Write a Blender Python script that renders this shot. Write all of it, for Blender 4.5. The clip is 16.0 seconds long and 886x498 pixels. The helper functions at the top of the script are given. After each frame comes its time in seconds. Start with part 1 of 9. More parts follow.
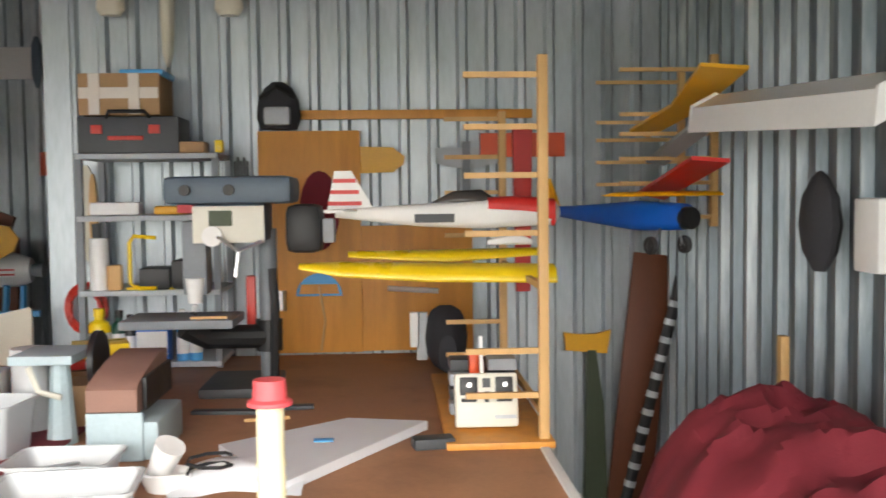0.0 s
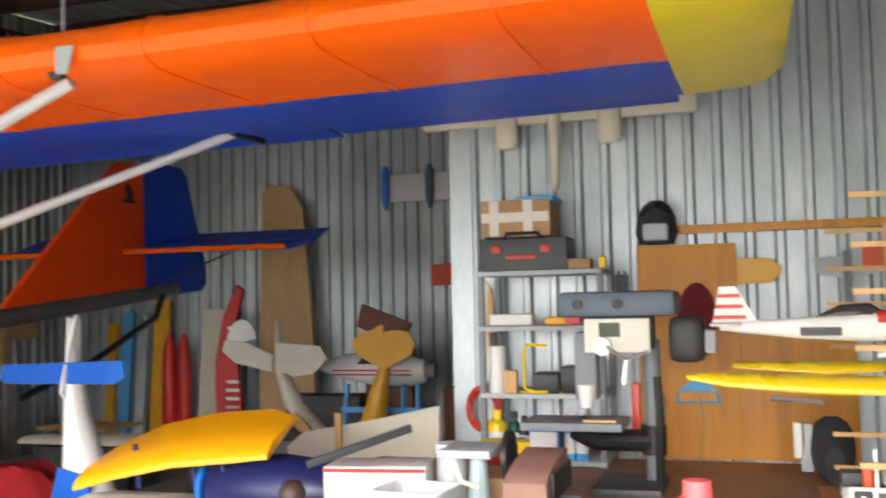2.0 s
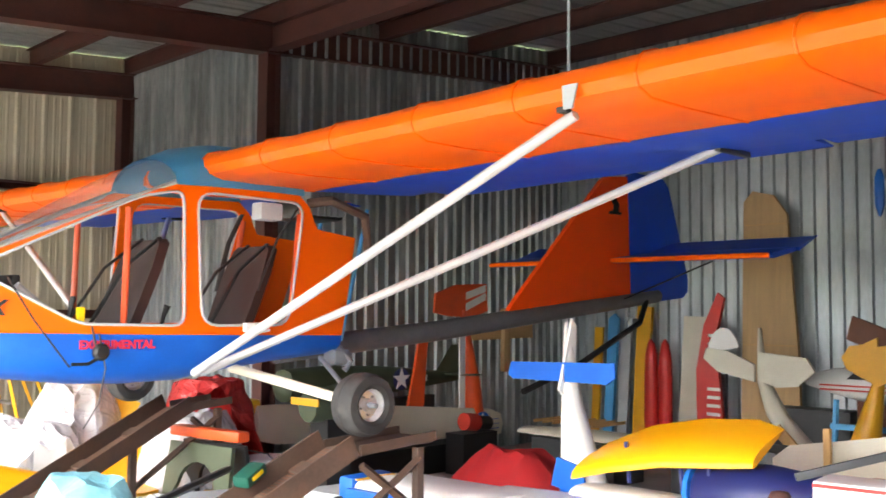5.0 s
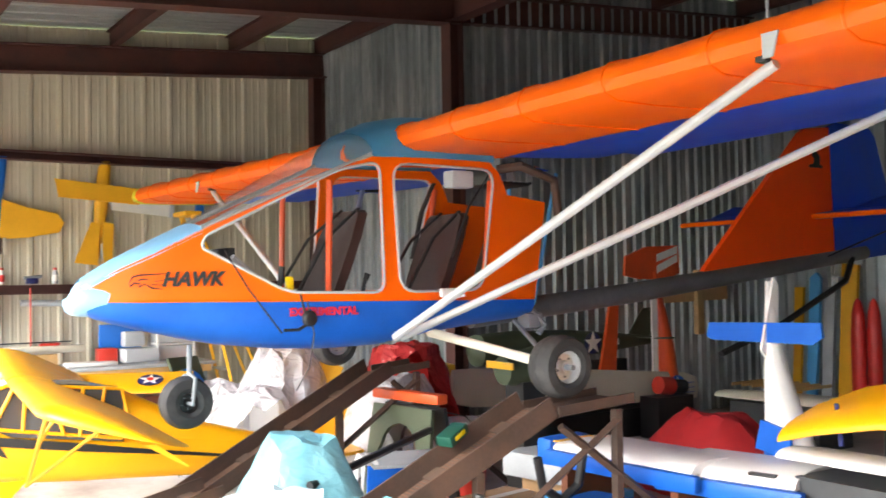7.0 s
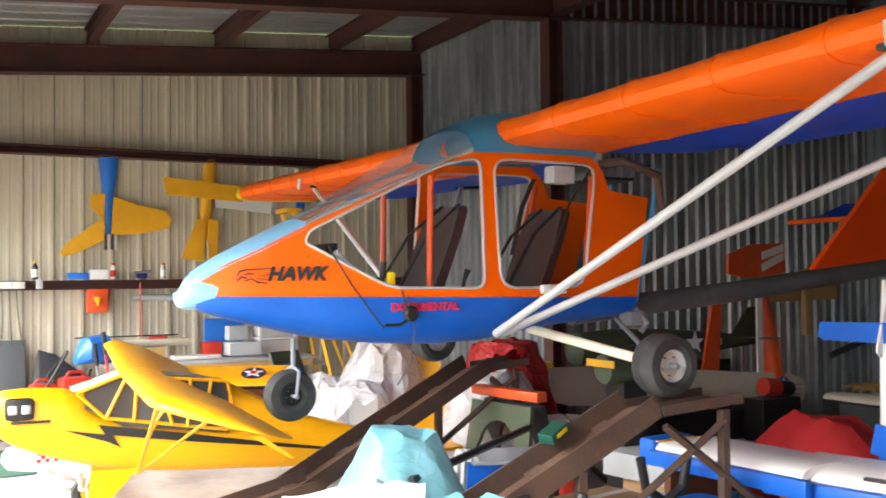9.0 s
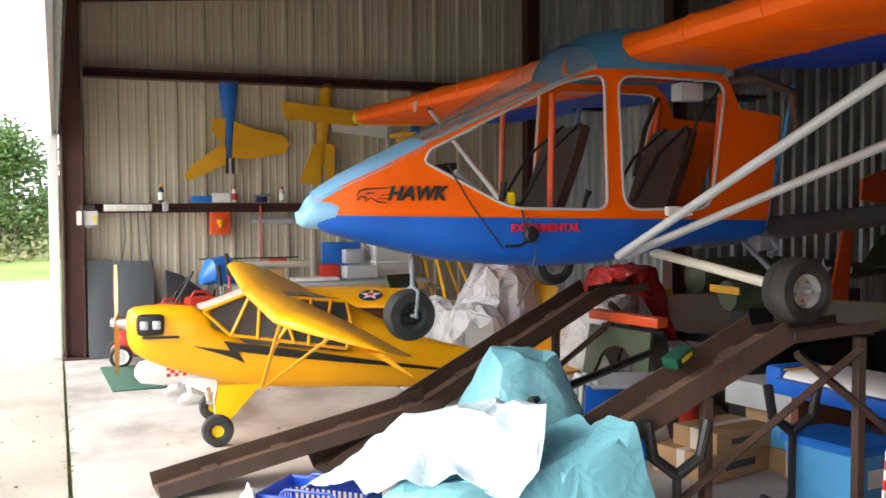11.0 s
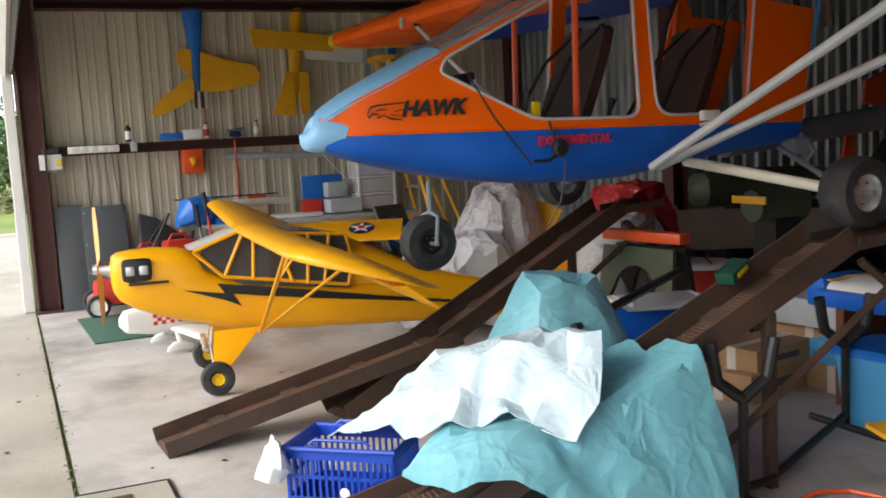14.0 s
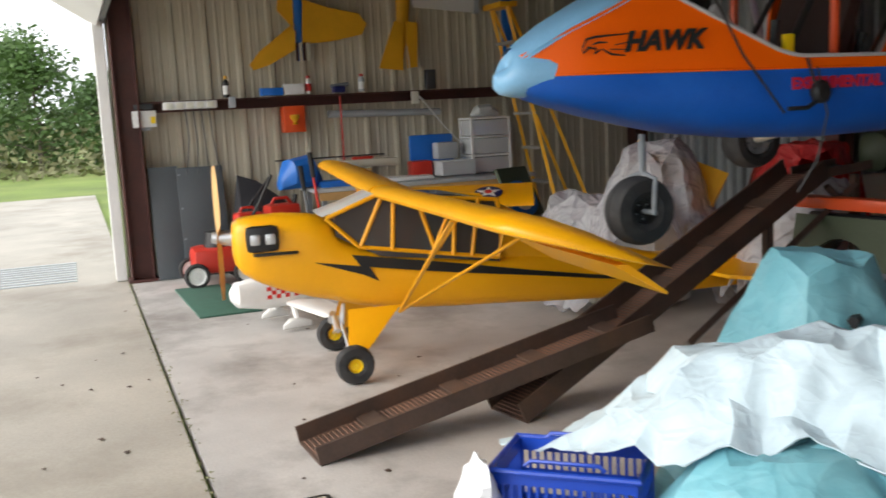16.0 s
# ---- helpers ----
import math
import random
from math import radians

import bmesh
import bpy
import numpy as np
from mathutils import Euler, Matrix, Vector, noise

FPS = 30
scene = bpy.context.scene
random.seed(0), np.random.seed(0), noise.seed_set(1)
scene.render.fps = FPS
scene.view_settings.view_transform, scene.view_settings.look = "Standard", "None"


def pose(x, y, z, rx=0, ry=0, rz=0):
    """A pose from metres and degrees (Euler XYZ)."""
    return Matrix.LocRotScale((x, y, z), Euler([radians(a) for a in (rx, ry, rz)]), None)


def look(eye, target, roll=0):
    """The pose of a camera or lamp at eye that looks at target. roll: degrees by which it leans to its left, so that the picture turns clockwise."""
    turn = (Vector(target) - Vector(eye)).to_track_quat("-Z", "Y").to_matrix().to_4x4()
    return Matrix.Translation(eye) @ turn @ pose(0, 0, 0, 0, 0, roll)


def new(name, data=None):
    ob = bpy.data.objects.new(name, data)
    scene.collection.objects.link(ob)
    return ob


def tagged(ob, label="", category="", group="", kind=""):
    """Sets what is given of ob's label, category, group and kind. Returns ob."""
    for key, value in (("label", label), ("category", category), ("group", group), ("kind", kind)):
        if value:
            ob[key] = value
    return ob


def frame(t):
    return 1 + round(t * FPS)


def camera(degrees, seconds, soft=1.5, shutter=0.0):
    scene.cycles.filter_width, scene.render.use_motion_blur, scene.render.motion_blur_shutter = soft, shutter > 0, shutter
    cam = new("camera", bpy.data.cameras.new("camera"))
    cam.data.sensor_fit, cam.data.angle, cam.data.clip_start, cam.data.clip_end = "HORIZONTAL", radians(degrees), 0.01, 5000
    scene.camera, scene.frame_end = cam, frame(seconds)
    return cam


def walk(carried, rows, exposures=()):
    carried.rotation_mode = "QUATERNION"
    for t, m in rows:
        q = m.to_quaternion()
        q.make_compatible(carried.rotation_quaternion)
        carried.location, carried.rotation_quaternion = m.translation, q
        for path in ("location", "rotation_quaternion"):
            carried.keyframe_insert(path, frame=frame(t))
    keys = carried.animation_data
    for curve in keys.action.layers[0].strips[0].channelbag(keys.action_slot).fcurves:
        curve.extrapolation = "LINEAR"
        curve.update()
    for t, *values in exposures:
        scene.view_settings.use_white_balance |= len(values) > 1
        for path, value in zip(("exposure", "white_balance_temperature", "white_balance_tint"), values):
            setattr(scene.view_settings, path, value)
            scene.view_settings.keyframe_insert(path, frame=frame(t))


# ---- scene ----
cam = camera(49.1, 16.0, soft=1.6, shutter=0.4)
METRES, EYE, TILT, LEAN, TURN = 2.5, 1.57, 0.0, 0.0, -3.0
ROWS = [
    (0.0, 0.0, 0.0, 0.0, -0.04, -3.17, 0.66),
    (0.5, -0.0128, -0.0096, 0.0025, 4.68, -2.93, 0.76),
    (1.0, -0.0152, -0.0187, 0.0051, 9.52, -1.77, 1.2),
    (1.5, -0.0155, -0.0596, 0.0141, 13.7, 0.35, 1.59),
    (2.0, -0.0239, -0.1415, 0.0217, 20.71, 3.13, 1.21),
    (2.5, -0.0131, -0.202, 0.03, 26.25, 4.54, -0.19),
    (3.0, 0.0038, -0.2047, 0.0316, 34.11, 5.43, -1.86),
    (3.5, 0.0075, -0.2105, 0.0326, 38.49, 5.16, -1.11),
    (4.0, 0.0107, -0.2161, 0.0321, 41.44, 4.74, -0.92),
    (4.5, 0.0112, -0.2193, 0.0311, 45.09, 4.18, -0.74),
    (7.0, 0.0112, -0.2464, 0.0236, 59.14, 1.69, 0.9),
    (7.5, 0.0081, -0.2499, 0.0222, 61.77, 1.49, 0.99),
    (8.0, 0.0069, -0.249, 0.0225, 61.68, 1.78, 0.59),
    (8.5, -0.0052, -0.2475, 0.022, 61.99, 1.83, 0.24),
    (9.0, -0.002, -0.2551, 0.0196, 64.7, 1.64, 0.57),
    (9.5, -0.0093, -0.258, 0.0166, 67.4, 0.46, 0.8),
    (12.0, -0.0523, -0.2627, -0.0048, 73.06, -4.36, 0.18),
    (12.5, -0.0638, -0.2647, -0.0082, 74.24, -5.53, 0.42),
    (13.0, -0.1015, -0.2911, -0.0172, 74.93, -6.12, 0.63),
    (13.5, -0.1659, -0.3197, -0.0237, 68.43, -5.55, 2.41),
    (14.0, -0.2398, -0.3159, -0.0271, 68.68, -6.52, 3.04),
    (14.5, -0.324, -0.3137, -0.031, 73.9, -6.98, 2.95),
    (15.0, -0.4317, -0.3619, -0.0447, 72.21, -6.7, 3.24),
    (15.5, -0.5385, -0.4033, -0.0482, 69.37, -8.25, 3.54),
    (16.0, -0.6463, -0.4284, -0.0493, 72.01, -8.36, 2.92),
]
EXPOSURES = [(0.0, 2.25), (1.0, 2.35), (1.5, 2.5), (2.0, 2.7), (3.0, 3.1), (3.6, 3.3), (4.5, 3.35), (7.0, 2.9), (7.5, 2.85), (9.0, 2.55), (9.7, 2.35), (11.8, 1.15), (12.5, 0.85), (13.5, 0.8), (14.2, 1.0), (15.0, 0.82), (16.0, 0.72)]
walk(cam, [(t, pose(0, 0, EYE, TILT, LEAN, TURN) @ pose(METRES * x, METRES * y, METRES * z, 90 + pitch, roll, yaw)) for t, x, y, z, yaw, pitch, roll in ROWS], EXPOSURES)

# ---- daylight: overcast sky, soft sun from the door side ----
SUN_EL, SUN_AZ = 32.0, 187.0
world = bpy.data.worlds.new("overcast_sky")
scene.world = world
world.use_nodes = True
wn = world.node_tree.nodes
wl = world.node_tree.links
bg = wn["Background"]
sky = wn.new("ShaderNodeTexSky")
sky.sky_type = 'NISHITA'
sky.sun_disc = False
sky.sun_elevation = radians(SUN_EL)
sky.sun_rotation = radians(SUN_AZ)
sky.air_density, sky.dust_density, sky.ozone_density = 1.0, 6.0, 1.0
# cloud cover: most of the blue is veiled by an even white layer
veil = wn.new("ShaderNodeMixRGB")
veil.inputs[0].default_value = 0.8
veil.inputs[2].default_value = (9.2, 9.6, 10.0, 1)
wl.new(sky.outputs[0], veil.inputs[1])
wl.new(veil.outputs[0], bg.inputs[0])
bg.inputs[1].default_value = 0.13

sun_data = bpy.data.lights.new("sun", 'SUN')
sun_data.energy, sun_data.angle, sun_data.color = 1.5, radians(50), (1.0, 0.97, 0.93)
sun = new("sun", sun_data)
sun.matrix_world = look((0, 0, 0), (-0.10, 0.84, -0.53))

# ---- materials ----
def mat(name, color, rough=0.6, metal=0.0, var=0.12, scale=8.0, bump=0.15, fine=60.0, stain=None, stain_amt=0.35, stain_scale=1.6, spec=0.5, stretch=(1, 1, 1), rvar=0.12, crease=0.0):
    """A procedural surface: base colour varied at two scales, stains, roughness variation and fine relief."""
    m = bpy.data.materials.new(name)
    m.use_nodes = True
    n, l = m.node_tree.nodes, m.node_tree.links
    b = n["Principled BSDF"]
    b.inputs["Metallic"].default_value = metal
    b.inputs["Specular IOR Level"].default_value = spec
    tc = n.new("ShaderNodeTexCoord")
    mp = n.new("ShaderNodeMapping")
    mp.inputs["Scale"].default_value = stretch
    l.new(tc.outputs["Object"], mp.inputs["Vector"])
    big = n.new("ShaderNodeTexNoise")
    big.inputs["Scale"].default_value = scale
    big.inputs["Detail"].default_value = 5
    small = n.new("ShaderNodeTexNoise")
    small.inputs["Scale"].default_value = fine
    small.inputs["Detail"].default_value = 3
    l.new(mp.outputs[0], big.inputs["Vector"])
    l.new(mp.outputs[0], small.inputs["Vector"])
    info = n.new("ShaderNodeObjectInfo")
    add = n.new("ShaderNodeMath")
    add.operation = 'ADD'
    l.new(big.outputs["Fac"], add.inputs[0])
    sm = n.new("ShaderNodeMath")
    sm.operation = 'MULTIPLY'
    sm.inputs[1].default_value = 0.5
    l.new(small.outputs["Fac"], sm.inputs[0])
    l.new(sm.outputs[0], add.inputs[1])
    ramp = n.new("ShaderNodeValToRGB")
    c = Vector(color[:3])
    ramp.color_ramp.elements[0].position, ramp.color_ramp.elements[1].position = 0.45, 1.05
    ramp.color_ramp.elements[0].color = (*(c * (1 - var)), 1)
    ramp.color_ramp.elements[1].color = (*[min(1, v * (1 + var)) for v in c], 1)
    l.new(add.outputs[0], ramp.inputs[0])
    out = ramp.outputs[0]
    if stain is not None:
        st = n.new("ShaderNodeTexNoise")
        st.inputs["Scale"].default_value = stain_scale
        st.inputs["Detail"].default_value = 6
        st.inputs["Roughness"].default_value = 0.65
        l.new(mp.outputs[0], st.inputs["Vector"])
        sr = n.new("ShaderNodeValToRGB")
        sr.color_ramp.elements[0].position, sr.color_ramp.elements[1].position = 0.48, 0.68
        sr.color_ramp.elements[1].color = (stain_amt, stain_amt, stain_amt, 1)
        l.new(st.outputs["Fac"], sr.inputs[0])
        mx = n.new("ShaderNodeMixRGB")
        mx.inputs[2].default_value = (*stain, 1)
        l.new(sr.outputs[0], mx.inputs[0])
        l.new(out, mx.inputs[1])
        out = mx.outputs[0]
    l.new(out, b.inputs["Base Color"])
    rr = n.new("ShaderNodeMapRange")
    rr.inputs["To Min"].default_value = max(0.02, rough - rvar)
    rr.inputs["To Max"].default_value = min(1.0, rough + rvar)
    l.new(big.outputs["Fac"], rr.inputs["Value"])
    l.new(rr.outputs[0], b.inputs["Roughness"])
    if bump:
        bp = n.new("ShaderNodeBump")
        bp.inputs["Strength"].default_value = bump
        bp.inputs["Distance"].default_value = 0.01
        l.new(add.outputs[0], bp.inputs["Height"])
        l.new(bp.outputs[0], b.inputs["Normal"])
        if crease:
            l.new(crease_relief(m, crease, bp.outputs[0]), b.inputs["Normal"])
    return m


def crease_relief(m, strength, base=None):
    """Fold lines of a crumpled sheet: ridges along warped cell borders at two sizes."""
    n, l = m.node_tree.nodes, m.node_tree.links
    tc = n.new("ShaderNodeTexCoord")
    warp = n.new("ShaderNodeTexNoise")
    warp.inputs["Scale"].default_value = 3.0
    mixv = n.new("ShaderNodeMixRGB")
    mixv.inputs[0].default_value = 0.25
    l.new(tc.outputs["Object"], warp.inputs["Vector"])
    l.new(tc.outputs["Object"], mixv.inputs[1])
    l.new(warp.outputs["Color"], mixv.inputs[2])
    for scale, amount in ((6.0, 1.0), (15.0, 0.5)):
        vo = n.new("ShaderNodeTexVoronoi")
        vo.feature = 'DISTANCE_TO_EDGE'
        vo.inputs["Scale"].default_value = scale
        l.new(mixv.outputs[0], vo.inputs["Vector"])
        rp = n.new("ShaderNodeMapRange")
        rp.inputs["From Max"].default_value = 0.22
        rp.inputs["To Min"].default_value, rp.inputs["To Max"].default_value = 1.0, 0.0
        l.new(vo.outputs["Distance"], rp.inputs["Value"])
        bp = n.new("ShaderNodeBump")
        bp.inputs["Strength"].default_value = strength * amount
        bp.inputs["Distance"].default_value = 0.02
        l.new(rp.outputs[0], bp.inputs["Height"])
        if base is not None:
            l.new(base, bp.inputs["Normal"])
        base = bp.outputs[0]
    return base


def glass(name, color=(0.9, 0.95, 0.95), rough=0.05, clear=0.75, crease=0.0):
    """A thin clear sheet: mostly see-through with a gloss."""
    m = bpy.data.materials.new(name)
    m.use_nodes = True
    n, l = m.node_tree.nodes, m.node_tree.links
    b = n["Principled BSDF"]
    b.inputs["Base Color"].default_value = (*color, 1)
    b.inputs["Roughness"].default_value = rough
    tr = n.new("ShaderNodeBsdfTransparent")
    tr.inputs[0].default_value = (*color, 1)
    mx = n.new("ShaderNodeMixShader")
    mx.inputs[0].default_value = clear
    l.new(b.outputs[0], mx.inputs[1])
    l.new(tr.outputs[0], mx.inputs[2])
    l.new(mx.outputs[0], n["Material Output"].inputs[0])
    if crease:
        l.new(crease_relief(m, crease), b.inputs["Normal"])
    return m


GALV = mat("galvanised_steel_sheet", (0.44, 0.49, 0.52), 0.42, 0.55, 0.2, 3.0, 0.05, 40, (0.75, 0.78, 0.8), 0.5, 2.2, stretch=(1.6, 1.6, 0.28))
# galvanised sheet again, base darkened to paint in the right wall's shade
GALV_SIDE = mat("shaded_streaked_galvanised_sheet", (0.17, 0.20, 0.22), 0.4, 0.55, 0.35, 3.0, 0.05, 40, (0.62, 0.65, 0.66), 0.55, 2.6, stretch=(2.4, 2.4, 0.3))
# pale weather streaks over a base darkened for shade away from the door
GALV_DARK = mat("shaded_weathered_galvanised_sheet", (0.30, 0.33, 0.34), 0.42, 0.6, 0.3, 3.0, 0.05, 40, (0.72, 0.74, 0.74), 0.7, 1.9, stretch=(2.0, 2.0, 0.3))
BEIGE = mat("cream_painted_steel_sheet", (0.58, 0.53, 0.41), 0.5, 0.0, 0.1, 2.0, 0.04, 50, (0.36, 0.31, 0.22), 0.35, 1.4, stretch=(1.5, 1.5, 0.3))
PRIMER = mat("red_oxide_primed_steel", (0.085, 0.028, 0.022), 0.6, 0.0, 0.25, 4.0, 0.1, 40, (0.03, 0.02, 0.018), 0.5, 2.5)
ROOFM = mat("galvanised_roof_sheet", (0.42, 0.45, 0.45), 0.45, 0.5, 0.15, 2.0, 0.04, 30)
CONC = mat("concrete_floor_slab", (0.46, 0.44, 0.42), 0.75, 0.0, 0.2, 2.2, 0.14, 90, (0.22, 0.20, 0.18), 0.75, 1.3)
CONC_OUT = mat("concrete_apron", (0.39, 0.36, 0.31), 0.8, 0.0, 0.2, 1.2, 0.18, 80, (0.21, 0.18, 0.14), 0.6, 0.8)
GRASS = mat("mown_grass", (0.16, 0.22, 0.045), 0.9, 0.0, 0.35, 0.6, 0.4, 25, (0.22, 0.22, 0.08), 0.5, 0.3)
WHITE = mat("white_paint", (0.80, 0.80, 0.78), 0.4, 0.0, 0.05, 3.0, 0.04, 40, (0.6, 0.58, 0.54), 0.25, 2.0)
DOORW = mat("white_door_skin", (0.80, 0.80, 0.79), 0.5, 0.0, 0.05, 2.0, 0.05, 30, (0.6, 0.6, 0.58), 0.3, 1.2)
ORANGE = mat("orange_fabric_covering", (0.95, 0.132, 0.0008), 0.36, 0.0, 0.05, 3.0, 0.03, 120, spec=0.22)
FINOR = mat("vermilion_fabric_covering", (0.95, 0.075, 0.002), 0.5, 0.0, 0.05, 3.0, 0.03, 120, spec=0.2)
BLUE = mat("royal_blue_fabric_covering", (0.004, 0.07, 0.58), 0.5, 0.0, 0.12, 3.0, 0.03, 120)
BLUE_POD = mat("blue_painted_fabric", (0.008, 0.11, 0.53), 0.42, 0.0, 0.12, 4.0, 0.03, 120, (0.03, 0.18, 0.60), 0.3, 2.0, spec=0.3)
LTBLUE = mat("light_blue_glassfibre", (0.22, 0.47, 0.72), 0.4, 0.0, 0.08, 5.0, 0.04, 80)
ROOFBLUE = mat("mid_blue_fabric_fairing", (0.07, 0.31, 0.56), 0.42, 0.0, 0.08, 5.0, 0.04, 80)
YTIP = mat("yellow_fabric_covering", (0.72, 0.62, 0.02), 0.42, 0.0, 0.08, 4.0, 0.03, 100)
YELLOW = mat("cub_yellow_covering", (0.90, 0.42, 0.003), 0.36, 0.0, 0.05, 3.0, 0.03, 90)
YBRIGHT = mat("bright_yellow_film", (0.88, 0.62, 0.01), 0.3, 0.0, 0.06, 5.0, 0.03, 90)
AMBER = mat("amber_yellow_film", (0.78, 0.40, 0.015), 0.4, 0.0, 0.1, 5.0, 0.03, 90)
BLACK = mat("black_plastic", (0.015, 0.015, 0.016), 0.45, 0.0, 0.2, 8.0, 0.06, 90)
RUBBER = mat("tyre_rubber", (0.025, 0.025, 0.026), 0.75, 0.0, 0.25, 12.0, 0.2, 120, (0.10, 0.095, 0.09), 0.35, 6.0)
ALU = mat("aluminium", (0.72, 0.73, 0.74), 0.35, 0.9, 0.06, 6.0, 0.05, 90)
GREYM = mat("grey_painted_metal", (0.20, 0.22, 0.24), 0.5, 0.0, 0.12, 5.0, 0.06, 70)
STRUTM = mat("white_strut_paint", (0.50, 0.51, 0.52), 0.35, 0.0, 0.06, 4.0, 0.03, 80)
BOOM = mat("grey_boom_tube", (0.13, 0.13, 0.135), 0.45, 0.2, 0.2, 4.0, 0.05, 50, (0.22, 0.2, 0.18), 0.4, 3.0)
TREAD = mat("rusted_tread_plate", (0.17, 0.085, 0.055), 0.75, 0.1, 0.25, 6.0, 0.15, 70, (0.09, 0.06, 0.045), 0.6, 3.5)
RUSTY = mat("brown_weathered_steel", (0.085, 0.055, 0.042), 0.6, 0.2, 0.25, 5.0, 0.12, 60, (0.17, 0.085, 0.05), 0.5, 3.0)
TARP = mat("pale_teal_tarpaulin", (0.16, 0.43, 0.51), 0.5, 0.0, 0.07, 3.0, 0.08, 120, (0.36, 0.62, 0.65), 0.4, 1.5, crease=0.24)
TARPW = mat("pale_blue_white_tarpaulin", (0.56, 0.70, 0.78), 0.5, 0.0, 0.05, 3.0, 0.08, 120, crease=0.24)
PLYW = mat("varnished_plywood", (0.70, 0.31, 0.05), 0.45, 0.0, 0.12, 2.0, 0.05, 60, (0.42, 0.16, 0.025), 0.4, 1.5, stretch=(6, 6, 0.6))
PINE = mat("pine_wood", (0.62, 0.38, 0.15), 0.55, 0.0, 0.14, 4.0, 0.06, 60, stretch=(3, 3, 0.7))
BALSA = mat("balsa_sheeting", (0.56, 0.37, 0.18), 0.65, 0.0, 0.12, 3.0, 0.05, 50, stretch=(6, 1, 0.5))
HARDB = mat("hardboard_bench_top", (0.420, 0.217, 0.119), 0.6, 0.0, 0.12, 2.5, 0.06, 60, (0.2, 0.1, 0.06), 0.5, 2.2)
DKWOOD = mat("dark_red_stained_wood", (0.15, 0.045, 0.018), 0.5, 0.0, 0.2, 3.0, 0.05, 60, stretch=(3, 3, 0.5))
CREAM = mat("cream_film", (0.66, 0.62, 0.50), 0.45, 0.0, 0.06, 4.0, 0.03, 80)
RED = mat("red_film", (0.62, 0.025, 0.02), 0.4, 0.0, 0.1, 5.0, 0.04, 90)
REDOR = mat("red_orange_film", (0.72, 0.085, 0.015), 0.4, 0.0, 0.1, 5.0, 0.04, 90)
MAROON = mat("maroon_cloth", (0.17, 0.012, 0.022), 0.85, 0.0, 0.15, 6.0, 0.15, 220)
CLOTH_R = mat("red_cloth", (0.55, 0.02, 0.025), 0.8, 0.0, 0.12, 6.0, 0.12, 200)
NAVY = mat("navy_blue_film", (0.012, 0.018, 0.10), 0.4, 0.0, 0.15, 5.0, 0.03, 80)
MODBLUE = mat("bright_blue_film", (0.015, 0.16, 0.60), 0.4, 0.0, 0.1, 5.0, 0.03, 80)
SKYBLUE = mat("sky_blue_plastic", (0.10, 0.40, 0.75), 0.4, 0.0, 0.08, 5.0, 0.03, 80)
CARD = mat("brown_cardboard", (0.42, 0.26, 0.13), 0.8, 0.0, 0.1, 5.0, 0.08, 70)
TAPE = mat("clear_parcel_tape", (0.68, 0.62, 0.54), 0.35, 0.0, 0.05, 5.0, 0.03, 80)
DKGREY = mat("dark_grey_plastic", (0.05, 0.055, 0.06), 0.5, 0.0, 0.15, 7.0, 0.06, 90)
STEELBLUE = mat("blue_grey_machine_paint", (0.09, 0.13, 0.17), 0.42, 0.0, 0.12, 5.0, 0.04, 70)
GREYPL = mat("light_grey_paint", (0.45, 0.48, 0.50), 0.5, 0.0, 0.1, 5.0, 0.05, 80)
PALEGR = mat("pale_grey_green_paint", (0.42, 0.52, 0.55), 0.5, 0.0, 0.1, 5.0, 0.05, 80)
IVORY = mat("ivory_plastic", (0.72, 0.70, 0.60), 0.4, 0.0, 0.04, 6.0, 0.03, 80)
BROWNS = mat("dark_brown_vinyl", (0.05, 0.025, 0.022), 0.5, 0.0, 0.15, 6.0, 0.1, 120)
PVC = mat("yellowed_pvc_tube", (0.80, 0.74, 0.48), 0.4, 0.0, 0.06, 6.0, 0.03, 70)
PINKCAP = mat("red_rubber_cap", (0.75, 0.10, 0.11), 0.5, 0.0, 0.06, 6.0, 0.04, 90)
GREEN = mat("green_plastic", (0.006, 0.06, 0.04), 0.45, 0.0, 0.1, 6.0, 0.04, 80)
OLIVE = mat("olive_paint", (0.06, 0.08, 0.045), 0.55, 0.0, 0.15, 5.0, 0.04, 70)
MAT_G = mat("green_rubber_mat", (0.045, 0.12, 0.085), 0.8, 0.0, 0.2, 10.0, 0.3, 90)
FOAM = mat("white_foam_sheet", (0.82, 0.84, 0.87), 0.7, 0.0, 0.03, 6.0, 0.05, 120)
BASKET = mat("blue_basket_plastic", (0.01, 0.06, 0.45), 0.38, 0.0, 0.06, 6.0, 0.03, 80)
ABRASIVE = mat("brown_sanding_belt", (0.30, 0.17, 0.13), 0.85, 0.0, 0.15, 8.0, 0.25, 200)
REDPL = mat("red_plastic", (0.55, 0.035, 0.02), 0.4, 0.0, 0.08, 6.0, 0.04, 80)
LEAF = mat("tree_leaves", (0.075, 0.14, 0.035), 0.7, 0.0, 0.4, 0.7, 0.0, 12, (0.12, 0.19, 0.05), 0.5, 0.5)
BARK = mat("tree_bark", (0.10, 0.085, 0.065), 0.9, 0.0, 0.25, 6.0, 0.4, 40)
SHRUB = mat("dry_undergrowth", (0.20, 0.20, 0.10), 0.85, 0.0, 0.35, 1.2, 0.0, 16)
CLEAR = glass("clear_windscreen_sheet", (0.86, 0.88, 0.88), 0.06, 0.82)
CLEARPL = glass("clear_plastic_tub", (0.86, 0.89, 0.9), 0.25, 0.45)
FILM = glass("clear_dust_sheet", (0.84, 0.85, 0.88), 0.22, 0.52, 0.9)
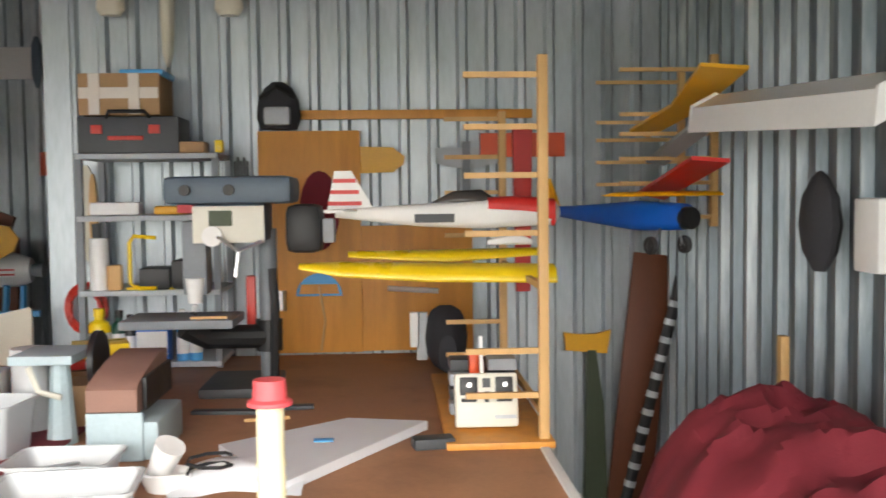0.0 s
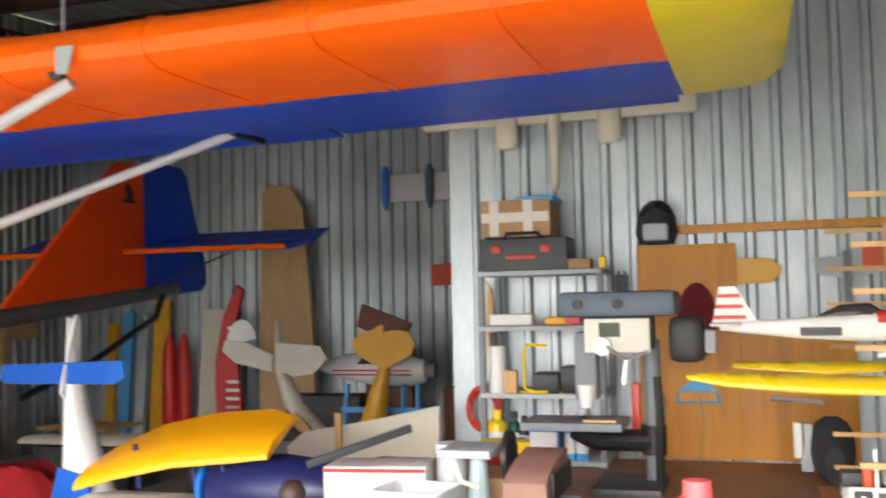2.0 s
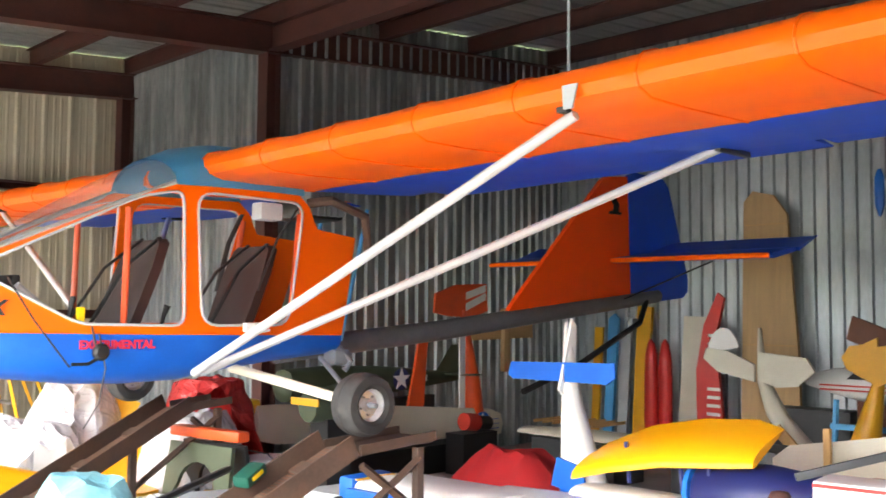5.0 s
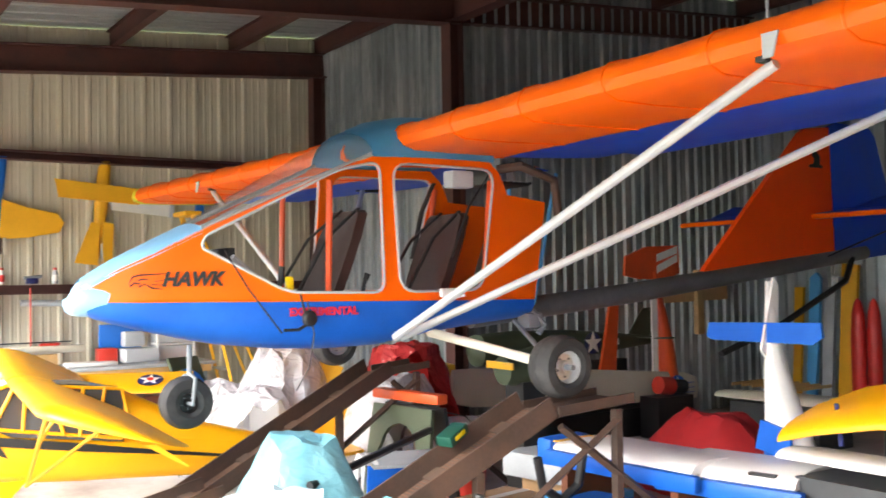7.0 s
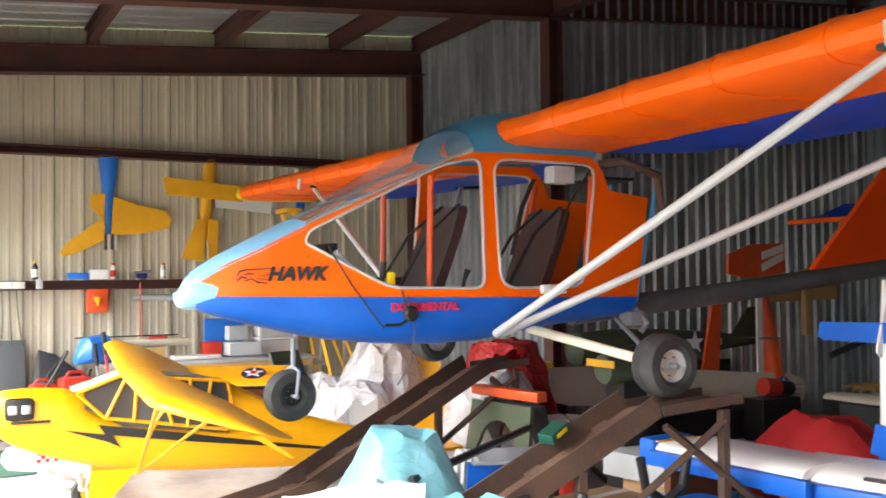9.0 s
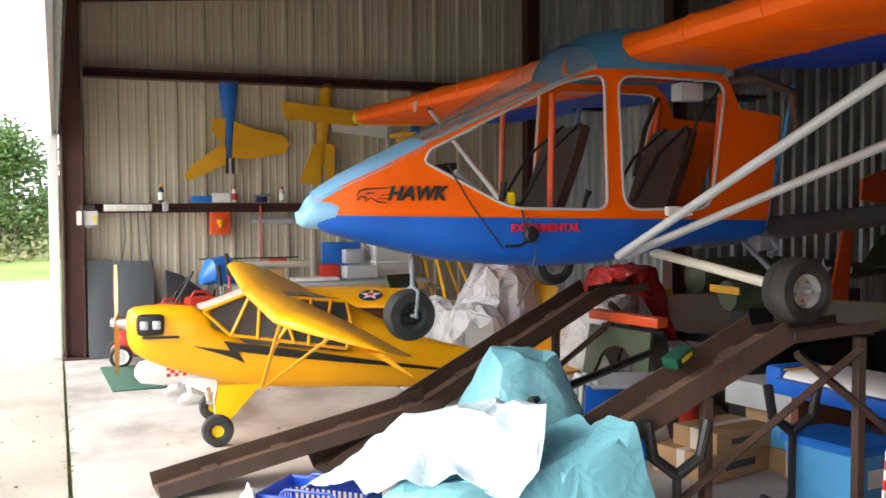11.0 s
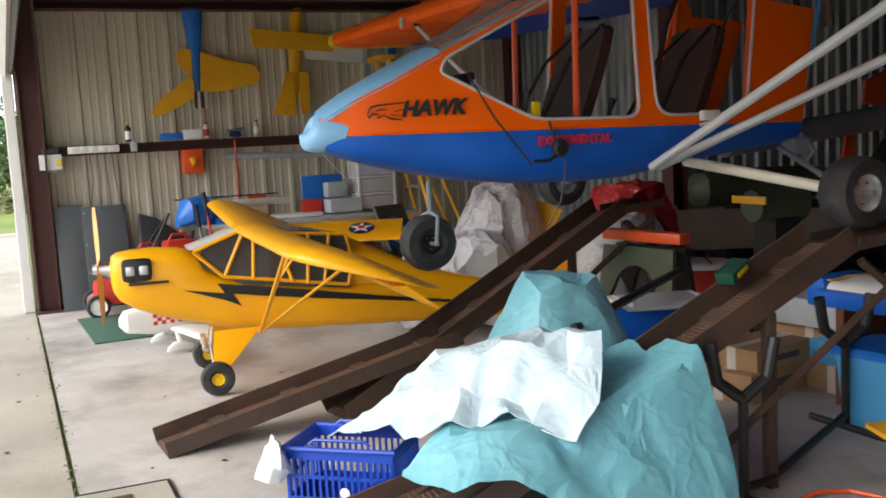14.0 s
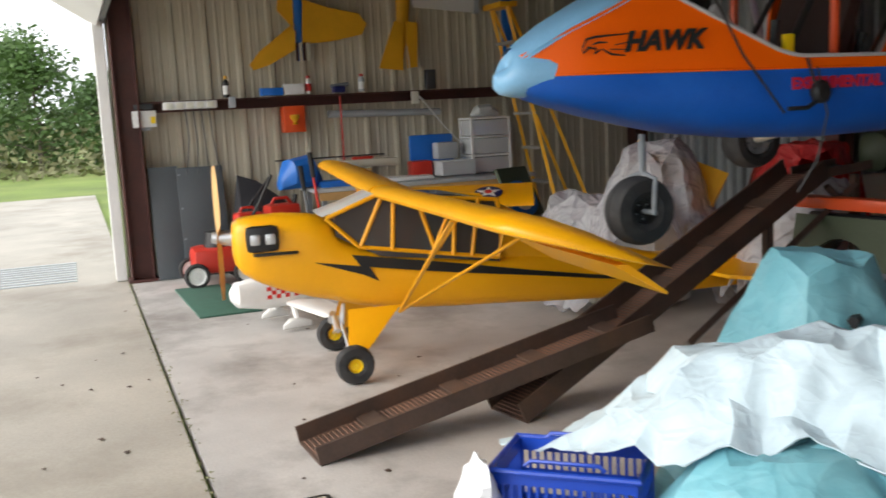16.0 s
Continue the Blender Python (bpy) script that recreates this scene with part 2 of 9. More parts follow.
REDFILM = glass("red_plastic_sheet", (0.62, 0.05, 0.05), 0.25, 0.25, 0.9)
TINT = glass("tinted_model_glazing", (0.10, 0.09, 0.085), 0.10, 0.35)
LAMPW = mat("white_enamel", (0.82, 0.83, 0.82), 0.4, 0.0, 0.05, 5.0, 0.03, 80)
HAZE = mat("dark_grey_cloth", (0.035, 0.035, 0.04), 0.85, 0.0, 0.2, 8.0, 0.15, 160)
PINKL = mat("red_lettering", (0.62, 0.02, 0.06), 0.5, 0.0, 0.05, 6.0, 0.0, 80)
INK = mat("black_lettering", (0.012, 0.012, 0.012), 0.5, 0.0, 0.05, 6.0, 0.0, 80)
GREYSHEET = mat("slate_grey_board", (0.10, 0.115, 0.125), 0.6, 0.0, 0.1, 3.0, 0.05, 60)

# ---- mesh helpers ----
from mathutils import geometry
V3 = Vector


def box(bm, c, s, m=None, bev=0.0):
    r = bmesh.ops.create_cube(bm, size=1.0)
    vs = r["verts"]
    bmesh.ops.scale(bm, vec=s, verts=vs)
    if bev:
        es = list({e for v in vs for e in v.link_edges})
        vs = bmesh.ops.bevel(bm, geom=es, offset=bev, segments=2, affect='EDGES', profile=0.6)["verts"]
    bmesh.ops.translate(bm, vec=c, verts=vs)
    if m is not None:
        bmesh.ops.transform(bm, matrix=m, verts=vs)
    return vs


def loft(bm, rings, caps=True, closed=True):
    vr = [[bm.verts.new(p) for p in ring] for ring in rings]
    n = len(vr[0])
    for a, b in zip(vr, vr[1:]):
        for i in range(n if closed else n - 1):
            j = (i + 1) % n
            try:
                bm.faces.new((a[i], a[j], b[j], b[i]))
            except ValueError:
                pass
    if caps and closed:
        for ring in (vr[0][::-1], vr[-1]):
            try:
                bm.faces.new(ring)
            except ValueError:
                pass
    return [v for r in vr for v in r]


def frame_of(d):
    d = V3(d).normalized()
    up = V3((0, 0, 1)) if abs(d.z) < 0.95 else V3((0, 1, 0))
    a = d.cross(up).normalized()
    return a, a.cross(d).normalized()


def tube(bm, pts, r, seg=8, flat=1.0):
    pts = [V3(p) for p in pts]
    rings = []
    rs = r if isinstance(r, (list, tuple)) else [r] * len(pts)
    a0 = None
    for i, p in enumerate(pts):
        d = (pts[min(i + 1, len(pts) - 1)] - pts[max(i - 1, 0)])
        a, b = frame_of(d)
        if a0 is not None and a.dot(a0) < 0:
            a, b = -a, -b
        a0 = a
        rings.append([p + (a * math.cos(2 * math.pi * k / seg) + b * flat * math.sin(2 * math.pi * k / seg)) * rs[i] for k in range(seg)])
    return loft(bm, rings)


def cyl(bm, p0, p1, r0, r1=None, seg=14):
    return tube(bm, [p0, p1], [r0, r0 if r1 is None else r1], seg)


def revolve(bm, profile, m, seg=24):
    """profile: (radius, height) pairs turned about local z."""
    rings = [[m @ V3((r * math.cos(2 * math.pi * k / seg), r * math.sin(2 * math.pi * k / seg), h)) for k in range(seg)] for r, h in profile]
    return loft(bm, rings)


def prism(bm, poly, th, m):
    """poly: 2-D outline in local x, y; extruded by th along local z, centred."""
    return loft(bm, [[m @ V3((x, y, -th / 2)) for x, y in poly], [m @ V3((x, y, th / 2)) for x, y in poly]])


def arc_poly(cx, cy, rx, ry, a0, a1, n=10):
    return [(cx + rx * math.cos(radians(a0 + (a1 - a0) * k / n)), cy + ry * math.sin(radians(a0 + (a1 - a0) * k / n))) for k in range(n + 1)]


def rounded(w, h, r, n=4):
    return (arc_poly(w / 2 - r, h / 2 - r, r, r, 0, 90, n) + arc_poly(-w / 2 + r, h / 2 - r, r, r, 90, 180, n)
            + arc_poly(-w / 2 + r, -h / 2 + r, r, r, 180, 270, n) + arc_poly(w / 2 - r, -h / 2 + r, r, r, 270, 360, n))


AIRFOIL = [(0.0, 0.0), (0.012, 0.03), (0.05, 0.065), (0.14, 0.095), (0.3, 0.105), (0.5, 0.088), (0.75, 0.045), (1.0, 0.004),
           (0.75, -0.012), (0.5, -0.018), (0.25, -0.022), (0.08, -0.024), (0.015, -0.018)]


def wing_ring(le, chord, thick, chord_dir, up):
    return [V3(le) + V3(chord_dir) * (x * chord) + V3(up) * (z * thick * chord) for x, z in AIRFOIL]


def mesh_of(name, bm, material, smooth=30):
    bmesh.ops.recalc_face_normals(bm, faces=bm.faces)
    me = bpy.data.meshes.new(name)
    bm.to_mesh(me)
    bm.free()
    for x in (material if isinstance(material, (list, tuple)) else [material]):
        me.materials.append(x)
    if smooth:
        me.polygons.foreach_set("use_smooth", [True] * len(me.polygons))
        me.set_sharp_from_angle(angle=radians(smooth))
    return me


def part(name, bm, material, parent, label="", smooth=30):
    ob = new(name, mesh_of(name, bm, material, smooth))
    ob.parent = parent
    return tagged(ob, label)


def solid(name, bm, material, label="", category="", kind="", group="", smooth=30):
    return tagged(new(name, mesh_of(name, bm, material, smooth)), label, category, group, kind)


def thing(name, m, label, category, group=""):
    ob = new(name)
    ob.matrix_world = m
    ob.empty_display_size = 0.1
    return tagged(ob, label, category, group)


def lettering(name, text, size, material, parent, m, depth=0.002, label="", shear=0.0, space=1.0):
    cu = bpy.data.curves.new(name, 'FONT')
    cu.body, cu.size, cu.extrude, cu.shear, cu.space_character = text, size, depth, shear, space
    cu.offset = size * 0.045
    cu.align_x = 'CENTER'
    ob = new(name + "_curve", cu)
    me = bpy.data.meshes.new_from_object(ob)
    bpy.data.objects.remove(ob)
    me.materials.append(material)
    o = new(name, me)
    o.parent = parent
    o.matrix_basis = m
    return tagged(o, label)


def corrugated(bm, length, height, pitch, rib, depth, top_slope=0.0, steep=0.3, minor=0):
    """A ribbed sheet standing on local x (length), z (height); ribs stand out towards local -y."""
    xs = []
    x = 0.0
    while x < length - 1e-6:
        a = pitch - rib
        seq = [(0, 0), (a, 0), (a + rib * steep, depth), (pitch - rib * steep, depth)]
        if minor:
            seq = [(0, 0)]
            for k in range(1, minor + 1):
                c = a * k / (minor + 1)
                seq += [(c - 0.018, 0), (c - 0.008, 0.006), (c + 0.008, 0.006), (c + 0.018, 0)]
            seq += [(a, 0), (a + rib * steep, depth), (pitch - rib * steep, depth)]
        xs += [(x + dx, d) for dx, d in seq if x + dx < length]
        x += pitch
    xs.append((length, 0))
    lo = [bm.verts.new((px, -d, 0)) for px, d in xs]
    hi = [bm.verts.new((px, -d, height + top_slope * px)) for px, d in xs]
    for i in range(len(xs) - 1):
        bm.faces.new((lo[i], lo[i + 1], hi[i + 1], hi[i]))
    # back skin gives the sheet its thickness
    lo2 = [bm.verts.new((px, -d + 0.012, 0)) for px, d in xs]
    hi2 = [bm.verts.new((px, -d + 0.012, height + top_slope * px)) for px, d in xs]
    for i in range(len(xs) - 1):
        bm.faces.new((hi2[i], hi2[i + 1], lo2[i + 1], lo2[i]))
        bm.faces.new((hi[i], hi[i + 1], hi2[i + 1], hi2[i]))
        bm.faces.new((lo2[i], lo2[i + 1], lo[i + 1], lo[i]))

# ---- the hangar: a T-shaped bay ----
XL, XR = -11.08, 1.40        # side walls of the wing bay
YD, YB, YT = -0.60, 5.0, 9.5  # door line, back of the wing bay, back of the tail bay
XA, XE = -7.97, -1.70        # tail bay side walls
ROOF0, SLOPE = 4.28, 0.083   # underside of the roof sheet at y = 0, and its rise


def roof_z(y):
    return ROOF0 + SLOPE * y


def wall(name, x, y, length, ang, height, material, slope=0.0, pitch=0.15, rib=0.062, depth=0.034, minor=0, label=""):
    bm = bmesh.new()
    corrugated(bm, length, height, pitch, rib, depth, slope, 0.25, minor)
    ob = solid(name, bm, material, label, "wall", "structure", smooth=0)
    ob.matrix_world = pose(x, y, 0, 0, 0, ang)
    return ob


wall("wall_back_bench", XE, YB, XR - XE, 0, roof_z(YB), GALV, label="bright galvanised ribbed steel wall behind the workbench")
wall("wall_tail_right", XE, YT, YT - YB, -90, roof_z(YT), GALV, -SLOPE, label="galvanised ribbed steel side wall of the tail bay")
wall("wall_tail_back", XA, YT, XE - XA, 0, roof_z(YT), GALV, label="galvanised ribbed steel back wall of the tail bay")
wall("wall_tail_left", XA, YB, YT - YB, 90, roof_z(YB), GALV_DARK, SLOPE, label="galvanised ribbed steel side wall of the tail bay, shade in its colour")
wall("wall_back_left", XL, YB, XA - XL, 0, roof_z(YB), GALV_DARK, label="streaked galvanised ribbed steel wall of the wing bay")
wall("wall_side_cream", XL, YD, YB - YD, 90, roof_z(YD), BEIGE, SLOPE, 0.305, 0.07, 0.032, 2, "cream-painted ribbed steel side wall")
wall("wall_side_right", XR, YB, YB - YD, -90, roof_z(YB), GALV_SIDE, -SLOPE, label="galvanised ribbed steel side wall with worn streaks, shade in its colour")

# ground: one sheet to the horizon, the apron and floor on it
bm = bmesh.new()
prism(bm, [(-400, -400), (400, -400), (400, 400), (-400, 400)], 0.2, pose(0, 0, -0.16))
solid("ground", bm, GRASS, "mown green grass beyond the apron", "grass", "structure", smooth=0)
bm = bmesh.new()
prism(bm, [(-23, -60), (30, -60), (30, YD - 0.012), (-23, YD - 0.012)], 0.12, pose(0, 0, -0.064))
solid("pavement", bm, CONC_OUT, "pale concrete apron outside the hangar door", "pavement", "structure", smooth=0)
bm = bmesh.new()
prism(bm, [(XL - 0.1, YD + 0.012), (XR + 0.1, YD + 0.012), (XR + 0.1, YB + 0.1), (XE + 0.1, YB + 0.1), (XE + 0.1, YT + 0.1), (XA - 0.1, YT + 0.1), (XA - 0.1, YB + 0.1), (XL - 0.1, YB + 0.1)], 0.12, pose(0, 0, -0.06))
solid("floor", bm, CONC, "pale stained concrete hangar floor", "floor", "structure", smooth=0)

# roof: sheet with ribs running front to back, purlins across, rafters below
bm = bmesh.new()
corrugated(bm, XR - XL + 0.6, 11.2, 0.305, 0.07, 0.035, 0, 0.3, 1)
roof = solid("ceiling", bm, ROOFM, "bare galvanised ribbed roof sheeting", "ceiling", "structure", smooth=0)
roof.matrix_world = Matrix.Translation((XL - 0.3, -1.3, roof_z(-1.3) + 0.02)) @ pose(0, 0, 0, -90 + math.degrees(math.atan(SLOPE)), 0, 0)


def beam(name, p0, p1, w, h, label):
    """A steel C/I beam from p0 to p1; its top lies on that line."""
    p0, p1 = V3(p0), V3(p1)
    d = (p1 - p0).normalized()
    side = d.cross(V3((0, 0, 1))).normalized()
    up = side.cross(d)
    bm = bmesh.new()
    t = 0.012
    prof = [(-w / 2, 0), (w / 2, 0), (w / 2, -t), (t / 2, -t), (t / 2, -h + t), (w / 2, -h + t), (w / 2, -h), (-w / 2, -h), (-w / 2, -h + t), (-t / 2, -h + t), (-t / 2, -t), (-w / 2, -t)]
    loft(bm, [[p + side * a + up * b for a, b in prof] for p in (p0, p1)])
    return solid(name, bm, PRIMER, label, "beam", "structure", smooth=0)


for i, y in enumerate((-0.45, 0.95, 2.35, 3.75, 4.9)):
    beam("purlin_%d" % (i + 1), (XL, y, roof_z(y) - 0.02), (XR, y, roof_z(y) - 0.02), 0.09, 0.2, "red-oxide steel purlin under the roof sheet")
for i, y in enumerate((6.3, 7.7, 9.2)):
    beam("purlin_%d" % (i + 6), (XA, y, roof_z(y) - 0.02), (XE, y, roof_z(y) - 0.02), 0.09, 0.2, "red-oxide steel purlin under the roof sheet")
for i, (x, y1) in enumerate(((XL + 0.12, YB), (XA + 0.02, YT), (XE, YT), (XR - 0.1, YB))):
    beam("rafter_%d" % (i + 1), (x, YD, roof_z(YD) - 0.22), (x, y1 - 0.05, roof_z(y1 - 0.05) - 0.22), 0.18, 0.30, "dark red steel rafter")
beam("header", (XA, YB - 0.1, roof_z(YB) - 0.24), (XE, YB - 0.1, roof_z(YB) - 0.24), 0.16, 0.26, "dark red steel header over the tail bay")
beam("door_header", (XL, YD + 0.1, roof_z(YD) - 0.24), (XR, YD + 0.1, roof_z(YD) - 0.24), 0.16, 0.25, "dark red steel door header")


def column(name, x, y, h, w=0.16):
    bm = bmesh.new()
    t = 0.014
    box(bm, (0, 0, h / 2), (t, w - 2 * t, h))
    for s in (-1, 1):
        box(bm, (0, s * (w / 2 - t / 2), h / 2), (w, t, h))
    box(bm, (0, 0, 0.012), (w + 0.06, w + 0.06, 0.024))
    ob = solid(name, bm, PRIMER, "dark red primed steel column", "column", "structure", smooth=0)
    ob.matrix_world = pose(x, y, 0)
    return ob


column("column_1", XL + 0.16, YD + 0.12, roof_z(YD) - 0.3, 0.20)
column("column_2", XL + 0.1, YB - 0.13, roof_z(YB) - 0.5)
column("column_3", XA + 0.02, YB - 0.13, roof_z(YB) - 0.5)
column("column_5", XR - 0.16, YD + 0.12, roof_z(YD) - 0.3, 0.20)

# girts: angle-iron ledges along the cream wall
for i, (z, y0) in enumerate(((1.58, YD + 0.25), (3.0, YD + 0.25))):
    bm = bmesh.new()
    L = YB - y0 - 0.1
    box(bm, (0, L / 2, 0.05), (0.012, L, 0.10))
    box(bm, (0.07, L / 2, 0.094), (0.15, L, 0.012))
    box(bm, (0.07, L / 2, 0.006), (0.15, L, 0.012))
    ob = solid("trim_%d" % (i + 1), bm, PRIMER, "red-oxide steel girt along the cream wall", "girt", "structure", smooth=0)
    ob.matrix_world = pose(XL + 0.05, y0, z - 0.06)

# corner flashing where the bench wall turns into the tail bay
bm = bmesh.new()
box(bm, (0.05, -0.045, roof_z(YB) / 2), (0.13, 0.012, roof_z(YB) - 0.3))
ob = solid("trim_3", bm, GALV, "pale folded steel corner flashing", "trim", "structure", smooth=0)
ob.matrix_world = pose(XE, YB, 0)
# white jamb beside the door opening
bm = bmesh.new()
box(bm, (0, 0, 1.9), (0.10, 0.10, 3.8), None, 0.01)
ob = solid("trim_4", bm, WHITE, "white steel door jamb", "trim", "structure", smooth=0)
ob.matrix_world = pose(XL + 0.02, YD - 0.06, 0)

# ---- the ultralight aeroplane on its ramps ----
def lerp_table(tab, x):
    if x <= tab[0][0]:
        return tab[0][1]
    for (a, va), (b, vb) in zip(tab, tab[1:]):
        if x <= b:
            return va + (vb - va) * (x - a) / (b - a)
    return tab[-1][1]


HALF_W = [(0.46, 0.05), (0.52, 0.10), (0.62, 0.15), (0.8, 0.21), (1.15, 0.29), (1.5, 0.37), (1.9, 0.43), (2.4, 0.44), (2.9, 0.39), (3.3, 0.33)]


def sheet_with_holes(bm, outer, holes, place, th):
    """Fills a 2-D outline with holes, lays it on a surface and gives it thickness."""
    loops, edges = [], []
    for loop in [outer] + holes:
        vs = [bm.verts.new((a, b, 0)) for a, b in loop]
        for i in range(len(vs)):
            edges.append(bm.edges.new((vs[i], vs[(i + 1) % len(vs)])))
        loops.append(vs)
    bmesh.ops.triangle_fill(bm, use_beauty=True, edges=edges)
    for e in [e for e in bm.edges if e.calc_length() > 0.35]:
        pass
    faces = list(bm.faces)
    back = {}
    flat = [v for v in bm.verts]
    for v in flat:
        a, b = v.co.x, v.co.y
        back[v] = bm.verts.new(place(a, b, th))
        v.co = place(a, b, 0)
    for f in faces:
        bm.faces.new([back[v] for v in f.verts][::-1])
    for vs in loops:
        for i in range(len(vs)):
            a, b = vs[i], vs[(i + 1) % len(vs)]
            bm.faces.new((a, b, back[b], back[a]))


def subdivide_loop(loop, step=0.12):
    out = []
    for (a, b), (c, d) in zip(loop, loop[1:] + loop[:1]):
        n = max(1, int(math.hypot(c - a, d - b) / step))
        out += [(a + (c - a) * k / n, b + (d - b) * k / n) for k in range(n)]
    return out


def round_corners(loop, r=0.05, n=4):
    out = []
    L = len(loop)
    for i in range(L):
        p0, p, p1 = V3((*loop[i - 1], 0)), V3((*loop[i], 0)), V3((*loop[(i + 1) % L], 0))
        a, b = (p0 - p), (p1 - p)
        ra = min(r, a.length * 0.4, b.length * 0.4)
        a, b = p + a.normalized() * ra, p + b.normalized() * ra
        for k in range(n + 1):
            t = k / n
            q = a * (1 - t) ** 2 + p * 2 * t * (1 - t) + b * t * t
            out.append((q.x, q.y))
    return out


BELT = 1.505
SIDE = [(0.50, 1.535), (3.13, 1.49), (3.29, 2.09), (2.96, 2.12), (2.90, 2.25), (2.82, 2.32), (2.0, 2.305), (1.03, 1.885), (0.66, 1.70), (0.5, 1.615)]
WIN1 = round_corners([(1.03, 1.80), (1.48, 1.565), (2.03, 1.555), (2.05, 2.27), (1.80, 2.215), (1.06, 1.86)], 0.07)
WIN2 = round_corners([(2.13, 1.555), (2.70, 1.555), (2.86, 2.265), (2.13, 2.265)], 0.10)


def build_wheel(name, parent, c, r, w, rim_r, rim_mat, axis='X', label="", hub=True):
    """Tyre with tread, dished rim and hub cap about a sideways axle."""
    m = Matrix.Translation(c) @ (pose(0, 0, 0, 0, 90, 0) if axis == 'X' else pose(0, 0, 0, 90, 0, 0))
    wheel = new(name)
    wheel.parent = parent
    tagged(wheel, label)
    wheel.matrix_basis = m
    bm = bmesh.new()
    h = w / 2
    revolve(bm, [(rim_r, -h * 0.75), (rim_r + 0.3 * (r - rim_r), -h * 0.98), (r * 0.9, -h * 0.93), (r * 0.975, -h * 0.6), (r, -h * 0.3), (r, -h * 0.1), (r * 0.985, -h * 0.08), (r * 0.985, h * 0.08), (r, h * 0.1), (r, h * 0.3), (r * 0.975, h * 0.6), (r * 0.9, h * 0.93), (rim_r + 0.3 * (r - rim_r), h * 0.98), (rim_r, h * 0.75), (rim_r, -h * 0.75)], Matrix.Identity(4), 36)
    part("tyre", bm, RUBBER, wheel, "black rubber tyre")
    bm = bmesh.new()
    revolve(bm, [(0.001, -h * 0.5), (rim_r * 0.35, -h * 0.6), (rim_r * 0.45, -h * 0.35), (rim_r * 0.85, -h * 0.35), (rim_r * 1.02, -h * 0.8), (rim_r * 1.02, h * 0.8), (rim_r * 0.85, h * 0.35), (rim_r * 0.45, h * 0.35), (rim_r * 0.35, h * 0.6), (0.001, h * 0.5)], Matrix.Identity(4), 28)
    rim = part("rim", bm, rim_mat, wheel)
    if hub:
        for k in range(5):
            a = 2 * math.pi * k / 5
            bm = bmesh.new()
            cyl(bm, (rim_r * 0.62 * math.cos(a), rim_r * 0.62 * math.sin(a), -h * 0.5), (rim_r * 0.62 * math.cos(a), rim_r * 0.62 * math.sin(a), h * 0.5), rim_r * 0.07, None, 8)
            part("bolt", bm, GREYM, wheel)
    return wheel


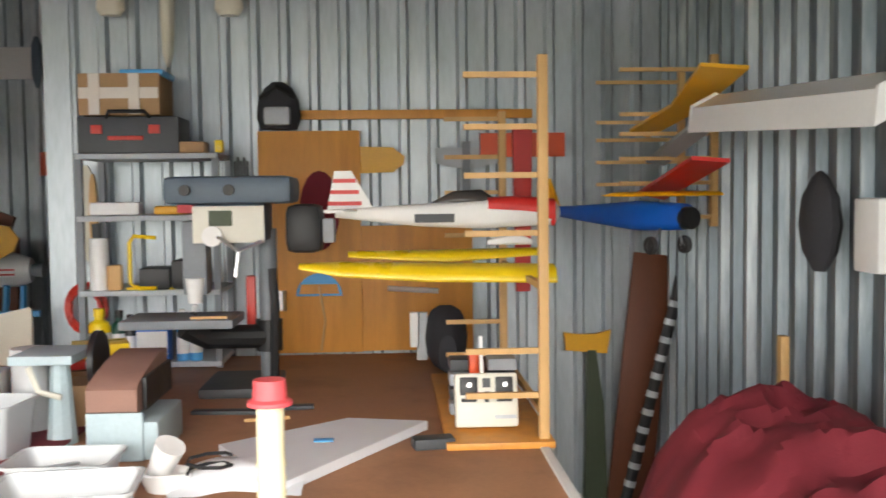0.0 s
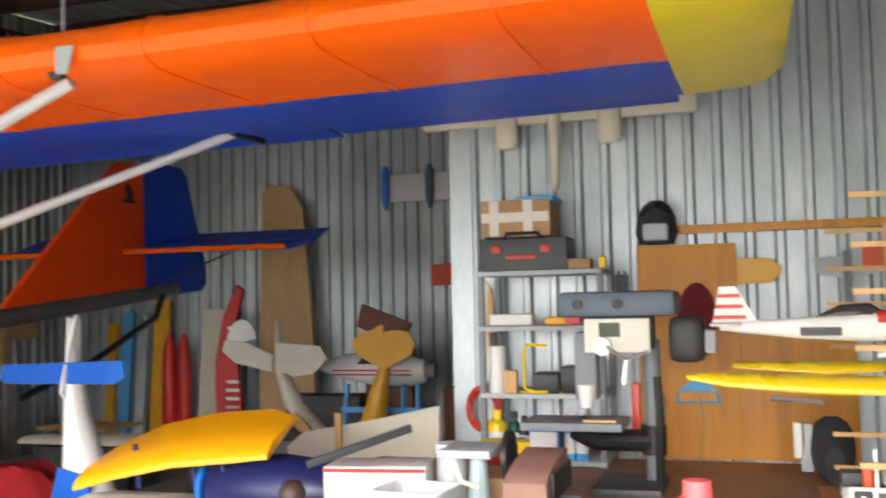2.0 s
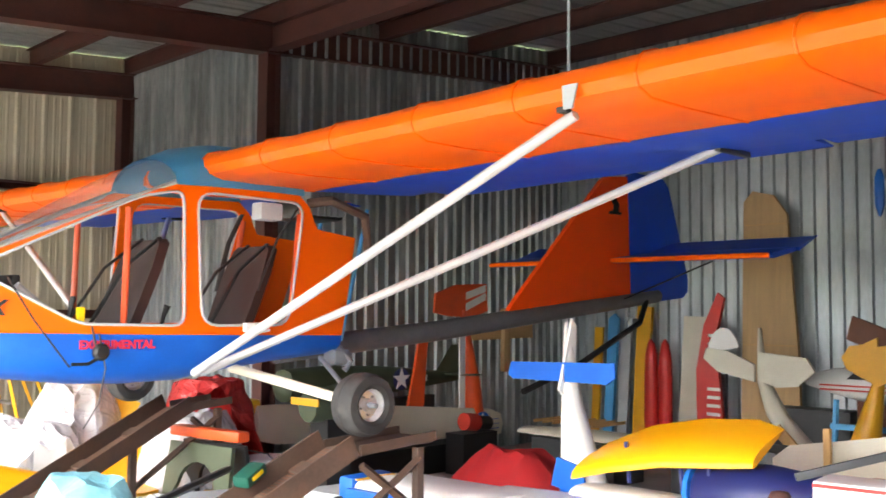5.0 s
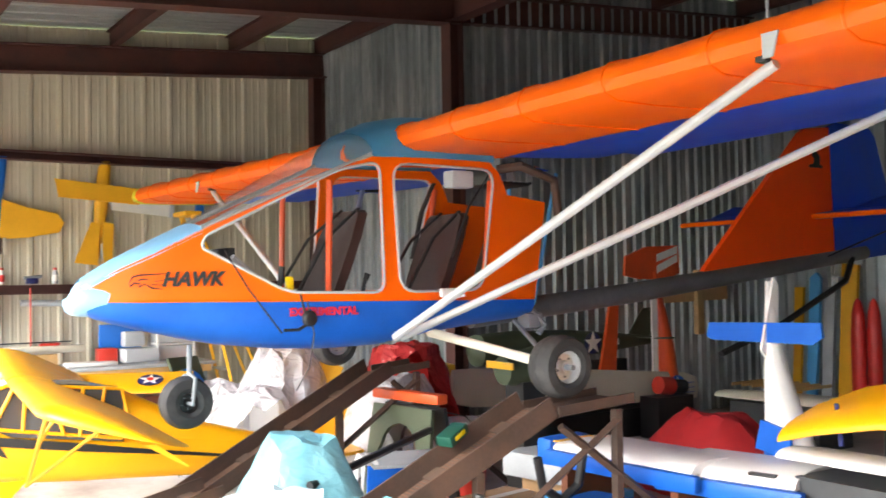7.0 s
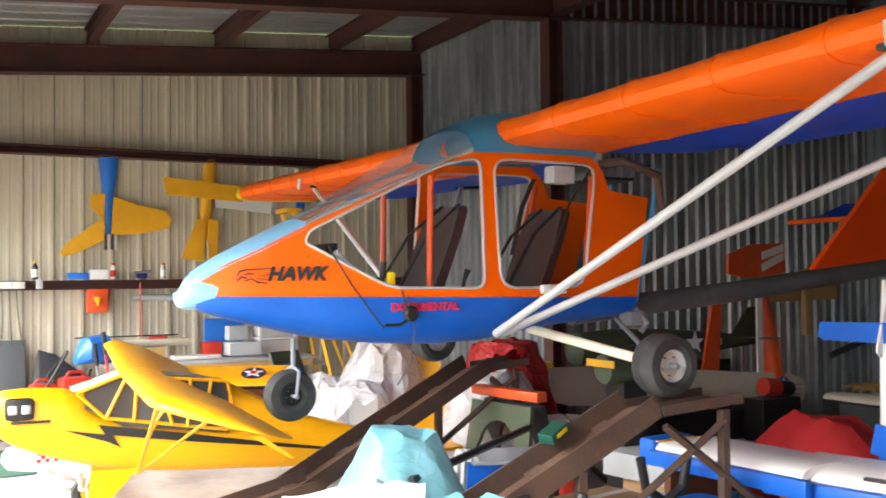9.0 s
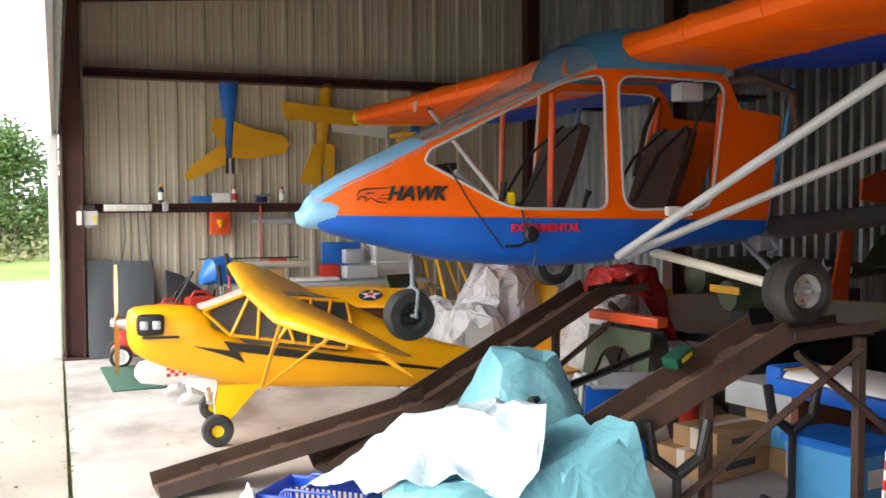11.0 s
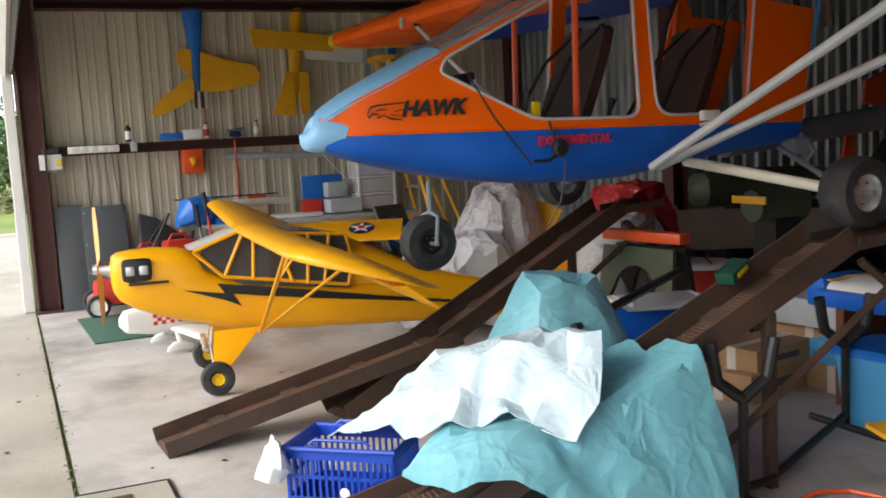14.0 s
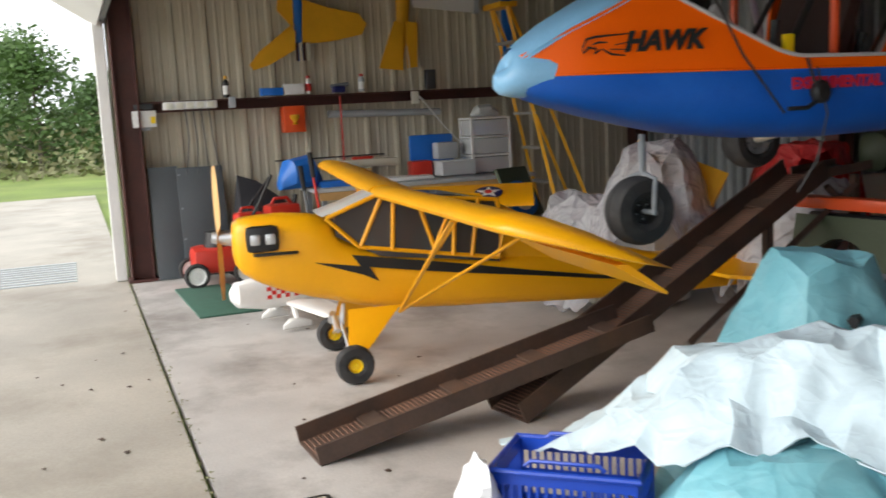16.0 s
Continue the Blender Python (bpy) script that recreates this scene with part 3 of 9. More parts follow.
def ultralight():
    ax = -4.95
    root = thing("ultralight_aeroplane", pose(ax, 0, 0), "orange and blue fabric-covered ultralight aeroplane parked on steel ramps", "aeroplane")

    # --- cabin pod ---
    pod = new("fuselage_pod")
    pod.parent = root
    rings = []
    BOT = [(0.46, 1.50), (0.6, 1.44), (0.9, 1.355), (1.2, 1.295), (1.65, 1.245), (2.1, 1.255), (2.5, 1.32), (3.13, 1.37)]
    for y in (0.455, 0.48, 0.52, 0.58, 0.66, 0.8, 1.0, 1.2, 1.5, 1.8, 2.1, 2.4, 2.7, 3.13):
        w, zb = lerp_table(HALF_W, y), lerp_table(BOT, y)
        zt = 1.535 - 0.017 * (y - 0.5)
        ring = []
        for k in range(17):
            a = math.pi * k / 16
            cx, sy = math.cos(a), math.sin(a)
            ring.append(V3((w * math.copysign(abs(cx) ** 0.55, cx), y, zt - (zt - zb) * sy ** 0.75)))
        rings.append(ring)
    bm = bmesh.new()
    loft(bm, rings, True)
    part("lower_hull", bm, BLUE_POD, pod, "blue painted fabric belly", 40)

    for s in (1, -1):
        def place(y, z, th, s=s):
            w = lerp_table(HALF_W, y) + 0.003
            lean = 0.10 * max(0, z - 1.55) * (1 if y > 1.2 else 0.75 * max(0, (y - 0.5) / 0.7))
            return V3((s * (w - lean - th), y, z))
        bm = bmesh.new()
        sheet_with_holes(bm, subdivide_loop(SIDE), [WIN1, WIN2], place, 0.018)
        part("side_panel", bm, ORANGE, pod, "orange fabric side panel with two window openings", 50)
        for loop in (WIN1, WIN2):
            bm = bmesh.new()
            tube(bm, [place(a, b, -0.002) for a, b in loop + loop[:1]], 0.008, 6)
            part("window_piping", bm, STRUTM, pod, "white window edging")
        bm = bmesh.new()
        tube(bm, [place(y, 1.54 - 0.017 * (y - 0.5), -0.002) for y in (0.52, 0.8, 1.2, 1.7, 2.2, 2.7, 3.12)], 0.006, 5)
        part("belt_seam", bm, ORANGE, pod)

    # nose cap and top of the nose
    def top_ring(y, zs, zr, drop=0.0):
        w = lerp_table(HALF_W, y) - 0.10 * max(0, zs - 1.55) * 0.75 * min(1, max(0, (y - 0.5) / 0.7)) + 0.005
        return [V3((w * math.cos(math.pi * k / 10), y, zs + (zr - zs) * math.sin(math.pi * k / 10))) for k in range(11)]
    bm = bmesh.new()
    NOSE_TOP = [(0.50, 1.60, 1.645), (0.56, 1.64, 1.685), (0.66, 1.70, 1.745), (0.8, 1.765, 1.815), (1.04, 1.885, 1.93)]
    upper = [top_ring(*r) for r in NOSE_TOP]
    loft(bm, upper + [[p - V3((0, 0, 0.015)) for p in r] for r in upper[::-1]], False, False)
    part("nose_top", bm, LTBLUE, pod, "light blue nose top")
    bm = bmesh.new()
    rings = []
    for y, w, k in ((0.455, 0.015, 0.15), (0.458, 0.05, 0.52), (0.468, 0.08, 0.82), (0.49, 0.101, 1.0), (0.53, 0.122, 1.1), (0.61, 0.150, 1.14)):
        rings.append([V3((w * math.cos(2 * math.pi * i / 20), y + 0.03 * math.sin(2 * math.pi * i / 20), 1.562 + 0.088 * k * math.sin(2 * math.pi * i / 20))) for i in range(20)])
    loft(bm, rings)
    part("nose_cap", bm, LTBLUE, pod, "light blue rounded nose cap", 50)

    # windscreen and roof
    bm = bmesh.new()
    WS = [(1.04, 1.885, 1.93), (1.4, 2.04, 2.13), (1.75, 2.195, 2.33), (2.02, 2.305, 2.46)]
    loft(bm, [top_ring(*r) for r in WS] , False, False)
    ws = part("windscreen", bm, CLEAR, pod, "clear curved plastic windscreen", 60)
    ws.visible_shadow = False
    bm = bmesh.new()
    RF = [(2.0, 2.305, 2.47), (2.15, 2.31, 2.54), (2.35, 2.315, 2.585), (2.6, 2.32, 2.60), (2.85, 2.32, 2.58)]
    r1 = [top_ring(*r) for r in RF]
    loft(bm, r1 + [[p - V3((0, 0, 0.012)) for p in r] for r in r1[::-1]], False, False)
    part("roof_fairing", bm, ROOFBLUE, pod, "light blue roof fairing between the wings", 50)
    for y0, z0, y1, z1 in ((1.04, 1.90, 2.02, 2.315),):
        for s in (1, -1):
            bm = bmesh.new()
            w0, w1 = lerp_table(HALF_W, y0) - 0.03, lerp_table(HALF_W, y1) - 0.07
            tube(bm, [(s * w0, y0, z0), (s * w1, y1, z1)], 0.013, 8)
            part("windscreen_frame", bm, ALU, pod)

    # inside: posts, seats, straps, controls
    for s in (1, -1):
        for a, b, mtl in (((s * 0.30, 1.75, 1.4), (s * 0.30, 1.77, 2.16), REDOR), ((s * 0.26, 1.2, 1.75), (s * 0.2, 1.62, 1.45), STRUTM), ((s * 0.34, 2.75, 1.45), (s * 0.30, 2.85, 2.2), REDOR)):
            bm = bmesh.new()
            tube(bm, [a, b], 0.018, 8)
            part("cabin_tube", bm, mtl, pod)
    for y in (1.82, 2.52):
        seat = new("seat")
        seat.parent = pod
        bm = bmesh.new()
        loft(bm, [[V3((x * 0.21 * f, y + 0.20 * k + d, 1.50 + 0.52 * k)) for x, d in ((-1, 0), (-0.6, 0.03), (0.6, 0.03), (1, 0), (1, 0.06), (0, 0.10), (-1, 0.06))] for k, f in ((0, 0.95), (0.3, 1), (0.7, 1), (0.95, 0.9), (1, 0.7))])
        part("seat_back", bm, BROWNS, seat, "dark brown vinyl seat back", 50)
        bm = bmesh.new()
        box(bm, (0, y - 0.16, 1.47), (0.42, 0.40, 0.09), None, 0.03)
        part("seat_cushion", bm, BROWNS, seat, "dark brown vinyl seat cushion")
        for s in (1, -1):
            bm = bmesh.new()
            tube(bm, [(s * 0.10, y + 0.24, 2.03), (s * 0.12, y + 0.03, 1.86), (s * 0.14, y - 0.16, 1.56)], 0.022, 6, 0.35)
            part("harness_strap", bm, BLACK, seat, "black harness strap")
        bm = bmesh.new()
        tube(bm, [(0.02, y - 0.42, 1.42), (0.05, y - 0.40, 1.6), (0.06, y - 0.38, 1.66)], [0.012, 0.012, 0.02], 8)
        part("control_stick", bm, BLACK, seat)
        bm = bmesh.new()
        tube(bm, [(0.28, y - 0.36, 1.50), (0.29, y - 0.33, 1.63), (0.29, y - 0.32, 1.70)], [0.01, 0.014, 0.018], 8)
        part("throttle_lever", bm, BLACK, seat)
    bm = bmesh.new()
    box(bm, (0.33, 1.50, 1.60), (0.028, 0.042, 0.095), None, 0.008)
    part("handheld_radio", bm, YBRIGHT, pod, "yellow handheld radio")
    bm = bmesh.new()
    box(bm, (0.30, 2.62, 2.20), (0.10, 0.15, 0.10), None, 0.012)
    part("instrument_box", bm, GREYPL, pod, "grey box below the roof")
    bm = bmesh.new()
    box(bm, (0, 1.22, 1.72), (0.42, 0.04, 0.16), None, 0.01)
    part("instrument_panel", bm, BLACK, pod)
    for s in (1, -1):
        bm = bmesh.new()
        tube(bm, [(s * 0.30, 2.84, 2.24), (s * 0.26, 2.72, 2.05), (s * 0.22, 2.62, 1.75)], 0.02, 6, 0.3)
        part("cabin_strap", bm, BLACK, pod, "black webbing strap")

    # engine behind the cabin, and the propeller's hub
    eng = new("engine")
    eng.parent = root
    bm = bmesh.new()
    box(bm, (0.02, 3.12, 2.26), (0.30, 0.34, 0.12), None, 0.03)
    part("engine_block", bm, BLACK, eng)
    for k in range(6):
        bm = bmesh.new()
        box(bm, (0.06, 2.98 + 0.05 * k, 2.30), (0.36, 0.012, 0.16))
        part("cooling_fin", bm, GREYM, eng)
    bm = bmesh.new()
    tube(bm, [(0.24, 2.95, 2.28), (0.34, 3.05, 2.30), (0.36, 3.3, 2.22), (0.3, 3.38, 2.0)], 0.03, 8)
    part("exhaust_pipe", bm, RUSTY, eng)
    for s in (1, -1):
        bm = bmesh.new()
        tube(bm, [(s * 0.24, 3.42, 2.28), (s * 0.16, 3.28, 1.45)], 0.013, 8)
        part("blue_tube", bm, SKYBLUE, eng, "blue steel tube")

    # lettering and headset on the near side
    def on_side(y, z, s=1, out=0.008):
        w = lerp_table(HALF_W, y) + out - 0.10 * max(0, z - 1.55) * (1 if y > 1.2 else 0.75 * max(0, (y - 0.5) / 0.7))
        dw = (lerp_table(HALF_W, y + 0.1) - lerp_table(HALF_W, y - 0.1)) / 0.2
        return Matrix.Translation((s * w, y, z)) @ pose(0, 0, 0, 0, 0, s * (90 - math.degrees(math.atan(dw)))) @ pose(0, 0, 0, 90, 0, 0)
    lettering("type_name", "HAWK", 0.095, INK, pod, on_side(0.985, 1.61), 0.003, "black bold italic lettering", 0.3, 1.02)
    lettering("warning_lettering", "EXPERIMENTAL", 0.057, PINKL, pod, on_side(1.67, 1.445, 1, 0.012), 0.003, "red lettering")
    bm = bmesh.new()
    mm = on_side(0.78, 1.63)
    for stroke in ([(-0.09, -0.004), (-0.075, 0.026), (-0.04, 0.034), (0.085, 0.040)], [(-0.09, -0.004), (-0.086, -0.022), (-0.068, -0.003), (-0.04, -0.008), (-0.046, -0.024), (-0.018, -0.010)], [(-0.018, -0.010), (0.015, -0.030), (0.065, -0.036)], [(0.03, 0.002), (0.088, 0.012)], [(0.0, 0.012), (-0.03, 0.014), (-0.052, 0.007)], [(0.012, -0.012), (0.075, -0.016)]):
        tube(bm, [mm @ V3((a, b, 0.0)) for a, b in stroke], [0.002] + [0.0045] * (len(stroke) - 2) + [0.002], 6)
    part("bird_emblem", bm, INK, pod, "black line emblem")
    bm = bmesh.new()
    tube(bm, [(0.40, 1.53, 1.555), (0.425, 1.54, 1.47), (0.435, 1.55, 1.42)], 0.006, 6)
    tube(bm, [(0.40, 1.10, 1.78), (0.37, 1.25, 1.58), (0.40, 1.42, 1.36)], 0.005, 6)
    tube(bm, [(0.42, 1.56, 1.52), (0.44, 1.59, 1.35), (0.40, 1.58, 1.18), (0.36, 1.52, 1.06)], 0.004, 6)
    part("headset_cable", bm, BLACK, pod)
    bm = bmesh.new()
    revolve(bm, [(0.001, -0.02), (0.03, -0.022), (0.042, -0.01), (0.042, 0.012), (0.03, 0.022), (0.001, 0.024)], Matrix.Translation((0.425, 1.57, 1.43)) @ pose(0, 0, 0, 0, 90, 0), 18)
    tube(bm, [(0.43, 1.55, 1.40), (0.435, 1.50, 1.375), (0.42, 1.42, 1.375)], 0.009, 6)
    part("headset", bm, BLACK, pod, "black headset hanging from the sill")

    # --- wings ---
    up = V3((0, 0, 1))
    FOIL = [(0.0, 0.0), (0.008, 0.028), (0.03, 0.05), (0.08, 0.066), (0.18, 0.074), (0.35, 0.07), (0.6, 0.042), (1.0, -0.012), (0.75, -0.028), (0.5, -0.038), (0.2, -0.046), (0.06, -0.045), (0.012, -0.028)]
    SPLIT = 10  # the orange covering wraps round the leading edge to here
    for s in (1, -1):
        wing = new("wing")
        wing.parent = root
        tagged(wing, "orange fabric wing with a blue underside and a yellow tip")
        def ring_at(x, grow=1.0, sink=0.0):
            ch = 1.56
            le = V3((s * x, 2.18, 2.405 + 0.016 * x - sink))
            return [le + V3((0, ch * a, ch * b * grow)) for a, b in FOIL]
        xs = []
        x = 0.30
        k = 0
        while x < 4.62:
            for dx, g in ((0, 1.0), (0.02, 0.985), (0.16, 0.945), (0.28, 0.94), (0.42, 0.95), (0.54, 0.985)):
                if x + dx < 4.62:
                    xs.append((x + dx, g))
            x += 0.56
        xs.append((4.63, 1.0))
        rings = [ring_at(x, g) for x, g in xs]
        n = len(FOIL)
        orange_idx = list(range(0, 8))  # upper surface to the trailing edge
        bm = bmesh.new()
        loft(bm, [[r[i] for i in (9, 10, 11, 12, *orange_idx)] for r in rings], False, False)
        part("upper_covering", bm, ORANGE, wing, "orange fabric over the leading edge and top", 40)
        bm = bmesh.new()
        loft(bm, [[r[i] for i in (7, 8, 9)] for r in rings], False, False)
        part("lower_covering", bm, BLUE, wing, "royal blue fabric underside", 40)
        bm = bmesh.new()
        rr = [ring_at(4.63), ring_at(4.72, 0.98), ring_at(4.85, 0.93), ring_at(4.95, 0.8, -0.004), ring_at(5.01, 0.5, -0.01)]
        for q, (f, ch) in enumerate(((0, 1), (0.0, 1), (0.02, 0.97), (0.07, 0.88), (0.15, 0.70))):
            rr[q] = [V3((p.x, 2.18 + 1.56 * f + (p.y - 2.18) * ch, p.z)) for p in rr[q]]
        loft(bm, rr)
        part("wing_tip", bm, YTIP, wing, "yellow fabric wing tip", 40)
        # seam tapes along the ribs
        for x, g in xs:
            if g == 1.0 and x < 4.6:
                bm = bmesh.new()
                r = ring_at(x, 1.004)
                tube(bm, [r[i] for i in (9, 10, 11, 12, 0, 1, 2, 3, 4)], 0.006, 5)
                part("rib_tape", bm, ORANGE, wing)
        # flap and aileron along the trailing edge
        bm = bmesh.new()
        a0, a1 = 0.5, 3.0
        loft(bm, [[V3((s * x, y, z + 0.016 * x)) for y, z in ((3.66, 2.415), (3.68, 2.43), (3.98, 2.395), (3.98, 2.388), (3.68, 2.395))] for x in (a0, a1)])
        part("flap", bm, BLUE, wing, "royal blue flap")
        bm = bmesh.new()
        loft(bm, [[V3((s * x, y, z + 0.016 * x)) for y, z in ((3.66, 2.415), (3.68, 2.43), (3.92, 2.40), (3.92, 2.393), (3.68, 2.395))] for x in (3.04, 4.6)])
        part("aileron", bm, BLUE, wing, "royal blue aileron")
        for top, y in (((s * 2.77, 2.28, 2.37), 2.09), ((s * 2.63, 3.62, 2.435), 2.13)):
            bm = bmesh.new()
            tube(bm, [(s * 0.44, y, 1.31), top], 0.022, 12)
            part("wing_strut", bm, STRUTM, wing, "white tubular wing strut")
        bm = bmesh.new()
        mm = Matrix.Translation((s * 2.83, 2.165, 2.41)) @ pose(0, 0, 0, 82, 0, 0)
        prism(bm, [(-0.02, -0.045), (0.02, -0.045), (0.034, 0.045), (-0.034, 0.045)], 0.008, mm)
        part("strut_plate", bm, GREYPL, wing, "white strut attachment plate")
        bm = bmesh.new()
        box(bm, (s * 2.74, 2.26, 2.40), (0.05, 0.06, 0.05), None, 0.01)
        part("strut_fitting", bm, BLACK, wing)
        bm = bmesh.new()
        box(bm, (s * 2.63, 3.70, 2.42), (0.035, 0.30, 0.03), None, 0.01)
        part("strut_fitting", bm, BLACK, wing)
    bm = bmesh.new()
    prism(bm, rounded(0.24, 0.05, 0.01), 0.006, Matrix.Translation((4.27, 2.21, 2.515)) @ pose(0, 0, 0, 52, 0, 0))
    part("red_marker", bm, RED, root, "red strip on the wing's leading edge")
    bm = bmesh.new()
    box(bm, (0.47, 2.42, 1.545), (0.04, 0.10, 0.05), None, 0.008)
    tube(bm, [(0.47, 2.36, 1.50), (0.52, 2.5, 1.53)], 0.008, 6)
    part("strut_clip", bm, WHITE, root)

    # --- boom and tail ---
    bm = bmesh.new()
    tube(bm, [(0, 2.9, 1.385), (0, 4.3, 1.50), (0, 5.6, 1.635), (0, 7.1, 1.79)], [0.075, 0.072, 0.068, 0.06], 16)
    part("tail_boom", bm, BOOM, root, "dark grey tail boom tube", 50)
    bm = bmesh.new()
    m = Matrix(((0, 0, 1, 0), (1, 0, 0, 0), (0, 1, 0, 0), (0, 0, 0, 1)))
    prism(bm, [(5.0, 1.60), (5.06, 1.68), (6.22, 2.76), (6.30, 2.81), (6.61, 2.84), (6.65, 1.80)], 0.045, m)
    part("tail_fin", bm, FINOR, root, "orange swept tail fin")
    bm = bmesh.new()
    prism(bm, [(6.67, 1.74), (6.63, 2.85), (6.72, 2.89), (7.20, 2.87), (7.28, 2.80), (7.60, 1.98), (7.60, 1.84), (7.52, 1.78), (7.1, 1.74)], 0.04, m)
    part("rudder", bm, BLUE, root, "royal blue rudder")
    bm = bmesh.new()
    mm = pose(0.024, 6.42, 2.55, 90, 0, 90)
    prism(bm, [(-0.09, -0.06), (0.09, -0.06), (0.09, -0.04), (0.05, -0.03), (0.06, 0.03), (0.03, 0.06), (0.0, 0.10), (-0.04, 0.09), (-0.05, 0.04), (-0.02, 0.02), (-0.03, -0.03), (-0.09, -0.04)], 0.004, mm)
    part("fin_emblem", bm, INK, root, "black emblem")
    for s in (1, -1):
        bm = bmesh.new()
        loft(bm, [[V3((s * x, 6.38 + sw, 2.085)), V3((s * x, 6.42 + sw, 2.11)), V3((s * x, 6.85, 2.165)), V3((s * x, 6.85, 2.135)), V3((s * x, 6.42 + sw, 2.062))] for x, sw in ((0.02, -0.02), (1.37, 0.0), (1.45, 0.05))])
        part("tailplane", bm, [BLUE, ORANGE], root, "blue tailplane with an orange leading edge")
        bm = bmesh.new()
        tube(bm, [(s * 0.02, 6.365, 2.085), (s * 1.37, 6.385, 2.085), (s * 1.44, 6.42, 2.085)], 0.022, 8)
        part("leading_edge_tape", bm, ORANGE, root)
        bm = bmesh.new()
        loft(bm, [[V3((s * x, 6.87, 2.17)), V3((s * x, y1, 2.285)), V3((s * x, y1, 2.275)), V3((s * x, 6.87, 2.14))] for x, y1 in ((0.06, 7.3), (1.40, 7.28), (1.47, 7.2))])
        part("elevator", bm, BLUE, root, "royal blue elevator")
        bm = bmesh.new()
        tube(bm, [(s * 0.02, 6.5, 1.74), (s * 0.8, 6.7, 2.07)], 0.008, 6)
        part("tail_brace", bm, BLACK, root)
    bm = bmesh.new()
    tube(bm, [(0.05, 6.85, 1.74), (0.07, 6.72, 1.55), (0.05, 5.9, 1.22), (0.02, 5.2, 1.02)], 0.026, 8)
    part("tail_skid_tube", bm, BLACK, root, "black tube under the tail")
    bm = bmesh.new()
    tube(bm, [(0, 6.66, 1.75), (0.02, 6.62, 1.60)], 0.012, 6)
    box(bm, (0.02, 6.70, 1.55), (0.06, 0.12, 0.07), None, 0.02)
    part("tail_fitting", bm, GREYM, root)

    # --- undercarriage ---
    bm = bmesh.new()
    tube(bm, [(-0.02, 1.11, 1.30), (-0.02, 1.11, 1.14)], 0.014, 8)
    tube(bm, [(-0.02, 1.11, 1.15), (0.07, 1.11, 1.13), (0.085, 1.09, 1.0)], 0.01, 8)
    tube(bm, [(-0.02, 1.11, 1.15), (-0.11, 1.11, 1.13), (-0.125, 1.09, 1.0)], 0.01, 8)
    tube(bm, [(-0.14, 1.09, 1.0), (0.10, 1.09, 1.0)], 0.01, 8)
    part("nose_fork", bm, GREYM, root, "steel nose wheel fork")
    build_wheel("nose_wheel", root, (-0.02, 1.09, 1.0), 0.137, 0.13, 0.05, BLACK, label="black nose wheel")
    for s in (1, -1):
        build_wheel("main_wheel", root, (s * 1.22, 2.58, 1.175), 0.158, 0.165, 0.078, ALU, label="fat main wheel with an aluminium rim")
        bm = bmesh.new()
        tube(bm, [(s * 0.30, 2.40, 1.32), (s * 0.75, 2.48, 1.25), (s * 1.14, 2.56, 1.185)], 0.026, 10)
        part("gear_leg", bm, CREAM, root, "cream gear leg tube")
        bm = bmesh.new()
        tube(bm, [(s * 0.32, 3.0, 1.36), (s * 1.15, 2.60, 1.18)], 0.014, 8)
        tube(bm, [(s * 1.05, 2.58, 1.175), (s * 1.32, 2.58, 1.175)], 0.014, 8)
        part("axle", bm, GREYM, root)
    bm = bmesh.new()
    tube(bm, [(0.33, 3.13, 1.42), (0.36, 3.20, 1.33), (0.35, 3.16, 1.28)], 0.02, 8)
    box(bm, (0.3, 3.14, 1.36), (0.12, 0.12, 0.09), None, 0.02)
    part("rear_fitting", bm, GREYM, root)
    # the nose is drawn back a little
    for ob in pod.children:
        for v in ob.data.vertices if ob.type == 'MESH' else ():
            q = ob.matrix_basis @ v.co
            q.y += 0.05 * max(0.0, min(1.0, (1.9 - q.y) / 0.9))
            v.co = ob.matrix_basis.inverted() @ q
    return root


ultralight()
bm = bmesh.new()
tube(bm, [(-2.18, 2.24, 2.50), (-2.18, 2.24, roof_z(2.24) - 0.05)], 0.006, 6)
solid("support_cable", bm, GREYM, "thin steel cable from the roof to the wing", "cable")


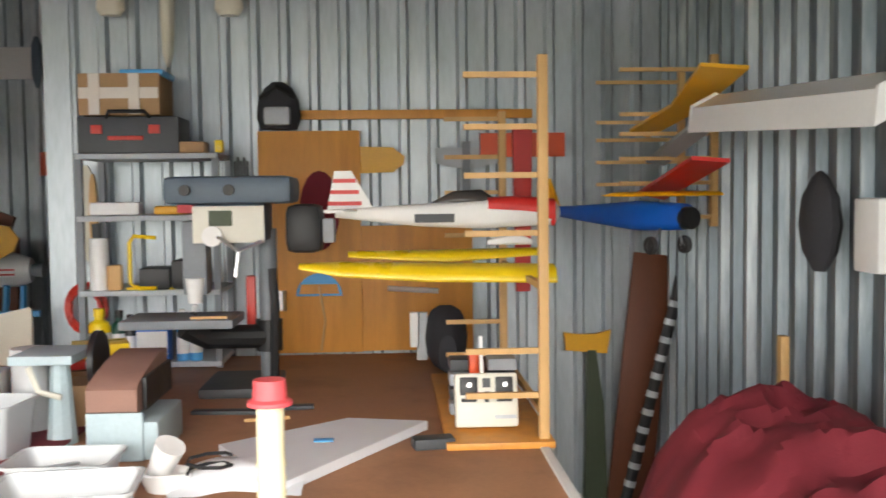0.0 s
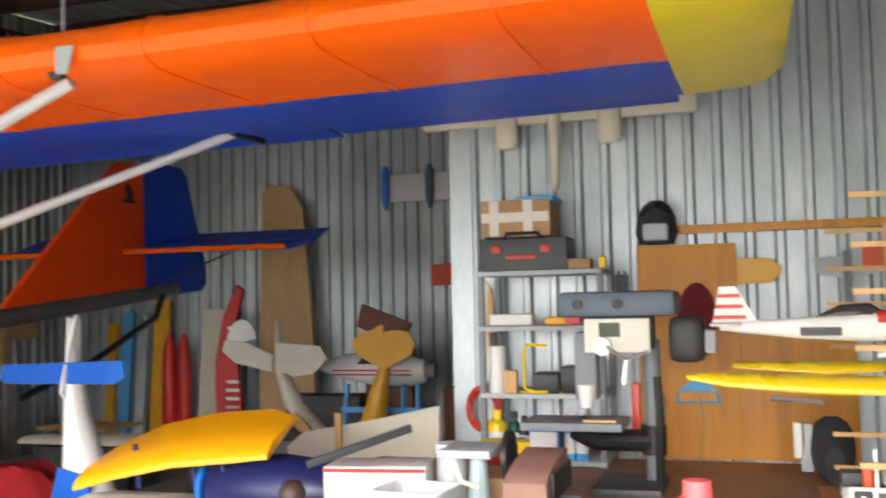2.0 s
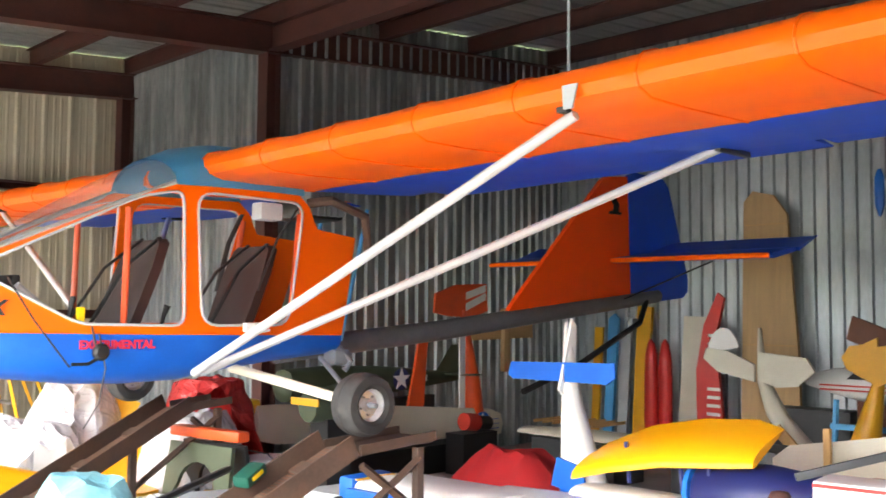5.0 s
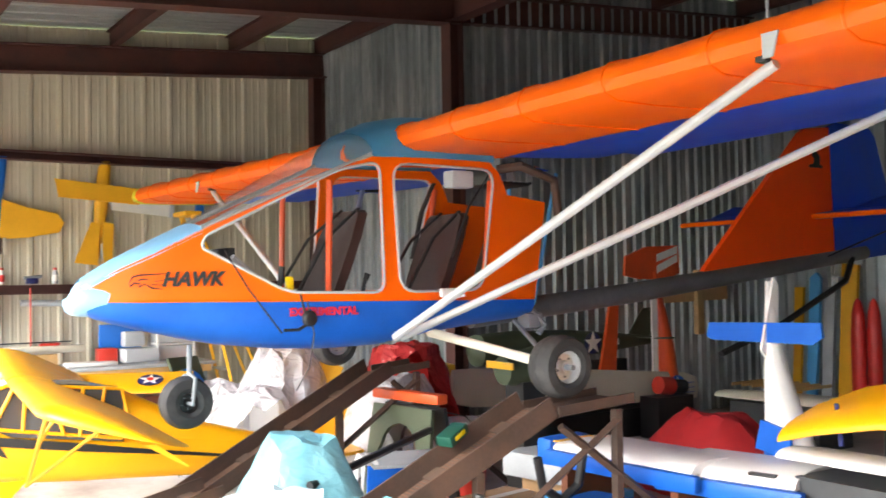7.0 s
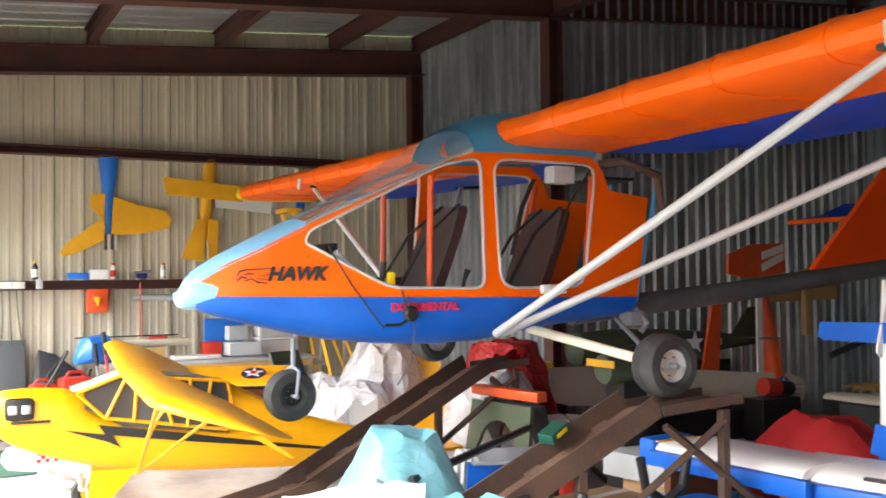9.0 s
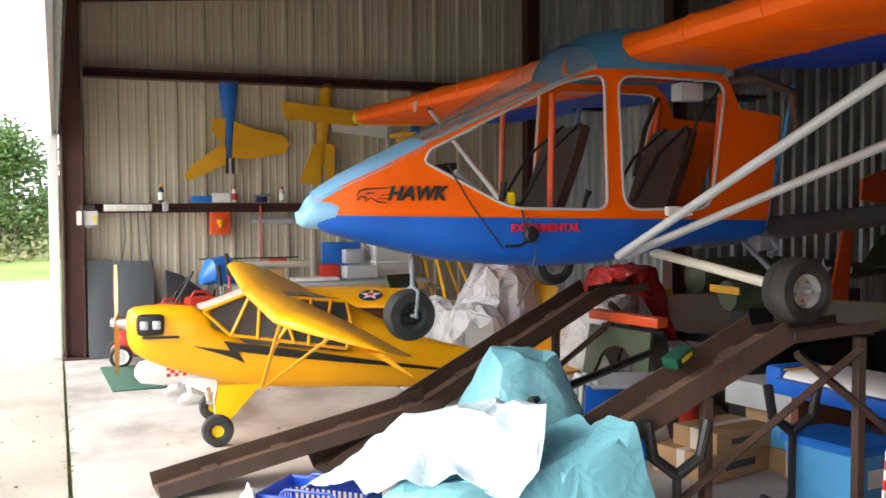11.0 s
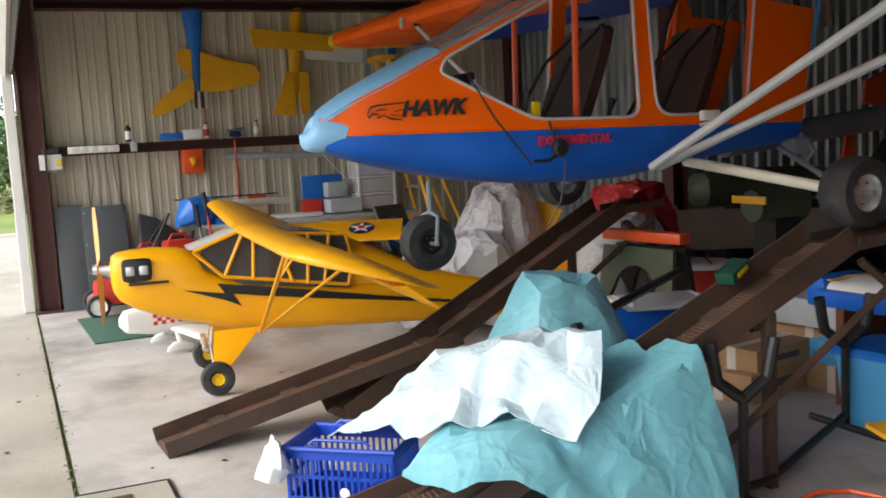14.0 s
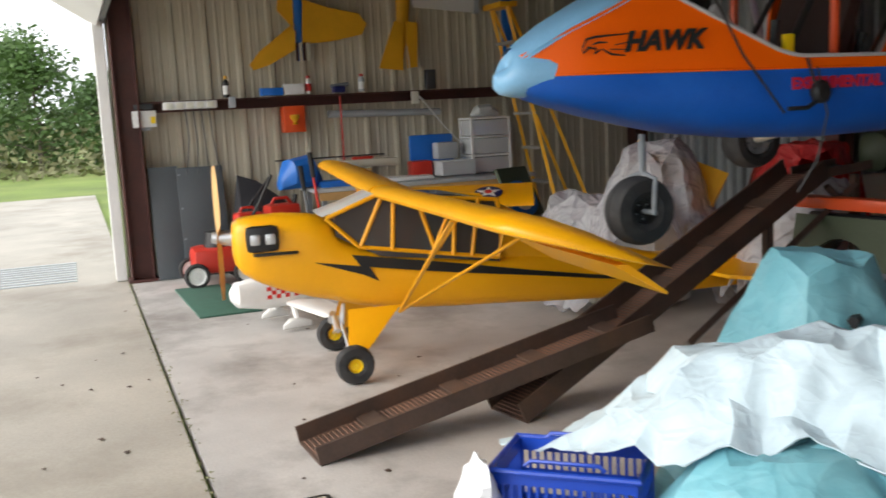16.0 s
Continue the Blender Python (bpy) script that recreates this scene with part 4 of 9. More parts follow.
# ---- steel loading ramps ----
def ramp(foot, joint, toe, knee, y_back, w=0.29):
    """A steep channel from its toe up to the knee and platform, with a flatter extension from the foot up to the joint laid in it."""
    root = thing("loading_ramp", pose(0, 0, 0), "brown weathered steel channel ramp with legs", "ramp", "steel loading ramps")
    t = 0.012
    def run(p0, p1, w, h):
        p0, p1 = V3(p0), V3(p1)
        d = (p1 - p0).normalized()
        side = d.cross(V3((0, 0, 1))).normalized()
        up = side.cross(d)
        prof = [(-w / 2, 0), (w / 2, 0), (w / 2, h), (w / 2 - t, h), (w / 2 - t, t), (-w / 2 + t, t), (-w / 2 + t, h), (-w / 2, h)]
        bm = bmesh.new()
        loft(bm, [[p + side * a + up * b for a, b in prof] for p in (p0, p1)])
        return bm, d, side, up
    for a, b, cw, ch, name in ((toe, knee, w, 0.11, "ramp_channel"), (foot, joint, w + 0.03, 0.085, "extension_channel")):
        bm, d, side, up = run(a, b, cw, ch)
        channel = part(name, bm, RUSTY, root, "", 0)
        L = (V3(b) - V3(a)).length
        bm = bmesh.new()
        for k in range(int(L / 0.022)):
            c = V3(a) + d * (0.02 + k * 0.022) + up * 0.0125
            q = [c + side * (-cw / 2 + 0.014), c + side * (cw / 2 - 0.014)]
            loft(bm, [[p - d * 0.004, p + d * 0.004, p + up * 0.003] for p in q])
        part("tread", bm, TREAD, channel, "rust-brown ribbed tread", 0)
        for k in range(1, int(L / 0.42) + 1):
            bm = bmesh.new()
            c = V3(a) + d * (k * 0.42 - 0.1) + up * 0.021
            r = Matrix((( *side, ), ( *d, ), ( *up, ))).transposed().to_4x4()
            box(bm, (0, 0, 0), (cw - 0.03, 0.09, 0.012), Matrix.Translation(c) @ r)
            part("tread_strap", bm, RUSTY, channel, "", 0)
    bm, *_ = run(knee, (knee[0], y_back, knee[2] + 0.03), w, 0.05)
    part("top_platform", bm, RUSTY, root, "", 0)
    for y in (knee[1] - 0.45, y_back - 0.1):
        k = min(1.0, (y - toe[1]) / (knee[1] - toe[1]))
        zz, xx = k * knee[2] + (0 if k < 1 else 0.005), toe[0] + (knee[0] - toe[0]) * k + w / 2 - 0.03
        bm = bmesh.new()
        box(bm, (xx, y, zz / 2), (0.045, 0.045, zz), None, 0.004)
        part("leg", bm, RUSTY, root, "", 0)
    for y0, y1 in ((y_back - 0.1, knee[1] - 0.9), (knee[1] + 0.02, y_back + 0.75)):
        bm = bmesh.new()
        z1 = 0.02 if y1 > y_back else 0.12
        tube(bm, [(knee[0] + w / 2 - 0.02, y0, knee[2] - 0.05), (knee[0] + w / 2 - 0.02, y1, z1)], 0.022, 4)
        part("brace", bm, RUSTY, root, "", 0)
    return root


NEAR_FOOT, NEAR_JOINT, NEAR_TOE, NEAR_KNEE = (-3.94, -0.02, 0.0), (-3.83, 1.12, 0.275), (-3.84, 0.48, 0.0), (-3.73, 2.45, 0.95)
ramp(NEAR_FOOT, NEAR_JOINT, NEAR_TOE, NEAR_KNEE, 2.95)
ramp((-5.62, -0.16, 0.0), (-5.71, 1.52, 0.335), (-5.67, 0.80, 0.0), (-6.10, 2.92, 0.945), 3.25)

# ---- model aeroplanes: one builder for fuselage, wings, tail, wheels and propeller ----
def superring(y, hw, zb, zt, n=16, sq=0.7):
    zc, hh = (zb + zt) / 2, (zt - zb) / 2
    out = []
    for k in range(n):
        a = 2 * math.pi * k / n
        c, s = math.cos(a), math.sin(a)
        out.append(V3((hw * math.copysign(abs(c) ** sq, c), y, zc + hh * math.copysign(abs(s) ** sq, s))))
    return out


def model_plane(name, m, label, sections, fus_mat, wing=None, wing_mat=None, tail=None, tail_mat=None, fin=None, fin_mat=None, wheels=None, wheel_mat=None, prop=None, group="model aeroplanes", category="model aeroplane", sq=0.7, cowl=None, canopy=None):
    """sections: (y, half width, z bottom, z top) from nose to tail. wing: dict(span, chord, y, z, tip, dihedral, sweep, thick).
    tail: (span, chord, y, z, tip chord). fin: outline in y, z. wheels: list of (x, y, z, r). prop: (y, z, length)."""
    root = thing(name, m, label, category, group)
    bm = bmesh.new()
    loft(bm, [superring(*s, sq=sq) for s in sections])
    part("fuselage", bm, fus_mat, root, "", 45)
    if cowl:
        bm = bmesh.new()
        loft(bm, [superring(y, w * 1.02, b - 0.004, t + 0.004, sq=sq) for y, w, b, t in cowl[0]])
        part("cowling", bm, cowl[1], root, "", 45)
    if wing:
        for s in (1, -1):
            bm = bmesh.new()
            sp, ch = wing["span"] / 2, wing["chord"]
            tip, di, sw, th = wing.get("tip", 0.85), wing.get("dihedral", 0.03), wing.get("sweep", 0.0), wing.get("thick", 1.0)
            rings = []
            for k, f in ((0, 1), (0.5, 1), (0.9, 1), (0.96, 0.93), (0.99, 0.8), (1.0, 0.6)):
                c = ch * (1 + (tip - 1) * k) * f
                x = sp * k
                le = V3((s * x, wing["y"] + sw * k + (ch * (1 + (tip - 1) * k) - c) * 0.4, wing["z"] + di * x))
                rings.append(wing_ring(le, c, th, (0, 1, 0), (0, 0, 1)))
            loft(bm, rings)
            part("wing_panel", bm, wing_mat or fus_mat, root, "", 40)
    if tail:
        sp, ch, y, z, tipc = tail
        for s in (1, -1):
            bm = bmesh.new()
            prism(bm, [(0, y), (s * sp / 2 * 0.85, y + ch * 0.18), (s * sp / 2, y + ch * 0.4), (s * sp / 2, y + ch * 0.4 + tipc * 0.5), (s * sp / 2 * 0.9, y + ch), (0, y + ch)], max(0.008, ch * 0.05), pose(0, 0, z))
            part("tailplane", bm, tail_mat or fus_mat, root, "", 30)
    if fin:
        bm = bmesh.new()
        prism(bm, fin, 0.012, Matrix(((0, 0, 1, 0), (1, 0, 0, 0), (0, 1, 0, 0), (0, 0, 0, 1))))
        part("tail_fin", bm, fin_mat or tail_mat or fus_mat, root, "", 30)
    for x, y, z, r in wheels or ():
        build_wheel("wheel", root, (x, y, z), r, r * 0.7, r * 0.42, wheel_mat or BLACK, hub=False)
        bm = bmesh.new()
        tube(bm, [(x * 0.9, y, z), (x * 0.35, y - 0.01, z + r * 2.6)], r * 0.09, 6)
        part("gear_wire", bm, GREYM, root)
    if canopy:
        bm = bmesh.new()
        loft(bm, [superring(*s, sq=0.95) for s in canopy])
        part("canopy", bm, TINT, root, "tinted clear canopy", 60)
    if prop:
        y, z, L, pm = prop
        bm = bmesh.new()
        blade = []
        for k in range(13):
            t = -1 + 2 * k / 12
            c = 0.055 * L * (1 - 0.65 * abs(t)) + 0.006
            tw = math.radians(28) * (1 if t > 0 else -1)
            blade.append([V3((math.cos(tw) * c * a, y + math.sin(tw) * c * a + b, z + L / 2 * t)) for a, b in ((-1, 0), (0, 0.006), (1, 0), (0, -0.006))])
        loft(bm, blade)
        part("propeller", bm, pm, root)
        bm = bmesh.new()
        revolve(bm, [(0.001, 0.05 * L * 1.6), (0.02 * L, 0.05 * L * 1.2), (0.05 * L, 0), (0.05 * L, -0.02)], Matrix.Translation((0, y, z)) @ pose(0, 0, 0, 90, 0, 0), 14)
        part("spinner", bm, ALU, root)
    return root


# ---- the large yellow high-wing scale aeroplane on the floor ----
CUB = [(-0.215, 0.05, 0.70, 0.83), (-0.205, 0.10, 0.645, 0.875), (-0.17, 0.135, 0.59, 0.90), (-0.08, 0.155, 0.53, 0.91), (0.05, 0.163, 0.475, 0.912), (0.2, 0.168, 0.425, 0.90), (0.30, 0.17, 0.40, 0.875), (0.36, 0.172, 0.385, 0.78), (0.47, 0.175, 0.355, 0.70), (0.7, 0.175, 0.318, 0.665), (1.0, 0.172, 0.298, 0.615), (1.25, 0.16, 0.287, 0.575), (1.5, 0.14, 0.27, 0.60), (1.8, 0.11, 0.25, 0.585), (2.4, 0.06, 0.228, 0.45), (2.9, 0.02, 0.235, 0.34)]


def yellow_cub():
    m = Matrix.Translation((-6.98, 0.3, 0)) @ pose(0, 0, 0, 0, 0, -6.5) @ Matrix.Translation((0, -0.3, 0))
    c = model_plane("scale_model_aeroplane", m, "large yellow high-wing model aeroplane with black lightning stripe on floor", CUB, YELLOW,
                    tail=(1.25, 0.42, 2.45, 0.40, 0.25), fin=[(2.35, 0.44), (2.75, 0.70), (2.95, 0.72), (3.03, 0.56), (3.0, 0.34)], group="", sq=0.62)
    c["group"] = ""
    # cabin: windscreen, side glazing, posts, dark fill and rear deck
    bm = bmesh.new()
    loft(bm, [[V3((-0.165, y, z)), V3((-0.12, y - 0.02, z + 0.012)), V3((0.12, y - 0.02, z + 0.012)), V3((0.165, y, z))] for y, z in ((0.27, 0.885), (0.42, 0.93), (0.57, 0.985))], False, False)
    part("windscreen", bm, CLEARPL, c, "clear grey plastic windscreen", 40)
    bm = bmesh.new()
    loft(bm, [[V3((sx * hw, y, z)) for sx, z in ((-1, zb), (1, zb), (1, zt), (-1, zt))] for y, hw, zb, zt in ((0.34, 0.166, 0.77, 0.88), (0.585, 0.168, 0.64, 0.985), (1.0, 0.166, 0.59, 0.96), (1.28, 0.15, 0.55, 0.90))])
    part("cabin_glazing", bm, TINT, c, "smoke-tinted cabin glazing", 20)
    # added dark block: stops the see-through and stands for the interior's shade
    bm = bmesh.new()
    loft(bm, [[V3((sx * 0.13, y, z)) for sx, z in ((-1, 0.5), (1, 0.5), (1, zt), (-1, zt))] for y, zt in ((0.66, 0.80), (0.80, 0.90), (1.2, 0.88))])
    part("cabin_lining", bm, HAZE, c, "dark block added for the cabin's unlit inside")
    for s in (1, -1):
        for a, b in (((0.29, 0.875), (0.575, 0.985)), ((0.47, 0.70), (0.60, 0.97)), ((0.65, 0.675), (0.67, 0.965)), ((0.90, 0.635), (0.80, 0.955)), ((1.0, 0.615), (1.02, 0.94)), ((1.11, 0.60), (1.16, 0.925)), ((0.46, 0.705), (1.27, 0.575)), ((0.58, 0.98), (1.27, 0.91)), ((1.27, 0.575), (1.31, 0.74)), ((1.31, 0.74), (1.27, 0.91)), ((0.29, 0.875), (0.47, 0.70))):
            bm = bmesh.new()
            hw = [lerp_table([(0.3, 0.171), (1.0, 0.172), (1.32, 0.152)], p[0]) for p in (a, b)]
            tube(bm, [(s * hw[0], *a), (s * hw[1], *b)], 0.013, 6)
            part("cabin_post", bm, YELLOW, c)
    bm = bmesh.new()
    loft(bm, [superring(y, hw, zb, zt, 16) for y, hw, zb, zt in ((1.27, 0.15, 0.54, 0.90), (1.45, 0.135, 0.50, 0.81), (1.8, 0.105, 0.43, 0.635), (2.4, 0.05, 0.33, 0.47))])
    part("rear_deck", bm, YELLOW, c, "", 45)
    # wing, slightly low on the near side
    wing = new("wing")
    wing.parent = c
    wing.matrix_basis = pose(0, 0.56, 0.985, 0, 0, 0)
    cd, cu = V3((0, math.cos(radians(17)), -math.sin(radians(17)))), V3((0, math.sin(radians(17)), math.cos(radians(17))))
    for s in (1, -1):
        bm = bmesh.new()
        rings = []
        for k in range(22):
            f = k / 21 * 1.7 if k < 12 else 0.89 + 0.11 * math.sin(math.pi / 2 * (k - 11) / 10)
            e = max(0.0, (f - 0.89) / 0.11)
            back = 0.72 * 0.62 * (1 - math.sqrt(max(0.0, 1 - e * e)))
            ch = max(0.03, 0.72 - back - 0.20 * (1 - math.sqrt(max(0.0, 1 - e * e))))
            sag = 1.0 if k % 2 == 0 or k > 12 else 0.95
            rings.append(wing_ring(V3((s * (0.02 + 2.46 * f), 0, 0.06 * f)) + cd * back, ch, 1.0 * sag, cd, cu))
        loft(bm, rings)
        part("wing_panel", bm, YELLOW, wing, "", 50)
        bm = bmesh.new()
        loft(bm, [[V3((s * x, 0, 0)) + cd * u + cu * v + V3((0, 0, 0.024 * x)) for u, v in ((0.50, -0.035), (0.56, -0.02), (0.74, -0.085), (0.735, -0.095))] for x in (1.15, 2.28)])
        part("aileron", bm, YELLOW, wing, "drooped yellow aileron")
        for u in (0.16, 0.50):
            bm = bmesh.new()
            tube(bm, [(s * 0.175, 0.11, -0.665), V3((s * 1.3, 0, 0.03)) + cd * u - cu * 0.02], 0.014, 8, 0.6)
            part("wing_strut", bm, YELLOW, wing)
        for t in (0.55, 0.7):
            bm = bmesh.new()
            p = V3((s * 0.175, 0.11, -0.665)).lerp(V3((s * 1.3, 0.15, -0.05)), t)
            tube(bm, [p, (p.x, p.y + 0.12, -0.08)], 0.008, 6)
            part("jury_strut", bm, YELLOW, wing)
    # undercarriage
    for s in (1, -1):
        build_wheel("main_wheel", c, (s * 0.40, 0.365, 0.105), 0.105, 0.09, 0.038, YBRIGHT, hub=False, label="black tyre on a yellow hub")
        bm = bmesh.new()
        loft(bm, [[V3((s * x, y0, z)), V3((s * (x + 0.008), (y0 + y1) / 2, z)), V3((s * x, y1, z)), V3((s * (x - 0.008), (y0 + y1) / 2, z))] for x, y0, y1, z in ((0.165, 0.38, 0.68, 0.36), (0.36, 0.34, 0.41, 0.12))])
        part("gear_fairing", bm, YELLOW, c)
        bm = bmesh.new()
        tube(bm, [(s * 0.38, 0.36, 0.11), (s * 0.05, 0.36, 0.25), (0, 0.38, 0.36)], 0.011, 6)
        tube(bm, [(s * 0.05, 0.32, 0.30), (s * 0.14, 0.32, 0.24)], 0.02, 8)
        part("shock_strut", bm, ALU, c)
    bm = bmesh.new()
    tube(bm, [(0, 2.85, 0.25), (0, 2.98, 0.07)], 0.012, 6)
    part("tail_spring", bm, GREYM, c)
    build_wheel("tail_wheel", c, (0, 3.0, 0.047), 0.045, 0.03, 0.02, YBRIGHT, hub=False)
    # engine cheek with cylinders, stripe, propeller
    for s in (1, -1):
        bm = bmesh.new()
        box(bm, (s * 0.155, -0.055, 0.79), (0.06, 0.18, 0.145), pose(0, 0, 0), 0.035)
        part("engine_cheek", bm, BLACK, c, "black engine cheek")
        for y in (-0.095, -0.015):
            bm = bmesh.new()
            box(bm, (s * 0.180, y, 0.79), (0.03, 0.055, 0.06), None, 0.012)
            part("cylinder_head", bm, ALU, c, "silver cylinder head")
        bm = bmesh.new()
        box(bm, (s * 0.166, 0.01, 0.705), (0.03, 0.24, 0.016), None, 0.006)
        part("exhaust_pipe", bm, BLACK, c)
        bm = bmesh.new()
        st = [(0.21, 0.64), (0.465, 0.598), (0.42, 0.665), (0.7, 0.618), (1.0, 0.57), (1.5, 0.475), (2.0, 0.39), (2.4, 0.335), (2.4, 0.322), (2.0, 0.37), (1.5, 0.445), (1.0, 0.515), (0.7, 0.56), (0.515, 0.59), (0.565, 0.505), (0.48, 0.548)]
        def lay(y, z, th, s=s):
            return V3((s * (lerp_table([(a, b) for a, b, *_ in CUB], y) + 0.004 - th), y, z))
        sheet_with_holes(bm, subdivide_loop(st, 0.1), [], lay, 0.003)
        part("lightning_stripe", bm, INK, c, "black lightning stripe", 0)
    bm = bmesh.new()
    blade = []
    for k in range(15):
        t = -1 + 2 * k / 14
        w = 0.045 * (1 - 0.8 * t * t) + 0.008
        tw = 0.5 * (1 if t > 0 else -1) * (0.4 + 0.6 * abs(t))
        blade.append([V3((math.cos(tw) * w * a, -0.28 + math.sin(tw) * w * a + b, 0.82 + 0.37 * t)) for a, b in ((-1, 0), (0, 0.009), (1, 0), (0, -0.009))])
    loft(bm, blade)
    prop = part("propeller", bm, PINE, c, "bare wooden propeller")
    bm = bmesh.new()
    cyl(bm, (0, -0.32, 0.80), (0, -0.19, 0.79), 0.03, 0.05, 14)
    part("propeller_hub", bm, ALU, c)
    return c


yellow_cub()

# ---- tarpaulin heap, basket and things on the floor near the door ----
def cloth(name, heights, x0, x1, y0, y1, material, label, category, nx=70, ny=70, fold=0.03, seed=0.0, crease=1.0, rot=0, centre=None, base=0.012, mask=None):
    """A draped sheet: a height field over the plan with sharp creases, one closed skin."""
    bm = bmesh.new()
    top, bot = {}, {}
    for i in range(nx + 1):
        for j in range(ny + 1):
            u, v = i / nx, j / ny
            x, y = x0 + (x1 - x0) * u, y0 + (y1 - y0) * v
            h = heights(x, y)
            p = V3((x * 2.1 + seed, y * 2.1, seed))
            r1 = abs(noise.noise(p)) + 0.5 * abs(noise.noise(p * 2.3)) + 0.25 * abs(noise.noise(p * 5.1))
            edge = mask(x, y) if mask else 1.0
            z = base + max(0.0, h * edge) - fold * crease * (r1 - 0.35) * (0.4 + min(1, h * 2))
            wx = 0.05 * noise.noise(V3((x * 1.7, y * 1.7, seed + 9)))
            wy = 0.05 * noise.noise(V3((x * 1.7, y * 1.7, seed + 17)))
            top[i, j] = bm.verts.new((x + wx, y + wy, max(base, z)))
            bot[i, j] = bm.verts.new((x + wx, y + wy, max(base, z) - 0.006))
    for i in range(nx):
        for j in range(ny):
            q = [(i, j), (i + 1, j), (i + 1, j + 1), (i, j + 1)]
            if mask and all(mask(top[k].co.x, top[k].co.y) <= 0 for k in q):
                continue
            bm.faces.new([top[k] for k in q])
            bm.faces.new([bot[k] for k in q[::-1]])
    loose = [v for v in bm.verts if not v.link_faces]
    bmesh.ops.delete(bm, geom=loose, context='VERTS')
    return solid(name, bm, material, label, category, smooth=22)


def sg(a, b=0.0):
    return math.exp(-(a * a + b * b) ** 2)


def over_ramp(x, y):
    """Height needed to pass over the near ramp and its flanges."""
    z, xr = 0.0, -3.84
    for (xa, ya, _), (xb, yb, zb), h in ((NEAR_FOOT, NEAR_JOINT, 0.10), (NEAR_TOE, NEAR_KNEE, 0.11)):
        k = (y - ya) / (yb - ya)
        if 0 < k < 1.0:
            z, xr = max(z, zb * k + h), xa + (xb - xa) * k
    return z * max(0.0, min(1.0, 2.6 - abs(x - xr) / 0.14))


def tent(x, y, cx, cy, rx, ry, h, flat=0.45):
    d = math.hypot((x - cx) / rx, (y - cy) / ry)
    return h * max(0.0, min(1.0, (1.0 - d) / (1.0 - flat)))


def creases(x, y, scale, seed):
    """Stiff straight folds: ridges along the borders of irregular cells."""
    p = V3((x * scale + 0.35 * noise.noise(V3((x * 3, y * 3, seed))), y * scale * 0.8 + 0.3 * x, seed))
    d = noise.voronoi(p)[0]
    return d[1] - d[0]


def slab(x, y, cx, cy, rx, ry, h, flat):
    """A flat-topped heap with straighter sides than tent()."""
    d = (abs((x - cx) / rx) ** 4 + abs((y - cy) / ry) ** 4) ** 0.25
    return h * max(0.0, min(1.0, (1.0 - d) / (1.0 - flat)))


def teal_height(x, y):
    return max(0.02, slab(x, y, -4.42, 1.47, 0.48, 0.46, 0.85, 0.36), slab(x, y, -3.92, 1.33, 0.56, 0.50, 0.46, 0.60),
               tent(x, y, -3.86, 0.86, 0.50, 0.46, 0.42, 0.45), over_ramp(x, y) + 0.015)


def white_height(x, y):
    s = max(0.0, min(1.0, (x + 4.38) / 0.74))
    top = 0.60 + 0.15 * s
    if x < -4.2:
        d, low, top = (y - 0.47) / 0.36, 0.35 - 0.28 * (-4.2 - x), 0.60 - max(0.0, -4.38 - x)
    else:
        d, low = ((x + 4.20) * -0.751 + (y - 0.50) * 0.66 + 0.08) / (0.28 - 0.14 * s), 0.33 + 0.04 * s
    z = low + max(0.0, top - low) * max(0.0, min(1.0, d))
    return max(0.04, min(z, 0.78), teal_height(x, y) + 0.014)


